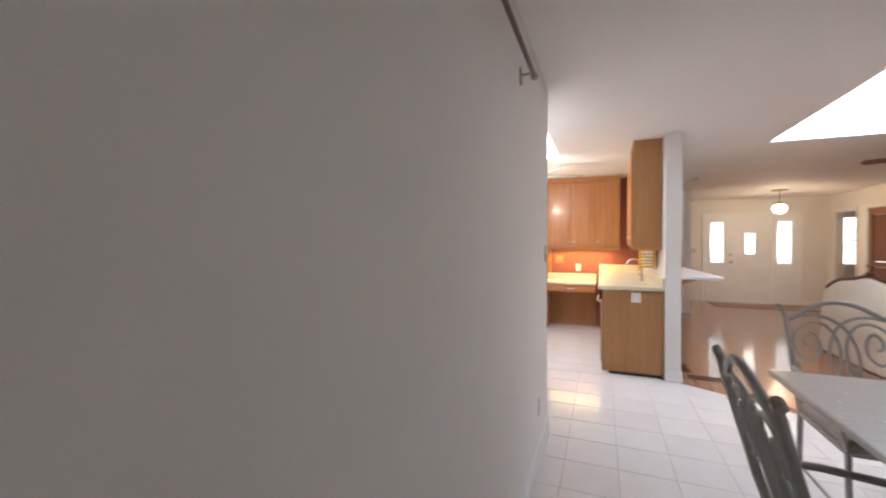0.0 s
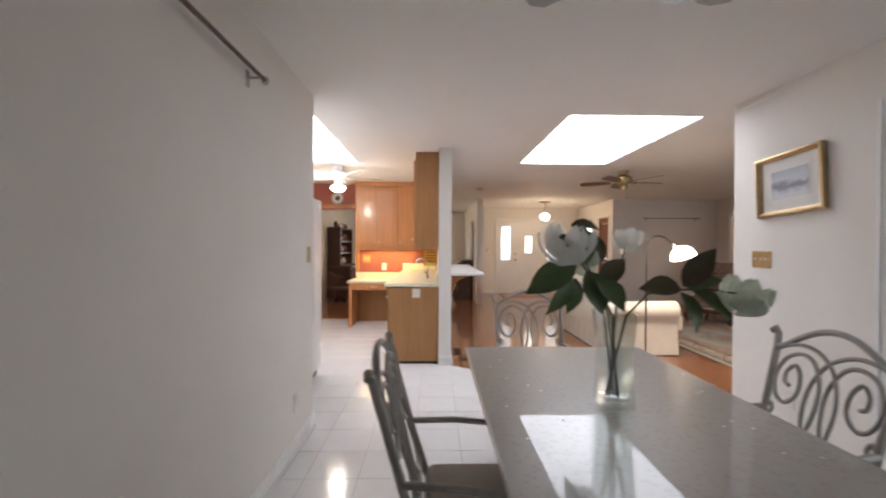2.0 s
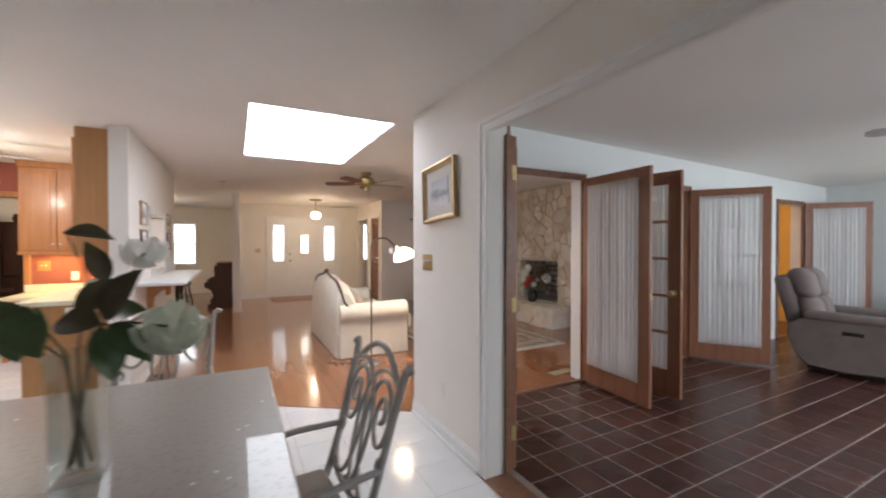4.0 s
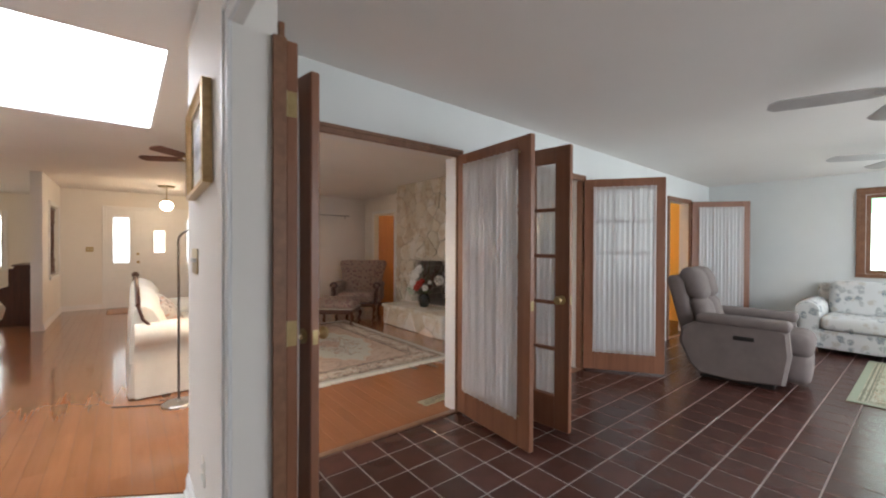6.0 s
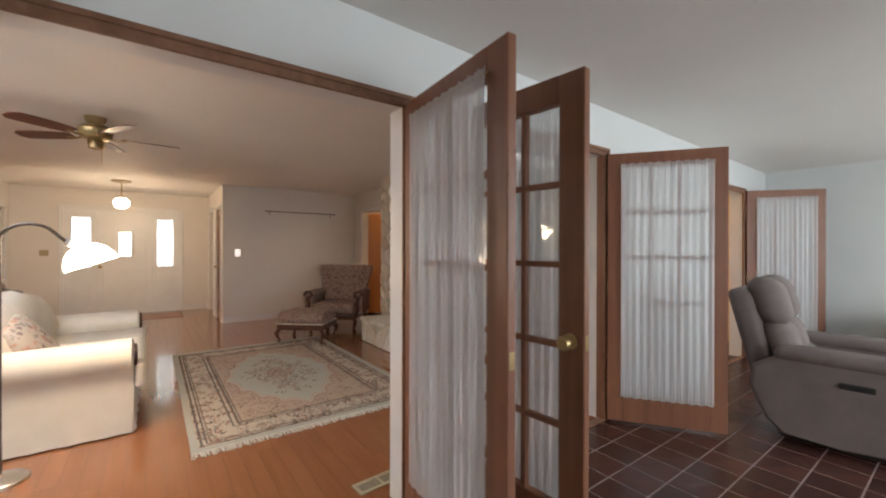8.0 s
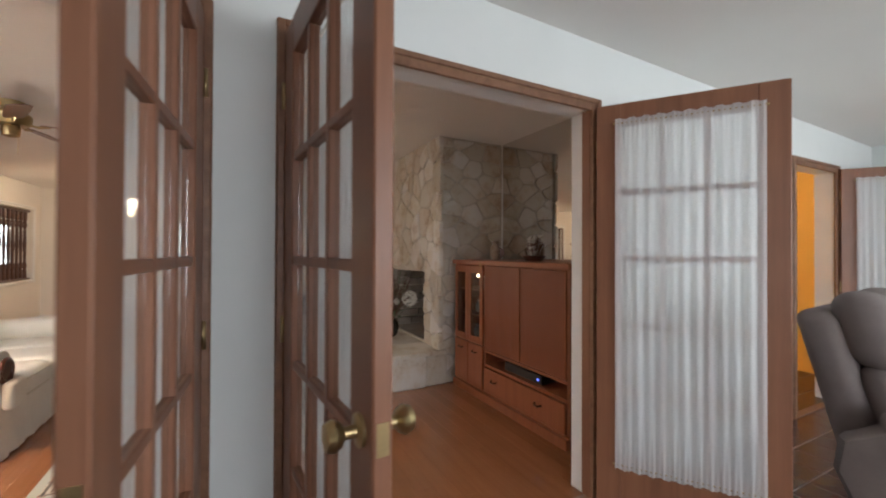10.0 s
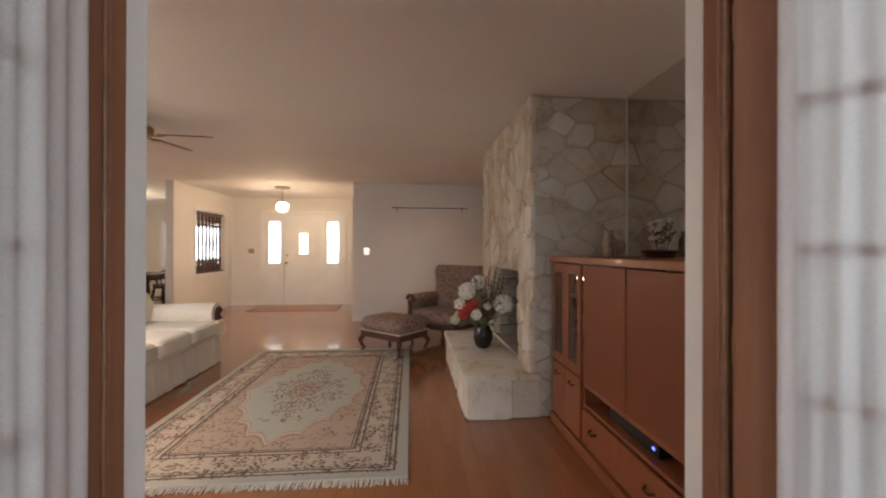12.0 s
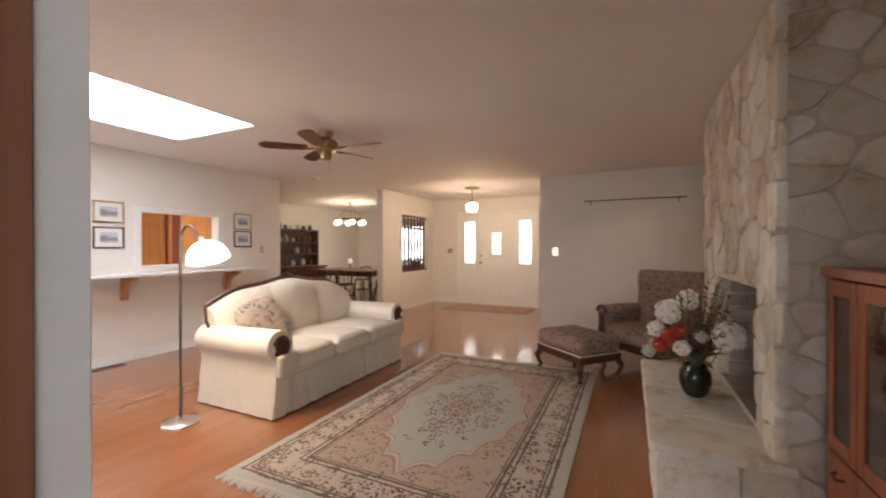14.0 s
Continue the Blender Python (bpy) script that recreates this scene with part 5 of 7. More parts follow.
bc = thing("base_cabinet", pose(-4.68, 1.55, 0), "orange wood peninsula base cabinet with a veneered end", "cabinet")
part("body", box(0.03, 0.0, 0.09, 0.57, 2.55, 0.868, bevel=0.003, seg=1), CABWOOD_END, bc)
part("end_panel", box(0.0, -0.02, 0.03, 0.57, -0.0, 0.868, bevel=0.003, seg=1), CABWOOD_END, bc)
part("plinth", box(0.07, -0.01, 0.0, 0.56, 2.55, 0.09), BLACK, bc)
dw = thing("dishwasher", pose(-4.695, 1.62, 0.09), "silver dishwasher in the peninsula", "dishwasher")
part("door", box(0.0, 0.0, 0.0, 0.04, 0.6, 0.66, bevel=0.005, seg=1), STEEL, dw)
part("control_panel", box(-0.004, 0.0, 0.665, 0.04, 0.6, 0.775, bevel=0.005, seg=1), BLACK, dw)
part("handle", tube(bmesh.new(), [(0.0, 0.06, 0.64), (-0.03, 0.08, 0.64), (-0.03, 0.52, 0.64), (0.0, 0.54, 0.64)], 0.008, 8), STEEL, dw)
ct = thing("countertop", pose(0, 0, 0.87), "pale yellow laminate worktop on the peninsula", "countertop")
part("slab", box(-4.72, 1.52, 0, -4.107, 4.148, 0.04, bevel=0.008, seg=2), COUNTER, ct)
part("backsplash", box(-4.13, 1.52, 0.041, -4.107, 4.13, 0.135, bevel=0.004, seg=1), COUNTER, ct)
part("riser", box(-4.72, 4.12, 0.041, -4.135, 4.148, 0.15, bevel=0.004, seg=1), COUNTER, ct)
plate("wall_outlet", pose(-4.36, 1.53, 0.80), "white outlet on the end of the peninsula", PLASTIC_W, "outlet", 1, 0.09, 0.1)
fa = thing("kitchen_faucet", pose(-4.24, 2.36, 0.91), "tall chrome kitchen faucet with side lever", "faucet")
part("base", lathe(bmesh.new(), [(0.03, 0), (0.03, 0.012), (0.016, 0.02), (0.014, 0.07)], 14), STEEL, fa)
part("spout", tube(bmesh.new(), [(0, 0, 0.06), (0, 0, 0.16)] + [(-0.085 + 0.085 * math.cos(a), 0, 0.17 + 0.085 * math.sin(a)) for a in np.linspace(0, 2.9, 10)], 0.012, 10), STEEL, fa)
part("lever", tube(bmesh.new(), [(0.0, -0.11, 0.0), (0.0, -0.11, 0.06), (-0.05, -0.11, 0.085)], 0.009, 8), STEEL, fa)
yb = thing("wire_rack", pose(-4.20, 2.12, 1.06), "yellow plastic slatted rack hanging under the cabinet", "rack")
for k in range(6):
    part("slat", box(-0.09, -0.06, 0.02 + 0.036 * k, 0.07, 0.06, 0.038 + 0.036 * k, bevel=0.004, seg=1), YELLOW, yb)
for x in (-0.085, 0.055):
    part("upright", box(x, -0.064, 0.0, x + 0.014, 0.064, 0.249, bevel=0.003, seg=1), YELLOW, yb)

dk = thing("kitchen_desk", pose(-5.55, 3.55, 0), "built-in orange wood desk with a drawer and yellow top", "desk")
part("desktop", box(-0.03, -0.03, 0.72, 0.785, 0.595, 0.755, bevel=0.006, seg=2), COUNTER, dk)
part("side_panel", box(0.0, 0.0, 0.0, 0.05, 0.595, 0.72, bevel=0.003, seg=1), CABWOOD, dk)
part("back_panel", box(0.05, 0.55, 0.0, 0.78, 0.59, 0.72), CABWOOD_END, dk)
d = part("drawer", box(0.055, -0.005, 0.61, 0.775, 0.03, 0.712, bevel=0.004, seg=1), CABWOOD, dk)
part("handle", tube(bmesh.new(), [(0.36, -0.004, 0.66), (0.375, -0.025, 0.66), (0.455, -0.025, 0.66), (0.47, -0.004, 0.66)], 0.006, 8), STEEL, d)
part("upstand", box(0.0, 0.572, 0.756, 0.785, 0.594, 0.86, bevel=0.004, seg=1), COUNTER, dk)
fg = thing("refrigerator", pose(-6.1, 0.36, 0), "tall white enamelled refrigerator by the wall", "refrigerator")
part("body", box(0, 0, 0.03, 0.72, 0.78, 1.79, bevel=0.008, seg=2), WHITEGOODS, fg)
for y0_, y1_ in ((0.004, 0.33), (0.338, 0.776)):
    dd = part("door", box(0.722, y0_, 0.1, 0.79, y1_, 1.785, bevel=0.012, seg=3), WHITEGOODS, fg)
part("grille", box(0.70, 0.02, 0.02, 0.75, 0.76, 0.095), BLACK, fg)
pt = thing("tall_cabinet", pose(-7.09, 1.55, 0), "tall orange wood pantry cabinets along the kitchen wall", "cabinet")
part("body", box(0, 0, 0.08, 0.64, 2.58, 2.42, bevel=0.003, seg=1), CABWOOD, pt)
part("plinth", box(0, 0.01, 0, 0.58, 2.57, 0.08), BLACK, pt)
for k in range(4):
    y0_ = 0.01 + 0.64 * k
    for z0_, z1_ in ((0.1, 1.72), (1.735, 2.40)):
        d = part("door", box(0.642, y0_, z0_, 0.662, y0_ + 0.63, z1_, bevel=0.003, seg=1), CABWOOD, pt)
        knob(d, 0.662, y0_ + (0.58 if k % 2 == 0 else 0.05), 0.98 if z0_ < 1 else 1.82, pose(0, 0, 0, 0, 90, 0))
ck = thing("wall_clock", pose(-5.88, 4.148, 2.17), "round wall clock with a dark centre above the doorway", "clock")
part("rim", lathe(bmesh.new(), [(0.095, 0), (0.11, 0.01), (0.10, 0.03), (0.085, 0.02), (0.085, 0.0)], 26, m=pose(0, 0, 0, 90)), STEEL, ck)
part("dial", lathe(bmesh.new(), [(0.0, 0.008), (0.084, 0.008), (0.084, 0.012), (0, 0.0125)], 26, m=pose(0, 0, 0, 90)), PAPER, ck)
part("centre", lathe(bmesh.new(), [(0.0, 0.0128), (0.042, 0.0128), (0.04, 0.016), (0, 0.016)], 20, m=pose(0, 0, 0, 90)), BLACK, ck)

# ---- living room ----
lg = thing("serving_ledge", pose(-3.965, 1.72, 0.985), "white serving ledge on wooden brackets under the hatch", "shelf")
part("ledge", box(0.013, 0, 0, 0.40, 2.2, 0.03, bevel=0.006, seg=2), TRIM, lg)
for y in (0.52, 1.8):
    bm = bmesh.new()
    slab(bm, [(0.0, 0.0), (0.26, 0.0), (0.25, -0.04), (0.12, -0.09), (0.05, -0.17), (0.045, -0.27), (0.0, -0.28)], -0.03, 0.03, 0.004)
    part("bracket", bm, CABWOOD, lg, m=Matrix(((1, 0, 0, 0.015), (0, 0, 1, y), (0, 1, 0, -0.001), (0, 0, 0, 1))))

rug = thing("area_rug", pose(0.055, 2.66, 0), "pale green and rose oriental rug with fringes", "rug")
RUG = rug_mat("oriental_rug_pile", 0.90, 1.42, (0.41, 0.415, 0.37), (0.43, 0.33, 0.255), (0.49, 0.43, 0.35), (0.055, 0.042, 0.04), ((0.075, 0.05, 0.045), (0.28, 0.125, 0.09), (0.17, 0.15, 0.13), (0.42, 0.30, 0.225)))
bm = bmesh.new()
nx, ny = 24, 36
loops = []
for j in range(ny + 1):
    y = -1.42 + 2.84 * j / ny
    loops.append([(-0.90 + 1.80 * i / nx, y, 0.012 + 0.0025 * noise.noise(Vector((i * 0.31, j * 0.27, 0)))) for i in range(nx + 1)])
rings(bm, loops, False, False)
bx(bm, -0.898, -1.418, 0.0005, 0.898, 1.418, 0.008)
part("carpet", bm, RUG, rug)
for sy in (-1, 1):
    bm = bmesh.new()
    rg = random.Random(3)
    for i in range(230):
        x = -0.895 + 1.79 * i / 229
        dx, L = rg.uniform(-0.012, 0.012), rg.uniform(0.045, 0.075)
        tube(bm, [(x, sy * 1.418, 0.009), (x + dx * 0.4, sy * (1.418 + L * 0.5), 0.007), (x + dx, sy * (1.418 + L), 0.003)], 0.0036, 4)
    part("fringe", bm, FRINGE, rug)

# sofa, facing +x in the room; local front is -y
sf = thing("sofa", pose(-1.60, 2.765, 0, 0, 0, 90), "cream camelback sofa with carved wood trim and rolled arms", "sofa")
loops = []
for i in range(121):
    x = -0.885 + 1.77 * i / 120
    wob = 0.006 * math.sin(x * 31) + 0.004 * math.sin(x * 57 + 1)
    tuck = sum(0.022 * math.exp(-((x - p) / 0.010) ** 2) for p in (-0.79, -0.26, 0.26, 0.79))
    loops.append([(x, -0.462 + wob + tuck, 0.012), (x, -0.445 + wob * 0.6 + tuck * 0.8, 0.15), (x, -0.432 + tuck * 0.3, 0.27), (x, -0.42, 0.31), (x, 0.44, 0.31), (x, 0.46 + wob * 0.5, 0.15), (x, 0.465 + wob, 0.012)])
part("skirted_base", rings(bmesh.new(), loops), CREAM, sf)


def camel(x):
    return 0.74 + 0.235 * max(0.0, math.cos(x / 0.98 * math.pi / 2)) ** 0.75 + 0.012 * math.cos(x * 10.2)


loops = []
N = 60
for i in range(N + 1):
    x = -0.87 + 1.74 * i / N
    t = camel(x)
    lobe = 0.045 * abs(math.cos((x / 1.74 * 3) * math.pi)) ** 0.5
    e = 0.75 if i in (0, N) else 1
    loops.append([(x, 0.36, 0.30), (x, 0.21 - lobe * 0.6 * e, 0.42), (x, 0.20 - lobe * e, 0.58), (x, 0.245 - lobe * e, t - 0.13), (x, 0.29 - lobe * 0.6, t - 0.04), (x, 0.345, t - 0.004), (x, 0.40, t - 0.012), (x, 0.43, t - 0.06), (x, 0.455, 0.45), (x, 0.455, 0.30)])
part("backrest", rings(bmesh.new(), loops), CREAM, sf)
part("wood_trim", tube(bmesh.new(), [(x, 0.395, camel(x) + 0.012) for x in np.linspace(-0.875, 0.875, 50)] , 0.019, 8), DARKWOOD, sf, "carved dark wood crest rail")
part("crest", lathe(bmesh.new(), [(0, -0.09), (0.016, -0.07), (0.03, -0.02), (0.034, 0), (0.03, 0.02), (0.016, 0.07), (0, 0.09)], 10, m=pose(0, 0.395, camel(0) + 0.028, 0, 90, 0)), DARKWOOD, sf)
for s in (-1, 1):
    pts = [(s * 0.875, 0.395, camel(0.875) + 0.012), (s * 0.89, 0.36, 0.68), (s * 0.89, 0.31, 0.62)]
    part("wood_trim", tube(bmesh.new(), pts, 0.013, 8), DARKWOOD, sf)
    loops = []
    for k in range(17):
        y = -0.452 + 0.012 * min(k, 1) + 0.86 * max(k - 1, 0) / 15
        r = 0.108 if k == 0 else 0.122 - 0.008 * k / 16
        cx, cz = 0.838, 0.545 - 0.01 * k / 16
        w_ = 0.006 * math.sin(k * 2.1)
        prof = [(0.76, 0.10), (0.755, 0.33), (0.75, 0.45)]
        prof += [(cx + r * math.cos(a), cz + r * math.sin(a)) for a in np.linspace(math.pi + 0.35, -0.95, 18)]
        prof += [(0.892, 0.39), (0.893, 0.30), (0.905 + w_ * 0.5, 0.16), (0.925 + w_, 0.012), (0.80, 0.012)]
        if k == 0:
            prof = [(0.83 + (x - 0.83) * 0.93, 0.35 + (z - 0.35) * (0.95 if z > 0.35 else 1)) for x, z in prof]
        loops.append([(s * x, y, z) for x, z in prof])
    part("armrest", rings(bmesh.new(), loops), CREAM, sf, "rolled arm with a skirted side")
    bm = tube(bmesh.new(), [(s * (0.838 + 0.07 * math.cos(a)), -0.456, 0.545 + 0.07 * math.sin(a)) for a in np.linspace(0.2, 2 * math.pi - 0.6, 18)], 0.015, 7)
    lathe(bm, [(0, 0.0), (0.058, 0.004), (0.052, 0.012), (0, 0.016)], 16, m=pose(s * 0.838, -0.448, 0.545, 90))
    tube(bm, [(s * 0.79, -0.456, 0.50), (s * 0.775, -0.456, 0.43), (s * 0.78, -0.452, 0.33)], 0.016, 7)
    part("arm_facing", bm, DARKWOOD, sf, "dark wood scroll on the arm front")
for k in range(3):
    x0 = -0.765 + 0.51 * k
    bm = box(x0 + 0.003, -0.515, 0.305, x0 + 0.507, 0.22, 0.49, bevel=0.072, seg=5)
    for v in bm.verts:
        u = (v.co.x - x0) / 0.51
        if v.co.z > 0.42:
            v.co.z += 0.018 * math.sin(math.pi * min(max(u, 0), 1)) * (1 - abs(v.co.y + 0.15) / 0.5)
    if k != 1:
        s = -1 if k == 0 else 1
        bx(bm, min(s * 0.71, s * 0.905), -0.515, 0.31, max(s * 0.71, s * 0.905), -0.455, 0.485, 0.029, 4)
    cu = part("seat_cushion", bm, CREAM, sf)
    xa, xb = (-0.89 if k == 0 else x0 + 0.02), (0.89 if k == 2 else x0 + 0.49)
    for z in (0.352, 0.452):
        part("piping", tube(bmesh.new(), [(xa, -0.506, z), ((xa + xb) / 2, -0.511, z + 0.003), (xb, -0.506, z)], 0.005, 6), PIPING, cu)
pl = thing("throw_pillow", pose(-1.74, 2.26, 0.63, 56, 14, 78) @ pose(0, 0, 0, 0, 0, 32) @ Matrix.Scale(1.12, 4), "rose-printed cotton throw pillow on the sofa", "pillow")
loops = []
for k in range(9):
    v = k / 8 * 2 - 1
    lp = []
    for a in np.linspace(0, 2 * math.pi, 32, endpoint=False):
        c, s_ = math.cos(a), math.sin(a)
        q = 0.20 * (abs(c) ** 5 + abs(s_) ** 5) ** -0.2
        f = math.sqrt(max(0.0, 1 - abs(v) ** 2.6)) if abs(v) < 1 else 0.0
        lp.append((c * q * (0.35 + 0.65 * f) , s_ * q * (0.35 + 0.65 * f), v * 0.08))
    loops.append(lp)
part("cover", rings(bmesh.new(), loops), PILLOWCLOTH, pl)

# arched floor lamp
fl = thing("floor_lamp", pose(-1.735, 1.53, 0), "brushed metal arched floor lamp with a lit opal glass bowl", "lamp")
part("base", lathe(bmesh.new(), [(0.0, 0.0), (0.122, 0.0), (0.122, 0.016), (0.11, 0.024), (0.02, 0.034), (0.012, 0.05), (0, 0.05)], 28), STEEL, fl)
top = [(0, 0, 0.03), (0, 0, 0.6), (0, 0, 1.36)]
dirx, diry = 0.385, -0.05
top += [(dirx * 0.32 * (1 - math.cos(a)), diry * 0.32 * (1 - math.cos(a)), 1.36 + 0.10 * math.sin(a)) for a in np.linspace(0.2, 2.3, 9)]
top += [(dirx * 0.72, diry * 0.72, 1.36)]
part("stem", tube(bmesh.new(), top, 0.0095, 10), BRONZE, fl)
part("socket", lathe(bmesh.new(), [(0.012, -0.005), (0.02, 0.005), (0.018, 0.04), (0.0, 0.045)], 12, m=pose(dirx * 0.74, diry * 0.74, 1.335, 0, 24, 0)), STEEL, fl)
part("shade", lathe(bmesh.new(), [(0.03, 0.075), (0.075, 0.06), (0.12, 0.02), (0.148, -0.04), (0.152, -0.075), (0.148, -0.075), (0.143, -0.04), (0.115, 0.015), (0.07, 0.052), (0.02, 0.066)], 28, m=pose(0.375, -0.05, 1.28, 0, -20, 0) @ Matrix.Scale(0.87, 4)), SHADEGLOW, fl, "glowing opal glass bowl shade")
cb = thing("lamp_cord", pose(0, 0, 0), "thin dark power cord lying on the floor", "cord")
part("cord", tube(bmesh.new(), [(-1.86 + 0.17 * math.sin(t * 1.7) - 0.05 * t, 1.63 + 0.03 * t + 0.07 * math.cos(t * 2.3), 0.006) for t in np.linspace(0, 4, 36)], 0.0032, 6), BLACK, cb)

# pendant in the entry
pn = thing("pendant_lamp", pose(-1.45, 6.75, H), "brass entry pendant with a lit schoolhouse glass shade", "lamp")
part("canopy", lathe(bmesh.new(), [(0.02, -0.04), (0.13, -0.022), (0.14, 0.0)], 22), BRASS, pn)
part("rod", tube(bmesh.new(), [(0, 0, -0.03), (0, 0, -0.25)], 0.008, 8), BRASS, pn)
part("fitter", lathe(bmesh.new(), [(0.06, -0.285), (0.062, -0.26), (0.02, -0.24)], 16), BRASS, pn)
part("shade", lathe(bmesh.new(), [(0.0, -0.455), (0.07, -0.45), (0.085, -0.425), (0.105, -0.40), (0.112, -0.36), (0.10, -0.32), (0.06, -0.29)], 22), SHADEGLOW, pn, "lit opal glass shade")
sd = thing("smoke_detector", pose(-3.3, 4.6, H), "small white smoke detector on the ceiling", "detector")
part("case", lathe(bmesh.new(), [(0.0, -0.035), (0.05, -0.033), (0.06, -0.015), (0.062, 0.0)], 20), PLASTIC_W, sd)
mt = thing("door_mat", pose(-1.45, 7.72, 0), "flat brown vinyl door mat before the front door", "mat")
part("mat", box(-0.88, -0.38, 0.001, 0.88, 0.38, 0.006, bevel=0.002, seg=1), plain("brown_mat_vinyl", (0.24, 0.105, 0.05), (0.31, 0.15, 0.08), 20, 0.32, 250, 0.2), mt)
part("edging", wall_bm('x', -0.895, 0.895, -0.395, 0.395, 0.0005, 0.004), plain("mat_edging", (0.13, 0.075, 0.045), (0.19, 0.11, 0.07), 20, 0.6, 250, 0.2), mt)

# floor registers


def register(m, mat, label):
    g = thing("floor_vent", m, label, "vent")
    bm = bmesh.new()
    for a in ((-0.15, -0.055, 0.15, -0.035), (-0.15, 0.035, 0.15, 0.055), (-0.15, -0.035, -0.13, 0.035), (0.13, -0.035, 0.15, 0.035), (-0.008, -0.035, 0.008, 0.035)):
        bx(bm, a[0], a[1], 0.001, a[2], a[3], 0.007, 0.001, 1)
    part("frame", bm, mat, g)
    # flat black sheet paints the shade of the duct between the slats
    part("recess", box(-0.13, -0.035, 0.0008, 0.13, 0.035, 0.002), BLACK, g)
    for i in range(18):
        x = -0.122 + 0.0143 * i
        part("slat", box(x - 0.002, -0.035, 0.002, x + 0.002, 0.035, 0.006), mat, g)
    return g


VENT = plain("tan_vent_paint", (0.42, 0.36, 0.24), (0.52, 0.45, 0.31), 10, 0.5)
register(pose(0.0, 0.29, 0, 0, 0, 4), VENT, "tan metal floor register by the french doors")
register(pose(-3.86, 2.05, 0, 0, 0, 90), DARKWOOD, "brown metal floor register by the baseboard")
register(pose(-3.72, 1.72, 0, 0, 0, 0), DARKWOOD, "brown metal floor register near the nook")

# ---- fireplace ----


def cells(w, h, n, seed, sx=1.0):
    """Irregular stone outlines filling a w by h face."""
    rg = random.Random(seed)
    pts = []
    tries = 0
    dmin = math.sqrt(w * h / n) * 0.62
    while len(pts) < n and tries < 6000:
        tries += 1
        p = (rg.uniform(0, w), rg.uniform(0, h))
        if all(math.hypot((p[0] - q[0]) * sx, p[1] - q[1]) > dmin for q in pts):
            pts.append(p)
    out = []
    for p in pts:
        poly = [(0, 0), (w, 0), (w, h), (0, h)]
        for q in pts:
            if q is p:
                continue
            ax_, ay_ = (q[0] - p[0]) * sx * sx, q[1] - p[1]
            mx_, my_ = (p[0] + q[0]) / 2, (p[1] + q[1]) / 2
            poly = clip(poly, ax_, ay_, ax_ * mx_ + ay_ * my_)
            if len(poly) < 3:
                break
        if len(poly) >= 3:
            out.append(poly)
    return out


def stone_face(parent, m, w, h, n, seed, depth, holes=(), sx=1.0, gap=0.009):
    rg = random.Random(seed + 50)
    for poly in cells(w, h, n, seed, sx):
        cx, cy = sum(p[0] for p in poly) / len(poly), sum(p[1] for p in poly) / len(poly)
        if any(a0 < cx < a1 and b0 < cy < b1 for a0, a1, b0, b1 in holes):
            continue
        for a0, a1, b0, b1 in holes:
            # keep stones clear of an opening by cutting on its nearest side
            ds = [(a0 - cx, (1, 0, a0)), (cx - a1, (-1, 0, -a1)), (b0 - cy, (0, 1, b0)), (cy - b1, (0, -1, -b1))]
            k = max(ds)[1]
            poly = clip(poly, *k)
        if len(poly) < 3 or area2(poly) < 0.002:
            continue
        # soften the corners
        pts = []
        for i, p in enumerate(poly):
            a, b_ = poly[i - 1], poly[(i + 1) % len(poly)]
            for q in (a, b_):
                L = math.hypot(q[0] - p[0], q[1] - p[1]) or 1
                t = min(0.022 * rg.uniform(0.6, 1.5), L * 0.3) / L
                pts.append((p[0] + (q[0] - p[0]) * t + rg.uniform(-0.004, 0.004), p[1] + (q[1] - p[1]) * t + rg.uniform(-0.004, 0.004)))
        cx, cy = sum(p[0] for p in pts) / len(pts), sum(p[1] for p in pts) / len(pts)

        def inset(dd, z):
            o = []
            for x, y in pts:
                L = math.hypot(x - cx, y - cy) or 1
                f = max(0.2, 1 - dd / L)
                o.append((cx + (x - cx) * f, cy + (y - cy) * f, z))
            return o
        dp = depth * rg.uniform(0.65, 1.25)
        bm = rings(bmesh.new(), [inset(gap * 0.6, 0.0), inset(gap * 0.6, dp * 0.6), inset(gap * 0.6 + 0.008, dp * 0.93), inset(gap + 0.045, dp)])
        part("stone", bm, STONE, parent, m=m)


fp = thing("fireplace", pose(0, 0, 0), "floor-to-ceiling tan fieldstone fireplace with a raised hearth", "fireplace")
# core around the firebox
part("core", wall_bm('y', 1.98, 3.86, 1.87, 2.62, 0.0, H - 0.002, ((2.30, 3.30, 0.36, 1.08),)), MORTAR, fp)
part("firebox_back", box(2.50, 2.30, 0.36, 2.56, 3.30, 1.08), SOOT, fp)
for k in range(7):
    for i in range(5):
        y = 2.31 + i * 0.2 - (0.1 if k % 2 else 0)
        a, b_ = max(y, 2.305), min(y + 0.19, 3.295)
        if b_ - a > 0.03:
            part("brick", box(2.44, a, 0.372 + k * 0.1, 2.499, b_ - 0.008, 0.45 + k * 0.1, bevel=0.004, seg=1), FIREBRICK, fp)
for k in range(7):
    for i in range(3):
        a, b_ = max(1.93, 1.93 + 0.2 * i - (0.1 if k % 2 else 0)), min(2.435, 1.93 + 0.2 * i + 0.188 - (0.1 if k % 2 else 0))
        part("brick", box(a, 3.245, 0.372 + k * 0.1, b_, 3.299, 0.452 + k * 0.1, bevel=0.004, seg=1), FIREBRICK, fp)
part("firebox_floor", box(1.875, 2.302, 0.33, 2.438, 3.243, 0.366), FIREBRICK, fp)
WEST = Matrix(((0, 0, -1, 1.888), (1, 0, 0, 1.92), (0, 1, 0, 0.0), (0, 0, 0, 1)))
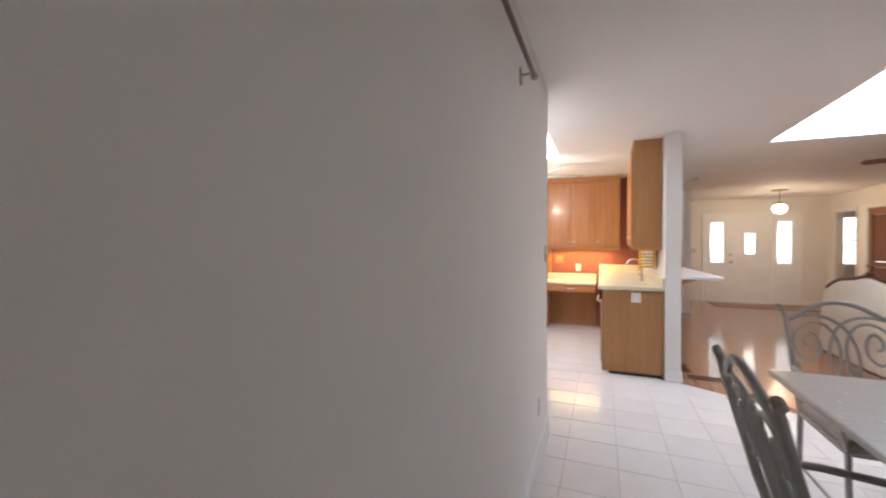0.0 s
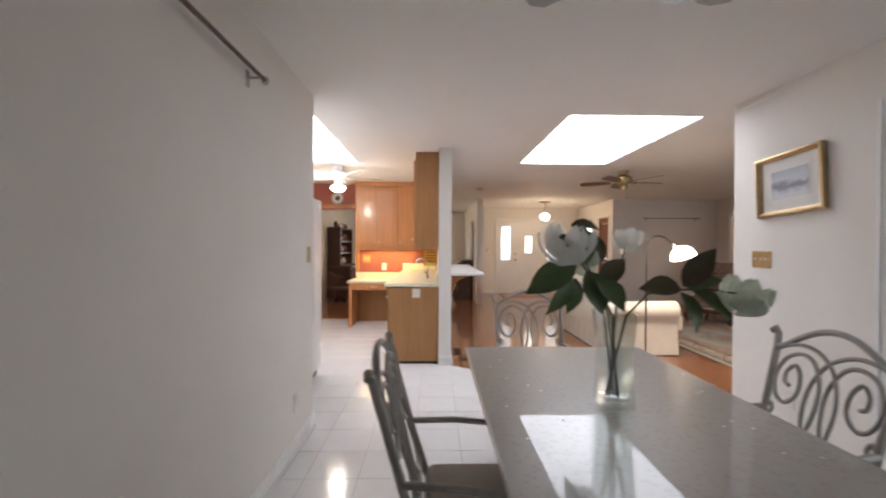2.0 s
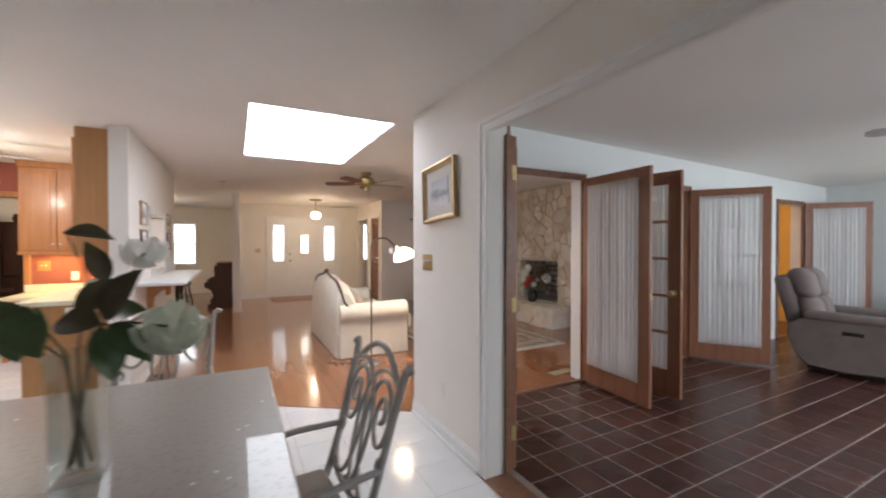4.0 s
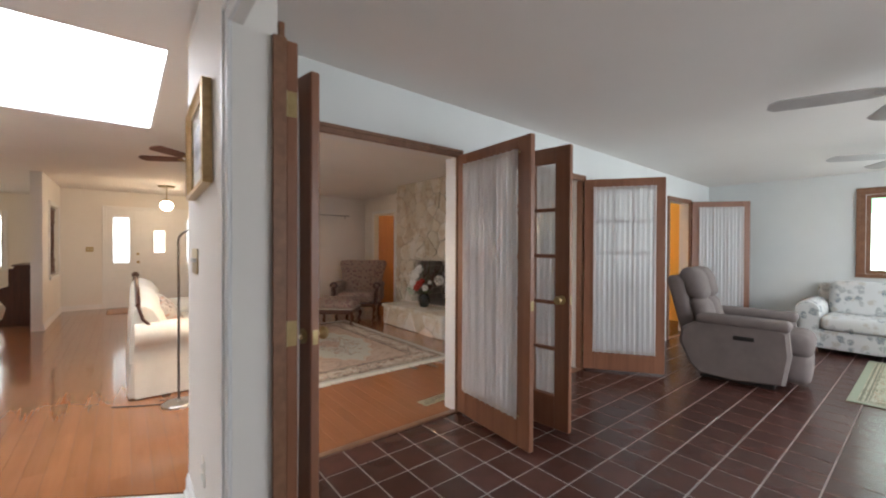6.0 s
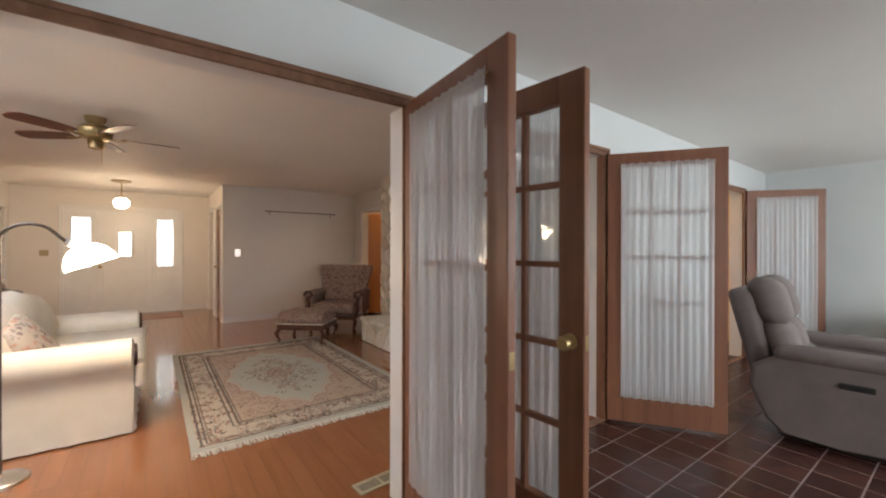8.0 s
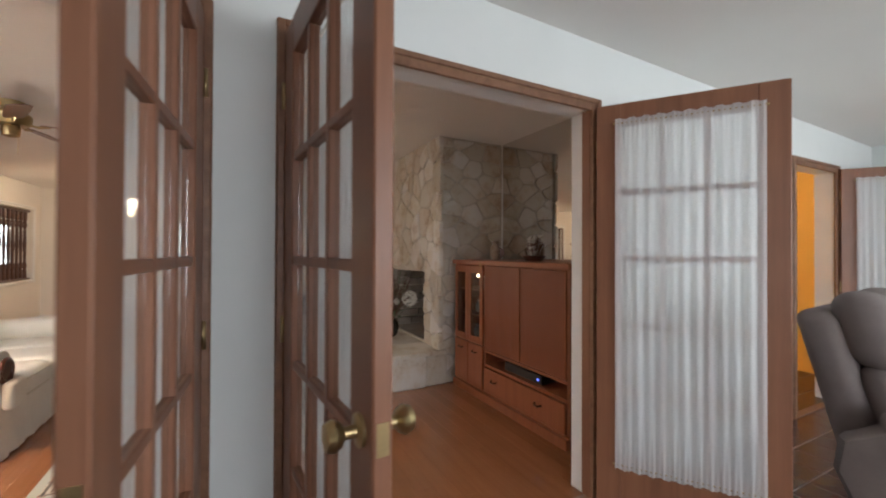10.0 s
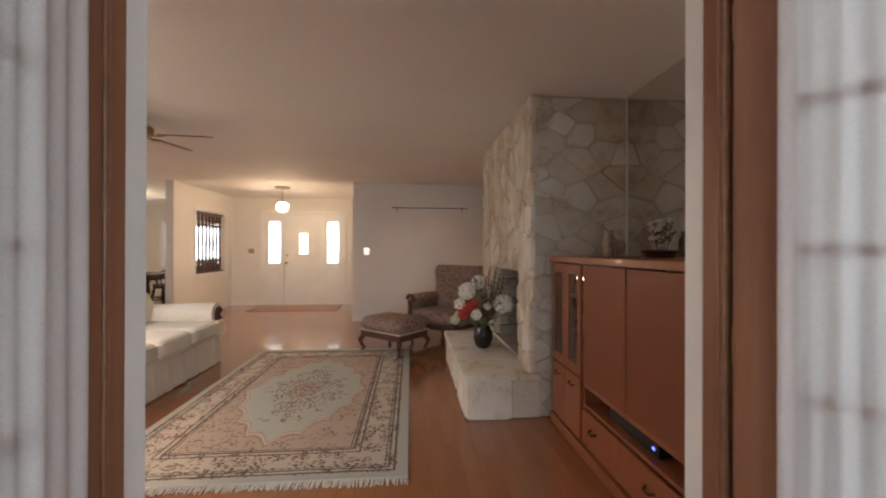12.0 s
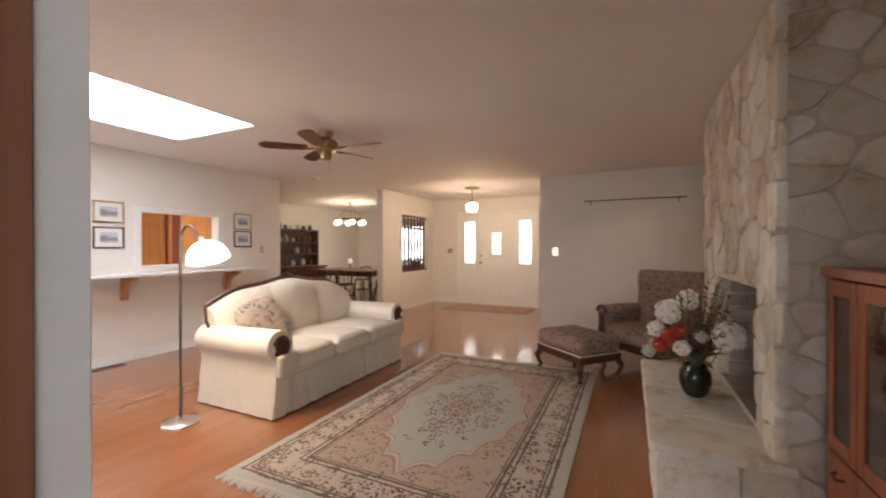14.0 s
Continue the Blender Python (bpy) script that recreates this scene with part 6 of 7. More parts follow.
stone_face(fp, WEST, 1.96, H - 0.01, 124, 4, 0.040, ((0.38, 1.38, 0.34, 1.08), (-0.1, 2.1, -0.2, 0.33)), 1.15)
SOUTH = Matrix(((1, 0, 0, 1.84), (0, 0, -1, 1.993), (0, 1, 0, 0.0), (0, 0, 0, 1)))
stone_face(fp, SOUTH, 0.78, H - 0.01, 58, 17, 0.024, (), 0.72, 0.007)
he = part("hearth", box(1.40, 1.96, 0.0, 1.868, 3.50, 0.30, bevel=0.006, seg=1), MORTAR, fp)
HW_ = Matrix(((0, 0, -1, 1.402), (1, 0, 0, 1.95), (0, 1, 0, 0.0), (0, 0, 0, 1)))
stone_face(he, HW_, 1.56, 0.30, 9, 21, 0.03, (), 0.8)
HS_ = Matrix(((1, 0, 0, 1.375), (0, 0, -1, 1.962), (0, 1, 0, 0.0), (0, 0, 0, 1)))
stone_face(he, HS_, 0.35, 0.30, 1, 23, 0.03, (), 1.0, 0.004)
stone_face(he, HS_ @ pose(0.352, 0, 0), 0.226, 0.30, 1, 25, 0.018, (), 1.0, 0.004)
HT_ = Matrix(((1, 0, 0, 1.345), (0, 1, 0, 1.905), (0, 0, 1, 0.30), (0, 0, 0, 1)))
stone_face(he, HT_, 0.60, 1.63, 3, 31, 0.05, (), 0.5, 0.005)
setting("trim_soffit", box(1.9, 3.862, 0.0, 2.4, 3.9, H - 0.003), WALL, "off-white wall edge beside the fireplace", "wall")

fv = thing("flower_vase", pose(1.64, 2.70, 0.35), "black glass vase of white and red silk flowers on the hearth", "vase")
part("vase", lathe(bmesh.new(), [(0.05, 0.0), (0.075, 0.03), (0.092, 0.09), (0.088, 0.15), (0.066, 0.185), (0.062, 0.2), (0.054, 0.195), (0.06, 0.15), (0.0, 0.12)], 24), plain("black_glass", (0.012, 0.012, 0.010), (0.03, 0.028, 0.022), 5, 0.08, 80, 0.0), fv)


def ball_flower(parent, c, r, material, seed):
    rg = random.Random(seed)
    bm = bmesh.new()
    for k in range(34):
        z = 1 - 2 * (k + 0.5) / 34
        a = 2.39996 * k
        d = Vector((math.sqrt(1 - z * z) * math.cos(a), math.sqrt(1 - z * z) * math.sin(a), z))
        t = d.orthogonal().normalized()
        t.rotate(Matrix.Rotation(rg.uniform(0, 6.28), 3, d))
        p = Vector(c) + d * r * rg.uniform(0.75, 0.95)
        leaf_bm(bm, p - t * r * 0.42, p + t * r * 0.42 + d * r * 0.15, r * 0.3, d)
    part("flower", bm, material, parent)


rng = random.Random(14)
for i, (c, r, mat_) in enumerate((((-0.13, 0.06, 0.43), 0.075, PETAL), ((-0.03, 0.08, 0.50), 0.062, PETAL), ((-0.20, 0.0, 0.34), 0.05, PETAL), ((0.13, -0.18, 0.36), 0.075, PETAL), ((-0.08, -0.12, 0.27), 0.045, PETAL), ((0.02, -0.09, 0.33), 0.035, PETAL),
                                 ((-0.13, -0.04, 0.31), 0.052, REDPETAL), ((-0.18, -0.06, 0.27), 0.045, REDPETAL), ((-0.07, -0.04, 0.35), 0.04, REDPETAL), ((-0.24, -0.02, 0.22), 0.04, PALELEAF), ((-0.2, 0.1, 0.24), 0.035, PALELEAF))):
    c = (c[0] * 1.1, c[1] * 1.15, c[2] * 1.2)
    part("stem", tube(bmesh.new(), [(c[0] * 0.1, c[1] * 0.1, 0.13), (c[0] * 0.5, c[1] * 0.5, 0.24), c], 0.003, 5), STEM, fv)
    ball_flower(fv, c, r, mat_, i)
for i in range(38):
    a, L = rng.uniform(-2.6, 1.6), rng.uniform(0.12, 0.32)
    top_ = Vector((math.cos(a) * L * 0.7, math.sin(a) * L, rng.uniform(0.46, 0.74)))
    pts = [Vector((0, 0, 0.14)), Vector((top_.x * 0.4, top_.y * 0.4, 0.3)), top_]
    bm = tube(bmesh.new(), pts, 0.0025, 5)
    for k in range(14):
        p = pts[1].lerp(top_, k / 13)
        b_ = rng.uniform(0, 6.28)
        leaf_bm(bm, p, p + Vector((math.cos(b_) * 0.035, math.sin(b_) * 0.035, rng.uniform(-0.01, 0.025))), 0.008, (0, 0, 1))
    part("twig", bm, DRYTWIG if i % 3 else LEAF, fv)
for i in range(16):
    a, L = rng.uniform(0, 6.28), rng.uniform(0.10, 0.2)
    p = Vector((math.cos(a) * 0.05, math.sin(a) * 0.05, rng.uniform(0.19, 0.26)))
    bm = bmesh.new()
    leaf_bm(bm, p, p + Vector((math.cos(a) * L, math.sin(a) * L, rng.uniform(-0.03, 0.12))), 0.022, (0, 0, 1))
    part("leaf", bm, LEAF, fv)

# mirror on the wall beside the fireplace
mr = thing("wall_mirror", pose(2.62, 0.16, 1.12), "frameless smoked wall mirror behind the cabinet", "mirror")
part("mirror", box(-0.010, 0.0, 0.0, -0.003, 1.782, 1.305), MIRROR, mr)
part("edge_strip", box(-0.016, 1.782, 0.0, -0.002, 1.794, 0.98), TRIM, mr)

# entertainment cabinet, local front is -y, x runs from the stone wall out
tv = thing("tv_cabinet", pose(2.03, 1.915, 0, 0, 0, -90), "cherry wood entertainment cabinet with glass and tambour doors", "cabinet")
LEN = 1.50
part("plinth", box(0.0, -0.03, 0.0, LEN, 0.54, 0.07, bevel=0.006, seg=2), TVWOOD, tv)
for nm, a in (("side_panel", (0.0, 0.0, 0.07, 0.02, 0.54, 1.175)), ("side_panel", (LEN - 0.02, 0.0, 0.07, LEN, 0.54, 1.175)), ("divider", (0.50, 0.0, 0.09, 0.52, 0.52, 1.175)), ("back_panel", (0.02, 0.52, 0.07, LEN - 0.02, 0.54, 1.175)), ("bottom_panel", (0.02, 0.0, 0.07, LEN - 0.02, 0.52, 0.09)),
              ("shelf", (0.52, 0.0, 0.30, LEN - 0.02, 0.52, 0.32)), ("shelf", (0.52, 0.0, 0.42, LEN - 0.02, 0.52, 0.44)), ("shelf", (0.02, 0.0, 0.44, 0.50, 0.52, 0.46)), ("shelf", (0.02, 0.05, 0.70, 0.50, 0.52, 0.712)), ("shelf", (0.02, 0.05, 0.93, 0.50, 0.52, 0.942))):
    part(nm, box(*a), TVWOOD, tv)
out = [(-0.02, 0.545), (-0.02, -0.03), (0.3, -0.045), (0.75, -0.055), (1.2, -0.045), (LEN + 0.02, -0.03), (LEN + 0.02, 0.545)]
part("top", slab(bmesh.new(), out, 1.176, 1.215, 0.006), TVWOOD, tv)
for x0 in (0.022, 0.263):
    bm = bmesh.new()
    x1 = x0 + 0.235
    for a in ((x0, 0.475, x0 + 0.045, 1.165), (x1 - 0.045, 0.475, x1, 1.165), (x0 + 0.045, 0.475, x1 - 0.045, 0.535), (x0 + 0.045, 1.10, x1 - 0.045, 1.165)):
        bx(bm, a[0], -0.022, a[1], a[2], -0.002, a[3], 0.004, 1)
    g = part("glass_door", bm, TVWOOD, tv)
    part("pane", box(x0 + 0.045, -0.014, 0.535, x1 - 0.045, -0.010, 1.10), GLASS, g)
    d = part("door", box(x0, -0.022, 0.085, x1, -0.002, 0.462, bevel=0.004, seg=1), TVWOOD, tv)
    part("handle", tube(bmesh.new(), [(x0 + 0.08, -0.02, 0.40), (x0 + 0.095, -0.042, 0.392), (x0 + 0.14, -0.042, 0.392), (x0 + 0.155, -0.02, 0.40)], 0.006, 7), DARKWOOD, d)
for x0, x1 in ((0.525, 0.995), (1.01, LEN - 0.025)):
    td = part("tambour_door", box(x0, -0.012, 0.45, x1, 0.0, 1.165), TVWOOD, tv)
    n = int((x1 - x0 - 0.006) / 0.0145)
    sl = lathe(bmesh.new(), [(0.0068, 0.455), (0.0068, 1.16)], 8)
    f0 = part("slat", sl, TVWOOD, td, m=pose(x0 + 0.009, -0.0095, 0))
    for i in range(1, n):
        share("slat", f0.data, td, pose(x0 + 0.009 + i * 0.0145, -0.0095, 0))
d = part("drawer", box(0.525, -0.022, 0.095, LEN - 0.025, -0.002, 0.295, bevel=0.004, seg=1), TVWOOD, tv)
for x in (0.68, 1.22):
    part("handle", tube(bmesh.new(), [(x - 0.035, -0.02, 0.215), (x - 0.02, -0.044, 0.205), (x + 0.02, -0.044, 0.205), (x + 0.035, -0.02, 0.215)], 0.006, 7), DARKWOOD, d)
vc = thing("media_player", pose(2.2, 0.95, 0.32), "black media player with a blue light in the open shelf", "player")
part("case", box(-0.13, -0.22, 0.004, 0.2, 0.22, 0.07, bevel=0.004, seg=1), BLACK, vc)
part("led", box(-0.133, -0.19, 0.03, -0.129, -0.175, 0.04), LED, vc)
bx_ = thing("spot_lamp", pose(2.07, 1.545, 1.062), "small lit lamp inside the glass cabinet", "lamp")
part("lens", box(-0.012, -0.034, 0.0, 0.02, 0.034, 0.022, bevel=0.003, seg=1), BULBGLOW, bx_)
part("bracket", box(-0.004, -0.01, 0.022, 0.008, 0.01, 0.113), BRASS, bx_)
for i, (x, y, z) in enumerate(((2.2, 1.78, 0.472), (2.25, 1.62, 0.472), (2.2, 1.75, 0.713), (2.25, 1.6, 0.713), (2.22, 1.7, 0.943))):
    g = thing("ornament", pose(x, y, z), "small china ornament behind the glass doors", "ornament", "ornaments in the cabinet")
    part("ornament", lathe(bmesh.new(), [(0.025, 0), (0.04, 0.03), (0.035, 0.08), (0.015, 0.1), (0.022, 0.12), (0, 0.125)], 14), CHINA, g)

gj = thing("ginger_jar", pose(2.33, 1.68, 1.215), "small rust and cream china jar on the cabinet", "jar")
part("jar", lathe(bmesh.new(), [(0.034, 0), (0.042, 0.015), (0.045, 0.05), (0.046, 0.11), (0.036, 0.135), (0.026, 0.15), (0.034, 0.165), (0.034, 0.178), (0.0, 0.18)], 20), plain("rust_and_cream_china", (0.44, 0.36, 0.26), (0.20, 0.09, 0.06), 26, 0.35, 70, 0.02), gj)
pd = thing("display_plate", pose(2.44, 1.77, 1.215), "round brown wooden plate leaning at the wall", "plate")
part("plate", lathe(bmesh.new(), [(0.0, 0.0), (0.045, 0.003), (0.058, 0.010), (0.055, 0.012), (0.04, 0.007), (0, 0.006)], 26, m=pose(0, 0, 0.06, 0, -80, 40)), BLADEWOOD, pd)
oc = thing("dried_flowers", pose(2.33, 1.12, 1.215), "low basket of pale dried flowers on the cabinet", "flowers")
part("basket", lathe(bmesh.new(), [(0.07, 0), (0.1, 0.04), (0.09, 0.045), (0.0, 0.03)], 18), DARKWOOD, oc)
rng = random.Random(6)
for i in range(26):
    a, r_ = rng.uniform(0, 6.28), rng.uniform(0.0, 0.1)
    c = (math.cos(a) * r_, math.sin(a) * r_, rng.uniform(0.06, 0.2))
    bm = tube(bmesh.new(), [(c[0] * 0.4, c[1] * 0.4, 0.02), c], 0.002, 4)
    for k in range(7):
        b_ = rng.uniform(0, 6.28)
        leaf_bm(bm, c, Vector(c) + Vector((math.cos(b_) * 0.03, math.sin(b_) * 0.03, rng.uniform(-0.01, 0.03))), 0.009, (0, 0, 1))
    part("sprig", bm, PETAL if i % 2 else DRYTWIG, oc)


# ---- armchair and ottoman, local front is -y ----


def cabriole(x, y, h, sx, sy):
    pts = [(x, y, h), (x + sx * 0.03, y + sy * 0.03, h * 0.72), (x + sx * 0.02, y + sy * 0.02, h * 0.45), (x - sx * 0.002, y - sy * 0.002, h * 0.2), (x + sx * 0.008, y + sy * 0.008, h * 0.06), (x + sx * 0.022, y + sy * 0.022, 0.012)]
    return tube(bmesh.new(), pts, 0.026, 9, [1.2, 1.15, 0.8, 0.6, 0.65, 1.0])


ac = thing("armchair", pose(1.48, 4.62, 0, 0, 0, -40) @ Matrix.Diagonal((1.12, 1.10, 0.985, 1)), "rose tapestry wing armchair with carved dark wood arms", "armchair")
part("seat", box(-0.30, -0.34, 0.26, 0.30, 0.26, 0.45, bevel=0.06, seg=4), TAPESTRY, ac)
part("seat_frame", box(-0.33, -0.34, 0.19, 0.33, 0.33, 0.26, bevel=0.015, seg=2), DARKWOOD, ac)
loops = []
for k in range(13):
    v = k / 12
    z = 0.36 + 0.68 * v
    w = 0.33 + 0.11 * v ** 1.6 - (0.05 if k == 12 else 0.0)
    yb_ = 0.20 + 0.20 * v + (0.03 * math.sin(v * 3))
    th = 0.13 - 0.04 * v
    lp = []
    for a in np.linspace(0, 2 * math.pi, 36, endpoint=False):
        c, s_ = math.cos(a), math.sin(a)
        xx = w * (abs(c) ** 0.45) * (1 if c > 0 else -1)
        yy = (th / 2) * (abs(s_) ** 0.6) * (1 if s_ > 0 else -1)
        tuft = 0.012 * math.sin(xx * 34) * math.sin(z * 30) if s_ < 0 else 0
        lp.append((xx, yb_ + yy + tuft - 0.06 * (abs(xx) / w) ** 3 * (1 if v > 0.3 else 0), z))
    loops.append(lp)
part("backrest", rings(bmesh.new(), loops), TAPESTRY, ac, "buttoned tapestry back")
for s in (-1, 1):
    loops = []
    for k in range(10):
        y = 0.22 - 0.50 * k / 9
        cx, cz, r = s * (0.345 + 0.02 * k / 9), 0.575 + 0.012 * math.sin(k / 9 * 3), 0.062
        lp = [(cx + r * math.cos(a) * 1.05, y, cz + r * math.sin(a)) for a in np.linspace(-0.7, math.pi + 0.7, 13)]
        lp += [(cx - 0.05, y, 0.28), (cx + 0.05, y, 0.28)]
        loops.append(lp)
    part("armrest", rings(bmesh.new(), loops), TAPESTRY, ac)
    bm = tube(bmesh.new(), [(s * (0.36 + 0.05 * math.cos(a)), -0.295, 0.585 + 0.05 * math.sin(a)) for a in np.linspace(-0.3, 5.2, 16)], 0.018, 7)
    tube(bm, [(s * 0.37, -0.295, 0.55), (s * 0.345, -0.30, 0.45), (s * 0.36, -0.31, 0.34), (s * 0.32, -0.31, 0.22)], 0.026, 8)
    part("arm_post", bm, DARKWOOD, ac, "carved scroll arm post")
    part("front_leg", cabriole(s * 0.30, -0.31, 0.21, s, -1), DARKWOOD, ac)
    part("back_leg", cabriole(s * 0.27, 0.30, 0.21, s, 1), DARKWOOD, ac)

ot = thing("ottoman", pose(0.765, 4.025, 0, 0, 0, -42) @ Matrix.Scale(1.08, 4), "rose tapestry ottoman on carved dark wood legs", "ottoman")
part("frame", box(-0.31, -0.24, 0.17, 0.31, 0.24, 0.245, bevel=0.014, seg=2), DARKWOOD, ot)
bm = box(-0.315, -0.245, 0.24, 0.315, 0.245, 0.40, bevel=0.065, seg=5)
part("cushion", bm, TAPESTRY, ot)
part("gimp", tube(bmesh.new(), [(-0.312, -0.243, 0.25), (0.312, -0.243, 0.25), (0.312, 0.243, 0.25), (-0.312, 0.243, 0.25), (-0.312, -0.243, 0.25)], 0.008, 6), PIPING, ot)
for sx_ in (-1, 1):
    for sy_ in (-1, 1):
        part("leg", cabriole(sx_ * 0.28, sy_ * 0.21, 0.18, sx_, sy_), DARKWOOD, ot)

# ---- sunroom ----
rc = thing("recliner", pose(2.89, -1.07, 0, 0, 0, 6), "grey-taupe upholstered recliner with padded arms", "armchair")


def puff(x0, y0_, z0_, x1, y1, z1, b_, lean=0.0):
    bm = box(x0, y0_, z0_, x1, y1, z1, bevel=b_, seg=5)
    if lean:
        for v in bm.verts:
            v.co.y += (v.co.z - z0_) * lean
    return bm


for s in (-1, 1):
    prof = [(-0.46, 0.08), (-0.50, 0.35), (-0.48, 0.56), (-0.40, 0.61), (0.0, 0.615), (0.20, 0.60), (0.36, 0.50), (0.38, 0.36), (0.28, 0.14), (0.20, 0.06), (-0.1, 0.045)]
    bm = bmesh.new()
    x_in, x_out = s * 0.27, s * 0.46
    e = 0.03
    loops = []
    for x, k in ((x_in, 0.93), (x_in + s * e, 1.0), (x_out - s * e, 1.0), (x_out, 0.94)):
        loops.append([(x, -0.06 + (y + 0.06) * k, 0.33 + (z - 0.33) * k) for y, z in prof])
    rings(bm, loops)
    sdp = part("side", bm, RECLINER, rc)
    part("arm_pad", puff(min(s * 0.255, s * 0.475), -0.50, 0.56, max(s * 0.255, s * 0.475), 0.24, 0.655, 0.045), RECLINER, rc)
    if s < 0:
        part("handle", box(-0.472, -0.24, 0.445, -0.455, -0.08, 0.485, bevel=0.008, seg=2), BLACK, rc, "dark plastic recline handle")
part("seat", puff(-0.27, -0.50, 0.28, 0.27, 0.2, 0.49, 0.07), RECLINER, rc)
part("footrest", puff(-0.30, -0.63, 0.07, 0.30, -0.42, 0.36, 0.08), RECLINER, rc)
part("front_roll", puff(-0.30, -0.645, 0.31, 0.30, -0.40, 0.53, 0.09), RECLINER, rc)
part("back_shell", puff(-0.36, 0.20, 0.30, 0.36, 0.36, 1.02, 0.06, 0.26), RECLINER, rc)
for x0, x1 in ((-0.345, -0.004), (0.004, 0.345)):
    part("back_pillow", puff(x0, 0.07, 0.42, x1, 0.25, 0.80, 0.085, 0.26), RECLINER, rc)
    part("head_pillow", puff(x0, 0.145, 0.77, x1, 0.36, 1.11, 0.10, 0.26), RECLINER, rc)
part("lumbar_roll", puff(-0.30, 0.035, 0.44, 0.30, 0.18, 0.60, 0.07, 0.26), RECLINER, rc)
part("base", box(-0.33, -0.38, 0.0, 0.33, 0.22, 0.07, bevel=0.006, seg=1), BLACK, rc)

s2 = thing("sofa", pose(5.14, -2.30, 0, 0, 0, -90), "pale chintz sofa with rolled arms under the window", "sofa")
part("base", box(-0.95, -0.40, 0.06, 0.95, 0.40, 0.30, bevel=0.02, seg=2), CHINTZ, s2)
for s in (-1, 1):
    loops = []
    for k in range(9):
        y = -0.42 + 0.76 * k / 8
        cx, cz, r = s * 0.92, 0.52, 0.13 if k else 0.115
        loops.append([(cx + s * r * math.cos(a), y, cz + r * math.sin(a)) for a in np.linspace(-1.1, math.pi + 0.3, 14)] + [(s * 0.80, y, 0.08), (s * 0.98, y, 0.08)])
    part("armrest", rings(bmesh.new(), loops), CHINTZ, s2)
for k in range(2):
    x0 = -0.80 + 0.80 * k
    part("seat_cushion", puff(x0 + 0.005, -0.46, 0.30, x0 + 0.795, 0.20, 0.47, 0.06), CHINTZ, s2)
    part("back_cushion", puff(x0 + 0.005, 0.10, 0.42, x0 + 0.795, 0.34, 0.88, 0.09, 0.16), CHINTZ, s2)
part("back", puff(-0.92, 0.28, 0.10, 0.92, 0.42, 0.84, 0.05, 0.06), CHINTZ, s2)
for sx_ in (-0.85, 0.85):
    for sy_ in (-0.34, 0.34):
        part("foot", lathe(bmesh.new(), [(0.02, 0), (0.03, 0.03), (0.025, 0.07)], 10, at=(sx_, sy_, 0)), DARKWOOD, s2)
r2 = thing("area_rug", pose(3.72, -2.78, 0), "pale green patterned rug on the brown tiles", "rug")
part("carpet", box(-0.95, -0.85, 0.001, 0.95, 0.85, 0.012, bevel=0.004, seg=1), rug_mat("green_rug_pile", 0.95, 0.85, (0.30, 0.34, 0.25), (0.38, 0.36, 0.27), (0.42, 0.41, 0.31), (0.14, 0.15, 0.10), ((0.18, 0.17, 0.11), (0.36, 0.25, 0.16), (0.26, 0.30, 0.20), (0.44, 0.40, 0.30))), r2)
ps = thing("plant_stand", pose(4.42, 0.75, 0), "small dark wood side table in the ochre room", "table")
part("top", lathe(bmesh.new(), [(0.0, 0.70), (0.2, 0.70), (0.21, 0.715), (0.2, 0.73), (0, 0.73)], 22), DARKWOOD, ps)
for k in range(3):
    a = 2.1 * k
    part("leg", tube(bmesh.new(), [(math.cos(a) * 0.12, math.sin(a) * 0.12, 0.70), (math.cos(a) * 0.17, math.sin(a) * 0.17, 0.0)], 0.018, 8), DARKWOOD, ps)
rf = thing("potted_flowers", pose(4.42, 0.75, 0.73), "dark pot of red flowers on the side table", "flowers")
part("pot", lathe(bmesh.new(), [(0.06, 0), (0.09, 0.1), (0.095, 0.12), (0.08, 0.115), (0.0, 0.1)], 18), BLACK, rf)
for i in range(9):
    a = 0.7 * i
    ball_flower(rf, (math.cos(a) * 0.09, math.sin(a) * 0.09, 0.2 + 0.03 * (i % 3)), 0.04, REDPETAL, 60 + i)
for i in range(10):
    a = 0.63 * i
    bm = bmesh.new()
    leaf_bm(bm, (0, 0, 0.1), (math.cos(a) * 0.15, math.sin(a) * 0.15, 0.16), 0.025, (0, 0, 1))
    part("leaf", bm, LEAF, rf)

# ---- dining room ----
dt = thing("dining_table", pose(-5.05, 7.75, 0), "dark wood dining table on turned legs", "table")
part("tabletop", box(-0.95, -0.5, 0.72, 0.95, 0.5, 0.755, bevel=0.01, seg=2), DARKWOOD, dt)
part("apron", box(-0.85, -0.4, 0.62, 0.85, 0.4, 0.718), DARKWOOD, dt)
for sx_ in (-0.8, 0.8):
    for sy_ in (-0.36, 0.36):
        part("leg", lathe(bmesh.new(), [(0.025, 0), (0.035, 0.1), (0.025, 0.2), (0.045, 0.4), (0.03, 0.55), (0.045, 0.62)], 12, at=(sx_, sy_, 0)), DARKWOOD, dt)
tl = thing("table_lamp", pose(-5.15, 7.8, 0.755), "small lamp with a white shade on the dining table", "lamp")
part("base", lathe(bmesh.new(), [(0.05, 0), (0.05, 0.015), (0.015, 0.03), (0.03, 0.09), (0.012, 0.15), (0.01, 0.2)], 14), BRASS, tl)
part("shade", lathe(bmesh.new(), [(0.09, 0.16), (0.045, 0.27), (0.042, 0.27), (0.086, 0.16)], 20), TRIM, tl)


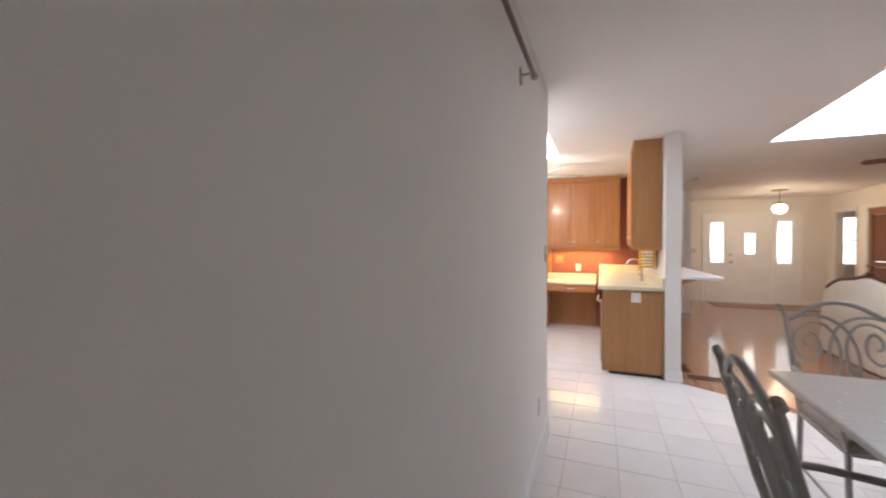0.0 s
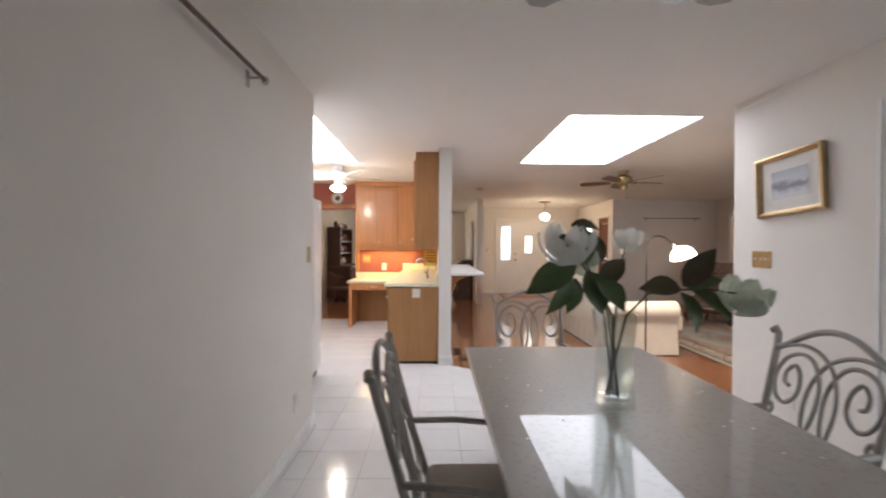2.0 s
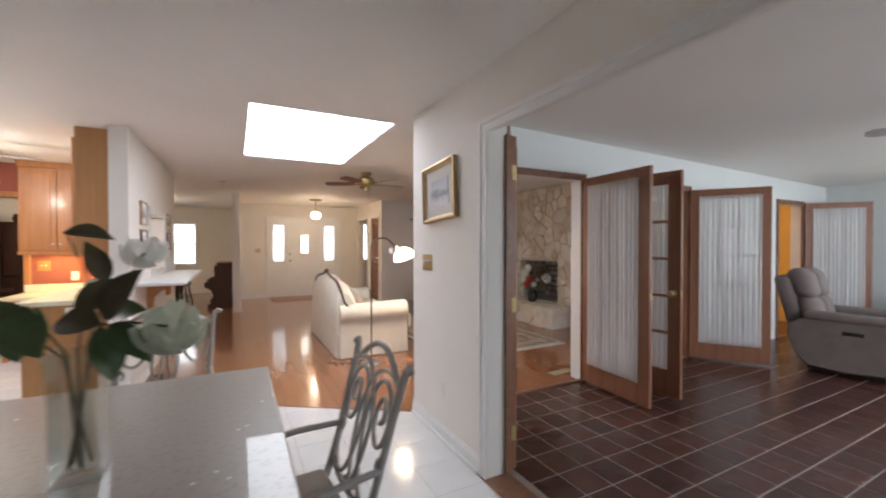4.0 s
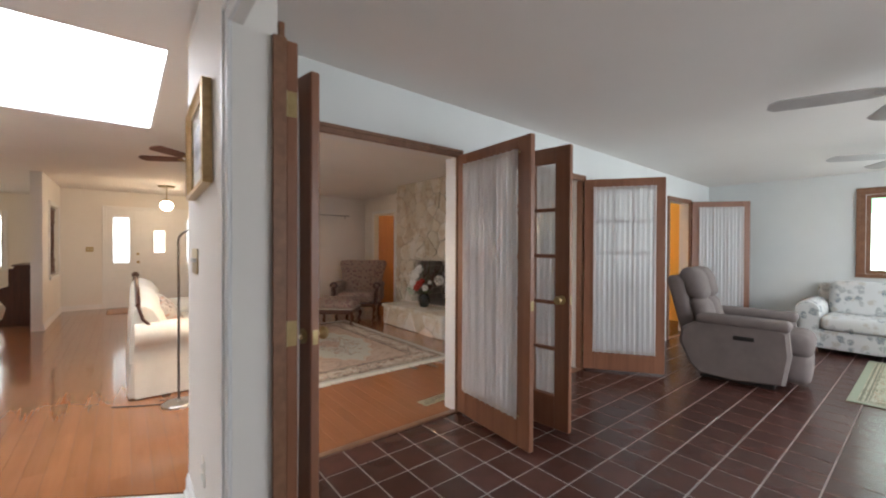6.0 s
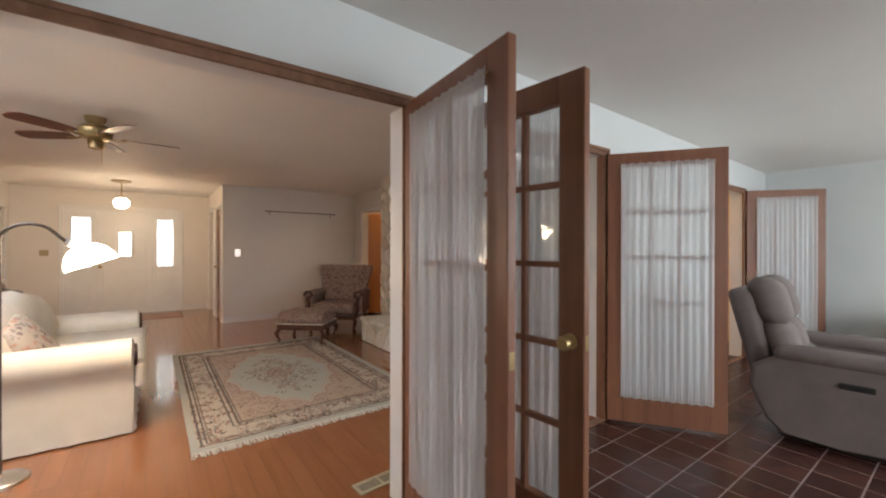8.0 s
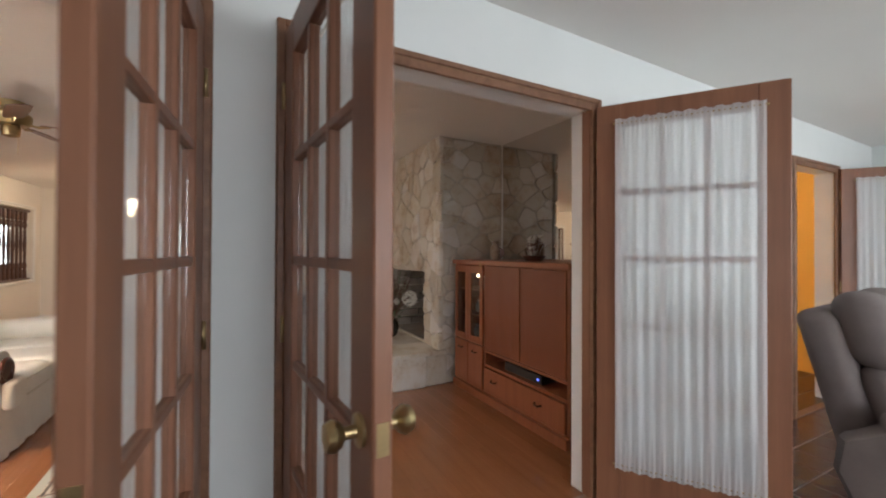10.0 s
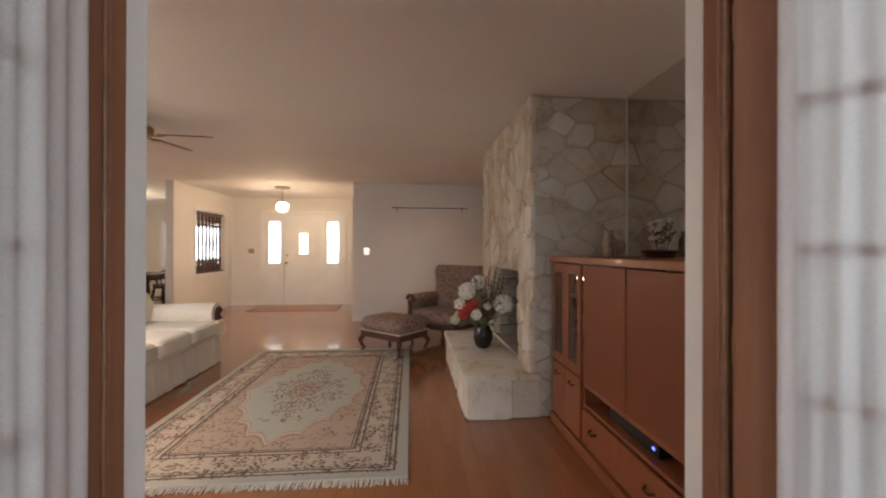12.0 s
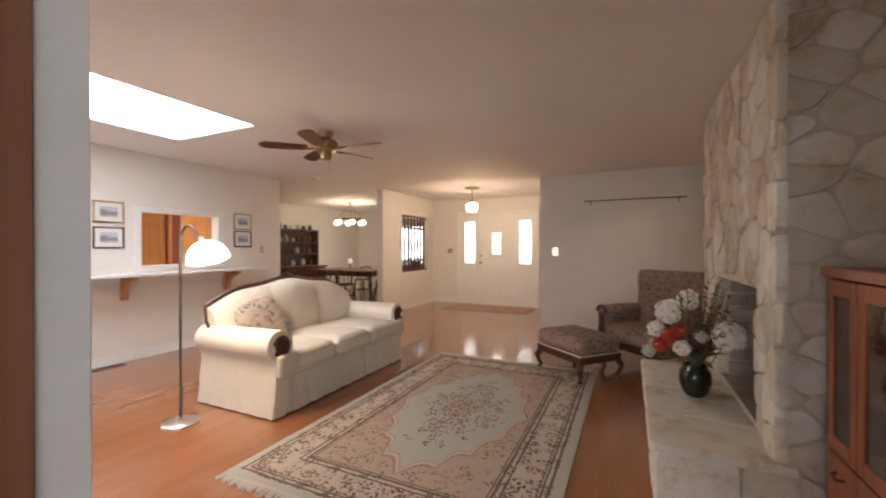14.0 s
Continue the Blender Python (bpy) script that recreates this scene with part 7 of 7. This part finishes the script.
def windsor():
    c = thing("dining_chair", pose(0, 0, 0), "dark wood spindle-back chair at the dining table", "chair", "chairs round the dining table")
    part("seat", lathe(bmesh.new(), [(0.0, 0.43), (0.19, 0.43), (0.215, 0.445), (0.21, 0.465), (0.12, 0.455), (0, 0.452)], 22), DARKWOOD, c)
    for sx_ in (-1, 1):
        for sy_ in (-1, 1):
            part("leg", tube(bmesh.new(), [(sx_ * 0.12, sy_ * 0.12, 0.435), (sx_ * 0.15, sy_ * 0.15, 0.22), (sx_ * 0.19, sy_ * 0.19, 0.0)], 0.016, 8, [0.8, 1.3, 0.8]), DARKWOOD, c)
    part("stretcher", tube(bmesh.new(), [(-0.165, 0, 0.18), (0.165, 0, 0.18)], 0.011, 7), DARKWOOD, c)
    for sy_ in (-1, 1):
        part("stretcher", tube(bmesh.new(), [(-0.16, sy_ * 0.16, 0.17), (0.16, sy_ * 0.16, 0.17)], 0.011, 7), DARKWOOD, c)
    arcp = [(0.235 * math.cos(a), -0.05 - 0.16 * math.sin(a), 0.70 + 0.08 * max(0, math.sin(a)) ** 2) for a in np.linspace(-0.5, math.pi + 0.5, 17)]
    part("arm_bow", tube(bmesh.new(), arcp, 0.017, 8), DARKWOOD, c)
    for k in range(9):
        p = arcp[1 + int(k * 1.75)]
        part("spindle", tube(bmesh.new(), [(p[0] * 0.78, p[1] * 0.85, 0.45), p], 0.009, 6), DARKWOOD, c)
    return c


wc = windsor()
wc.matrix_basis = pose(-4.25, 7.95, 0, 0, 0, 80)
for x, y, a in ((-6.1, 5.3, -70), (-4.75, 7.1, 0), (-5.4, 7.1, 6), (-5.3, 8.5, 180), (-4.6, 8.5, 172)):
    copy_thing(wc, pose(x, y, 0, 0, 0, a))

hu = thing("hutch", pose(-6.745, 6.68, 0), "tall dark wood hutch with shelves of crockery", "hutch")
part("lower_body", box(0, 0, 0.06, 0.55, 1.4, 0.80, bevel=0.01, seg=2), DARKWOOD, hu)
part("counter", box(0, -0.02, 0.801, 0.60, 1.42, 0.835, bevel=0.008, seg=2), DARKWOOD, hu)
part("back", box(0, 0.02, 0.836, 0.03, 1.38, 1.78), DARKWOOD, hu)
for y in (0.02, 1.34):
    part("side", box(0.03, y, 0.836, 0.32, y + 0.04, 1.78, bevel=0.006, seg=1), DARKWOOD, hu)
for z in (1.12, 1.42, 1.75):
    part("shelf", box(0.03, 0.06, z, 0.31, 1.34, z + 0.03, bevel=0.004, seg=1), DARKWOOD, hu)
for y in (0.03, 0.5, 0.96):
    d = part("door", box(0.552, y, 0.1, 0.572, y + 0.42, 0.76, bevel=0.008, seg=1), DARKWOOD, hu)
    knob(d, 0.572, y + 0.06, 0.45, pose(0, 0, 0, 0, 90, 0), BRASS)
rng = random.Random(21)
for z in (0.835, 1.15, 1.45, 1.78):
    for k in range(6):
        g = thing("crockery", pose(-6.745 + 0.17, 6.68 + 0.18 + 0.2 * k + rng.uniform(-0.03, 0.03), z), "piece of china crockery standing on the hutch", "crockery", "crockery on the hutch")
        hgt = rng.uniform(0.09, 0.2)
        part("pot", lathe(bmesh.new(), [(0.03, 0), (0.055, hgt * 0.3), (0.05, hgt * 0.7), (0.03, hgt * 0.85), (0.035, hgt), (0, hgt)], 14), rng.choice((CHINA, PETAL, DARKWOOD, DRYTWIG)), g)

cd = thing("chandelier", pose(-5.0, 7.6, H), "dark ring chandelier with lit glass cups", "chandelier")
part("canopy", lathe(bmesh.new(), [(0.015, -0.05), (0.06, -0.02), (0.065, 0)], 16), BRASS, cd)
for k in range(3):
    a = 2 * math.pi * k / 3
    part("chain", tube(bmesh.new(), [(0, 0, -0.04), (0.32 * math.cos(a), 0.32 * math.sin(a), -0.42)], 0.006, 6), IRON, cd)
part("ring", tube(bmesh.new(), [(0.34 * math.cos(a), 0.34 * math.sin(a), -0.43) for a in np.linspace(0, 2 * math.pi, 33)], 0.018, 8), DARKWOOD, cd)
for k in range(6):
    a = 2 * math.pi * k / 6 + 0.3
    x, y = 0.34 * math.cos(a), 0.34 * math.sin(a)
    cp = part("cup", lathe(bmesh.new(), [(0.03, -0.46), (0.03, -0.44), (0.015, -0.425)], 12, at=(x, y, 0)), BRASS, cd)
    part("glass", lathe(bmesh.new(), [(0.0, -0.57), (0.05, -0.56), (0.07, -0.52), (0.05, -0.47), (0.03, -0.455)], 16, at=(x, y, 0)), BULBGLOW, cd)

so = thing("secretary_desk", pose(-3.20, 6.95, 0, 0, 0, 0), "dark wood secretary desk with curved ends against the partition", "desk")
prof = [(0.0, 0.0), (-0.46, 0.0), (-0.48, 0.06), (-0.40, 0.12), (-0.36, 0.30), (-0.42, 0.40), (-0.52, 0.46), (-0.53, 0.55), (-0.44, 0.60), (-0.30, 0.66), (-0.26, 0.78), (-0.29, 0.90), (-0.27, 0.96), (0.0, 0.96)]
for y in (0.0, 0.98):
    part("side", rings(bmesh.new(), [[(x, y, z) for x, z in prof], [(x, y + 0.045, z) for x, z in prof]]), DARKWOOD, so)
part("body", box(-0.34, 0.045, 0.10, -0.002, 0.98, 0.92), DARKWOOD, so)
part("writing_flap", box(-0.50, 0.045, 0.50, -0.34, 0.98, 0.54, bevel=0.004, seg=1), DARKWOOD, so)
part("top", box(-0.30, -0.01, 0.961, 0.0, 1.035, 0.985, bevel=0.006, seg=1), DARKWOOD, so)

# ---- floor pieces ----
GAP = 0.0025


def rect(x0, y0_, x1, y1):
    return [(x0, y0_), (x1, y0_), (x1, y1), (x0, y1)]


fw = thing("floor", pose(0, 0, 0), "warm orange-brown oak strip floor with a glossy finish", "floor", kind="structure")
regions = [[(-4.02, 1.53), (-1.83, 0.11), (-1.68, 0.02), (2.62, 0.02), (2.62, 6.13), (-4.02, 6.13)], rect(-3.05, 6.13, -0.05, 8.34), rect(-7.1, 4.3, -4.02, 6.13), rect(-7.1, 6.13, -3.18, 10.2), rect(-0.05, 6.25, 2.6, 8.33), rect(2.4, 3.5, 5.6, 8.35)]
WP, LP = 0.098, 1.3
rest = bmesh.new()
count, cache = 0, None
rng = random.Random(2)
for i in range(-73, 58):
    off = (i * 0.437) % 1 * LP
    for k in range(-2, 9):
        y0_ = k * LP + off
        r = rect(i * WP + 0.0006, y0_ + 0.0006, (i + 1) * WP - 0.0006, y0_ + LP - 0.0006)
        for n_, reg in enumerate(regions):
            p = clip_to(r, reg)
            if len(p) < 3 or area2(p) < 0.0008:
                continue
            whole = abs(area2(p) - area2(r)) < 1e-6
            if whole and n_ == 0 and count < 290 and y0_ < 4.2:
                if cache is None:
                    bm = slab(bmesh.new(), rect(-WP / 2 + 0.0006, -LP / 2 + 0.0006, WP / 2 - 0.0006, LP / 2 - 0.0006), -0.006, 0.0, 0.0006)
                    cache = part("plank", bm, PLANK, fw, m=pose((i + 0.5) * WP, y0_ + LP / 2, 0), smooth=False).data
                else:
                    share("plank", cache, fw, pose((i + 0.5) * WP, y0_ + LP / 2, 0))
                count += 1
            else:
                slab(rest, p, -0.006, 0.0)
tagged(part("planks_beyond", rest, PLANK, fw, smooth=False), kind="stuff")

ft = thing("floor_nook", pose(0, 0, 0), "glossy white square floor tiles with pale grout", "floor", kind="structure")
tregions = [[(-5.05, -4.26), (-1.84, -4.26), (-1.84, 0.10), (-4.02, 1.51), (-5.05, 1.51)], rect(-7.1, 0.0, -5.05, 1.51), rect(-7.1, 1.51, -4.15, 4.3)]
bm = bmesh.new()
for reg in tregions:
    slab(bm, reg, -0.0068, -0.0018)
part("grout", bm, GROUT_W, ft, smooth=False)
S = 0.305
rest, cache = bmesh.new(), None
for i in range(-9, 12):
    for k in range(-14, 16):
        x0, y0_ = -4.59 + i * S, -0.375 + k * S
        r = rect(x0 + GAP, y0_ + GAP, x0 + S - GAP, y0_ + S - GAP)
        for reg in tregions:
            p = clip_to(r, reg)
            if len(p) < 3 or area2(p) < 0.001:
                continue
            if abs(area2(p) - area2(r)) < 1e-6 and y0_ > -2.8:
                if cache is None:
                    b2 = slab(bmesh.new(), rect(-S / 2 + GAP, -S / 2 + GAP, S / 2 - GAP, S / 2 - GAP), -0.005, 0.0, 0.0015)
                    cache = part("tile", b2, TILE_W, ft, m=pose(x0 + S / 2, y0_ + S / 2, 0), smooth=False).data
                else:
                    share("tile", cache, ft, pose(x0 + S / 2, y0_ + S / 2, 0))
            else:
                slab(rest, p, -0.005, 0.0)
tagged(part("tiles_cut", rest, TILE_W, ft, smooth=False), kind="stuff")

fs = thing("floor_sunroom", pose(0, 0, 0), "dark brown square quarry tiles with grey grout", "floor", kind="structure")
part("grout", box(-1.67, -4.56, -0.0068, 5.6, 0.02, -0.0025), GROUT_S, fs, smooth=False)
part("grout_side_room", box(3.3, 0.02, -0.0068, 5.6, 3.4, -0.0025), GROUT_S, fs, smooth=False)
S, SY, G = 0.208, 0.225, 0.0042
rest, cache, count = bmesh.new(), None, 0
for k in range(-22, 17):
    for i in range(-8, 27):
        x0, y0_ = 0.05 + i * S, -0.23 + k * SY
        r = rect(x0 + G, y0_ + G, x0 + S - G, y0_ + SY - G)
        for reg in (rect(-1.67, -4.56, 5.6, 0.02), rect(3.3, 0.02, 5.6, 3.4)):
            p = clip_to(r, reg)
            if len(p) < 3 or area2(p) < 0.0006:
                continue
            if abs(area2(p) - area2(r)) < 1e-6 and -2.1 < y0_ < 0 and x0 < 3.6 and count < 290:
                if cache is None:
                    b2 = slab(bmesh.new(), rect(-S / 2 + G, -SY / 2 + G, S / 2 - G, SY / 2 - G), -0.005, 0.0, 0.002)
                    cache = part("tile", b2, TILE_B, fs, m=pose(x0 + S / 2, y0_ + SY / 2, 0), smooth=False).data
                else:
                    share("tile", cache, fs, pose(x0 + S / 2, y0_ + SY / 2, 0.0))
                count += 1
            else:
                slab(rest, p, -0.005, 0.0)
tagged(part("tiles_beyond", rest, TILE_B, fs, smooth=False), kind="stuff")
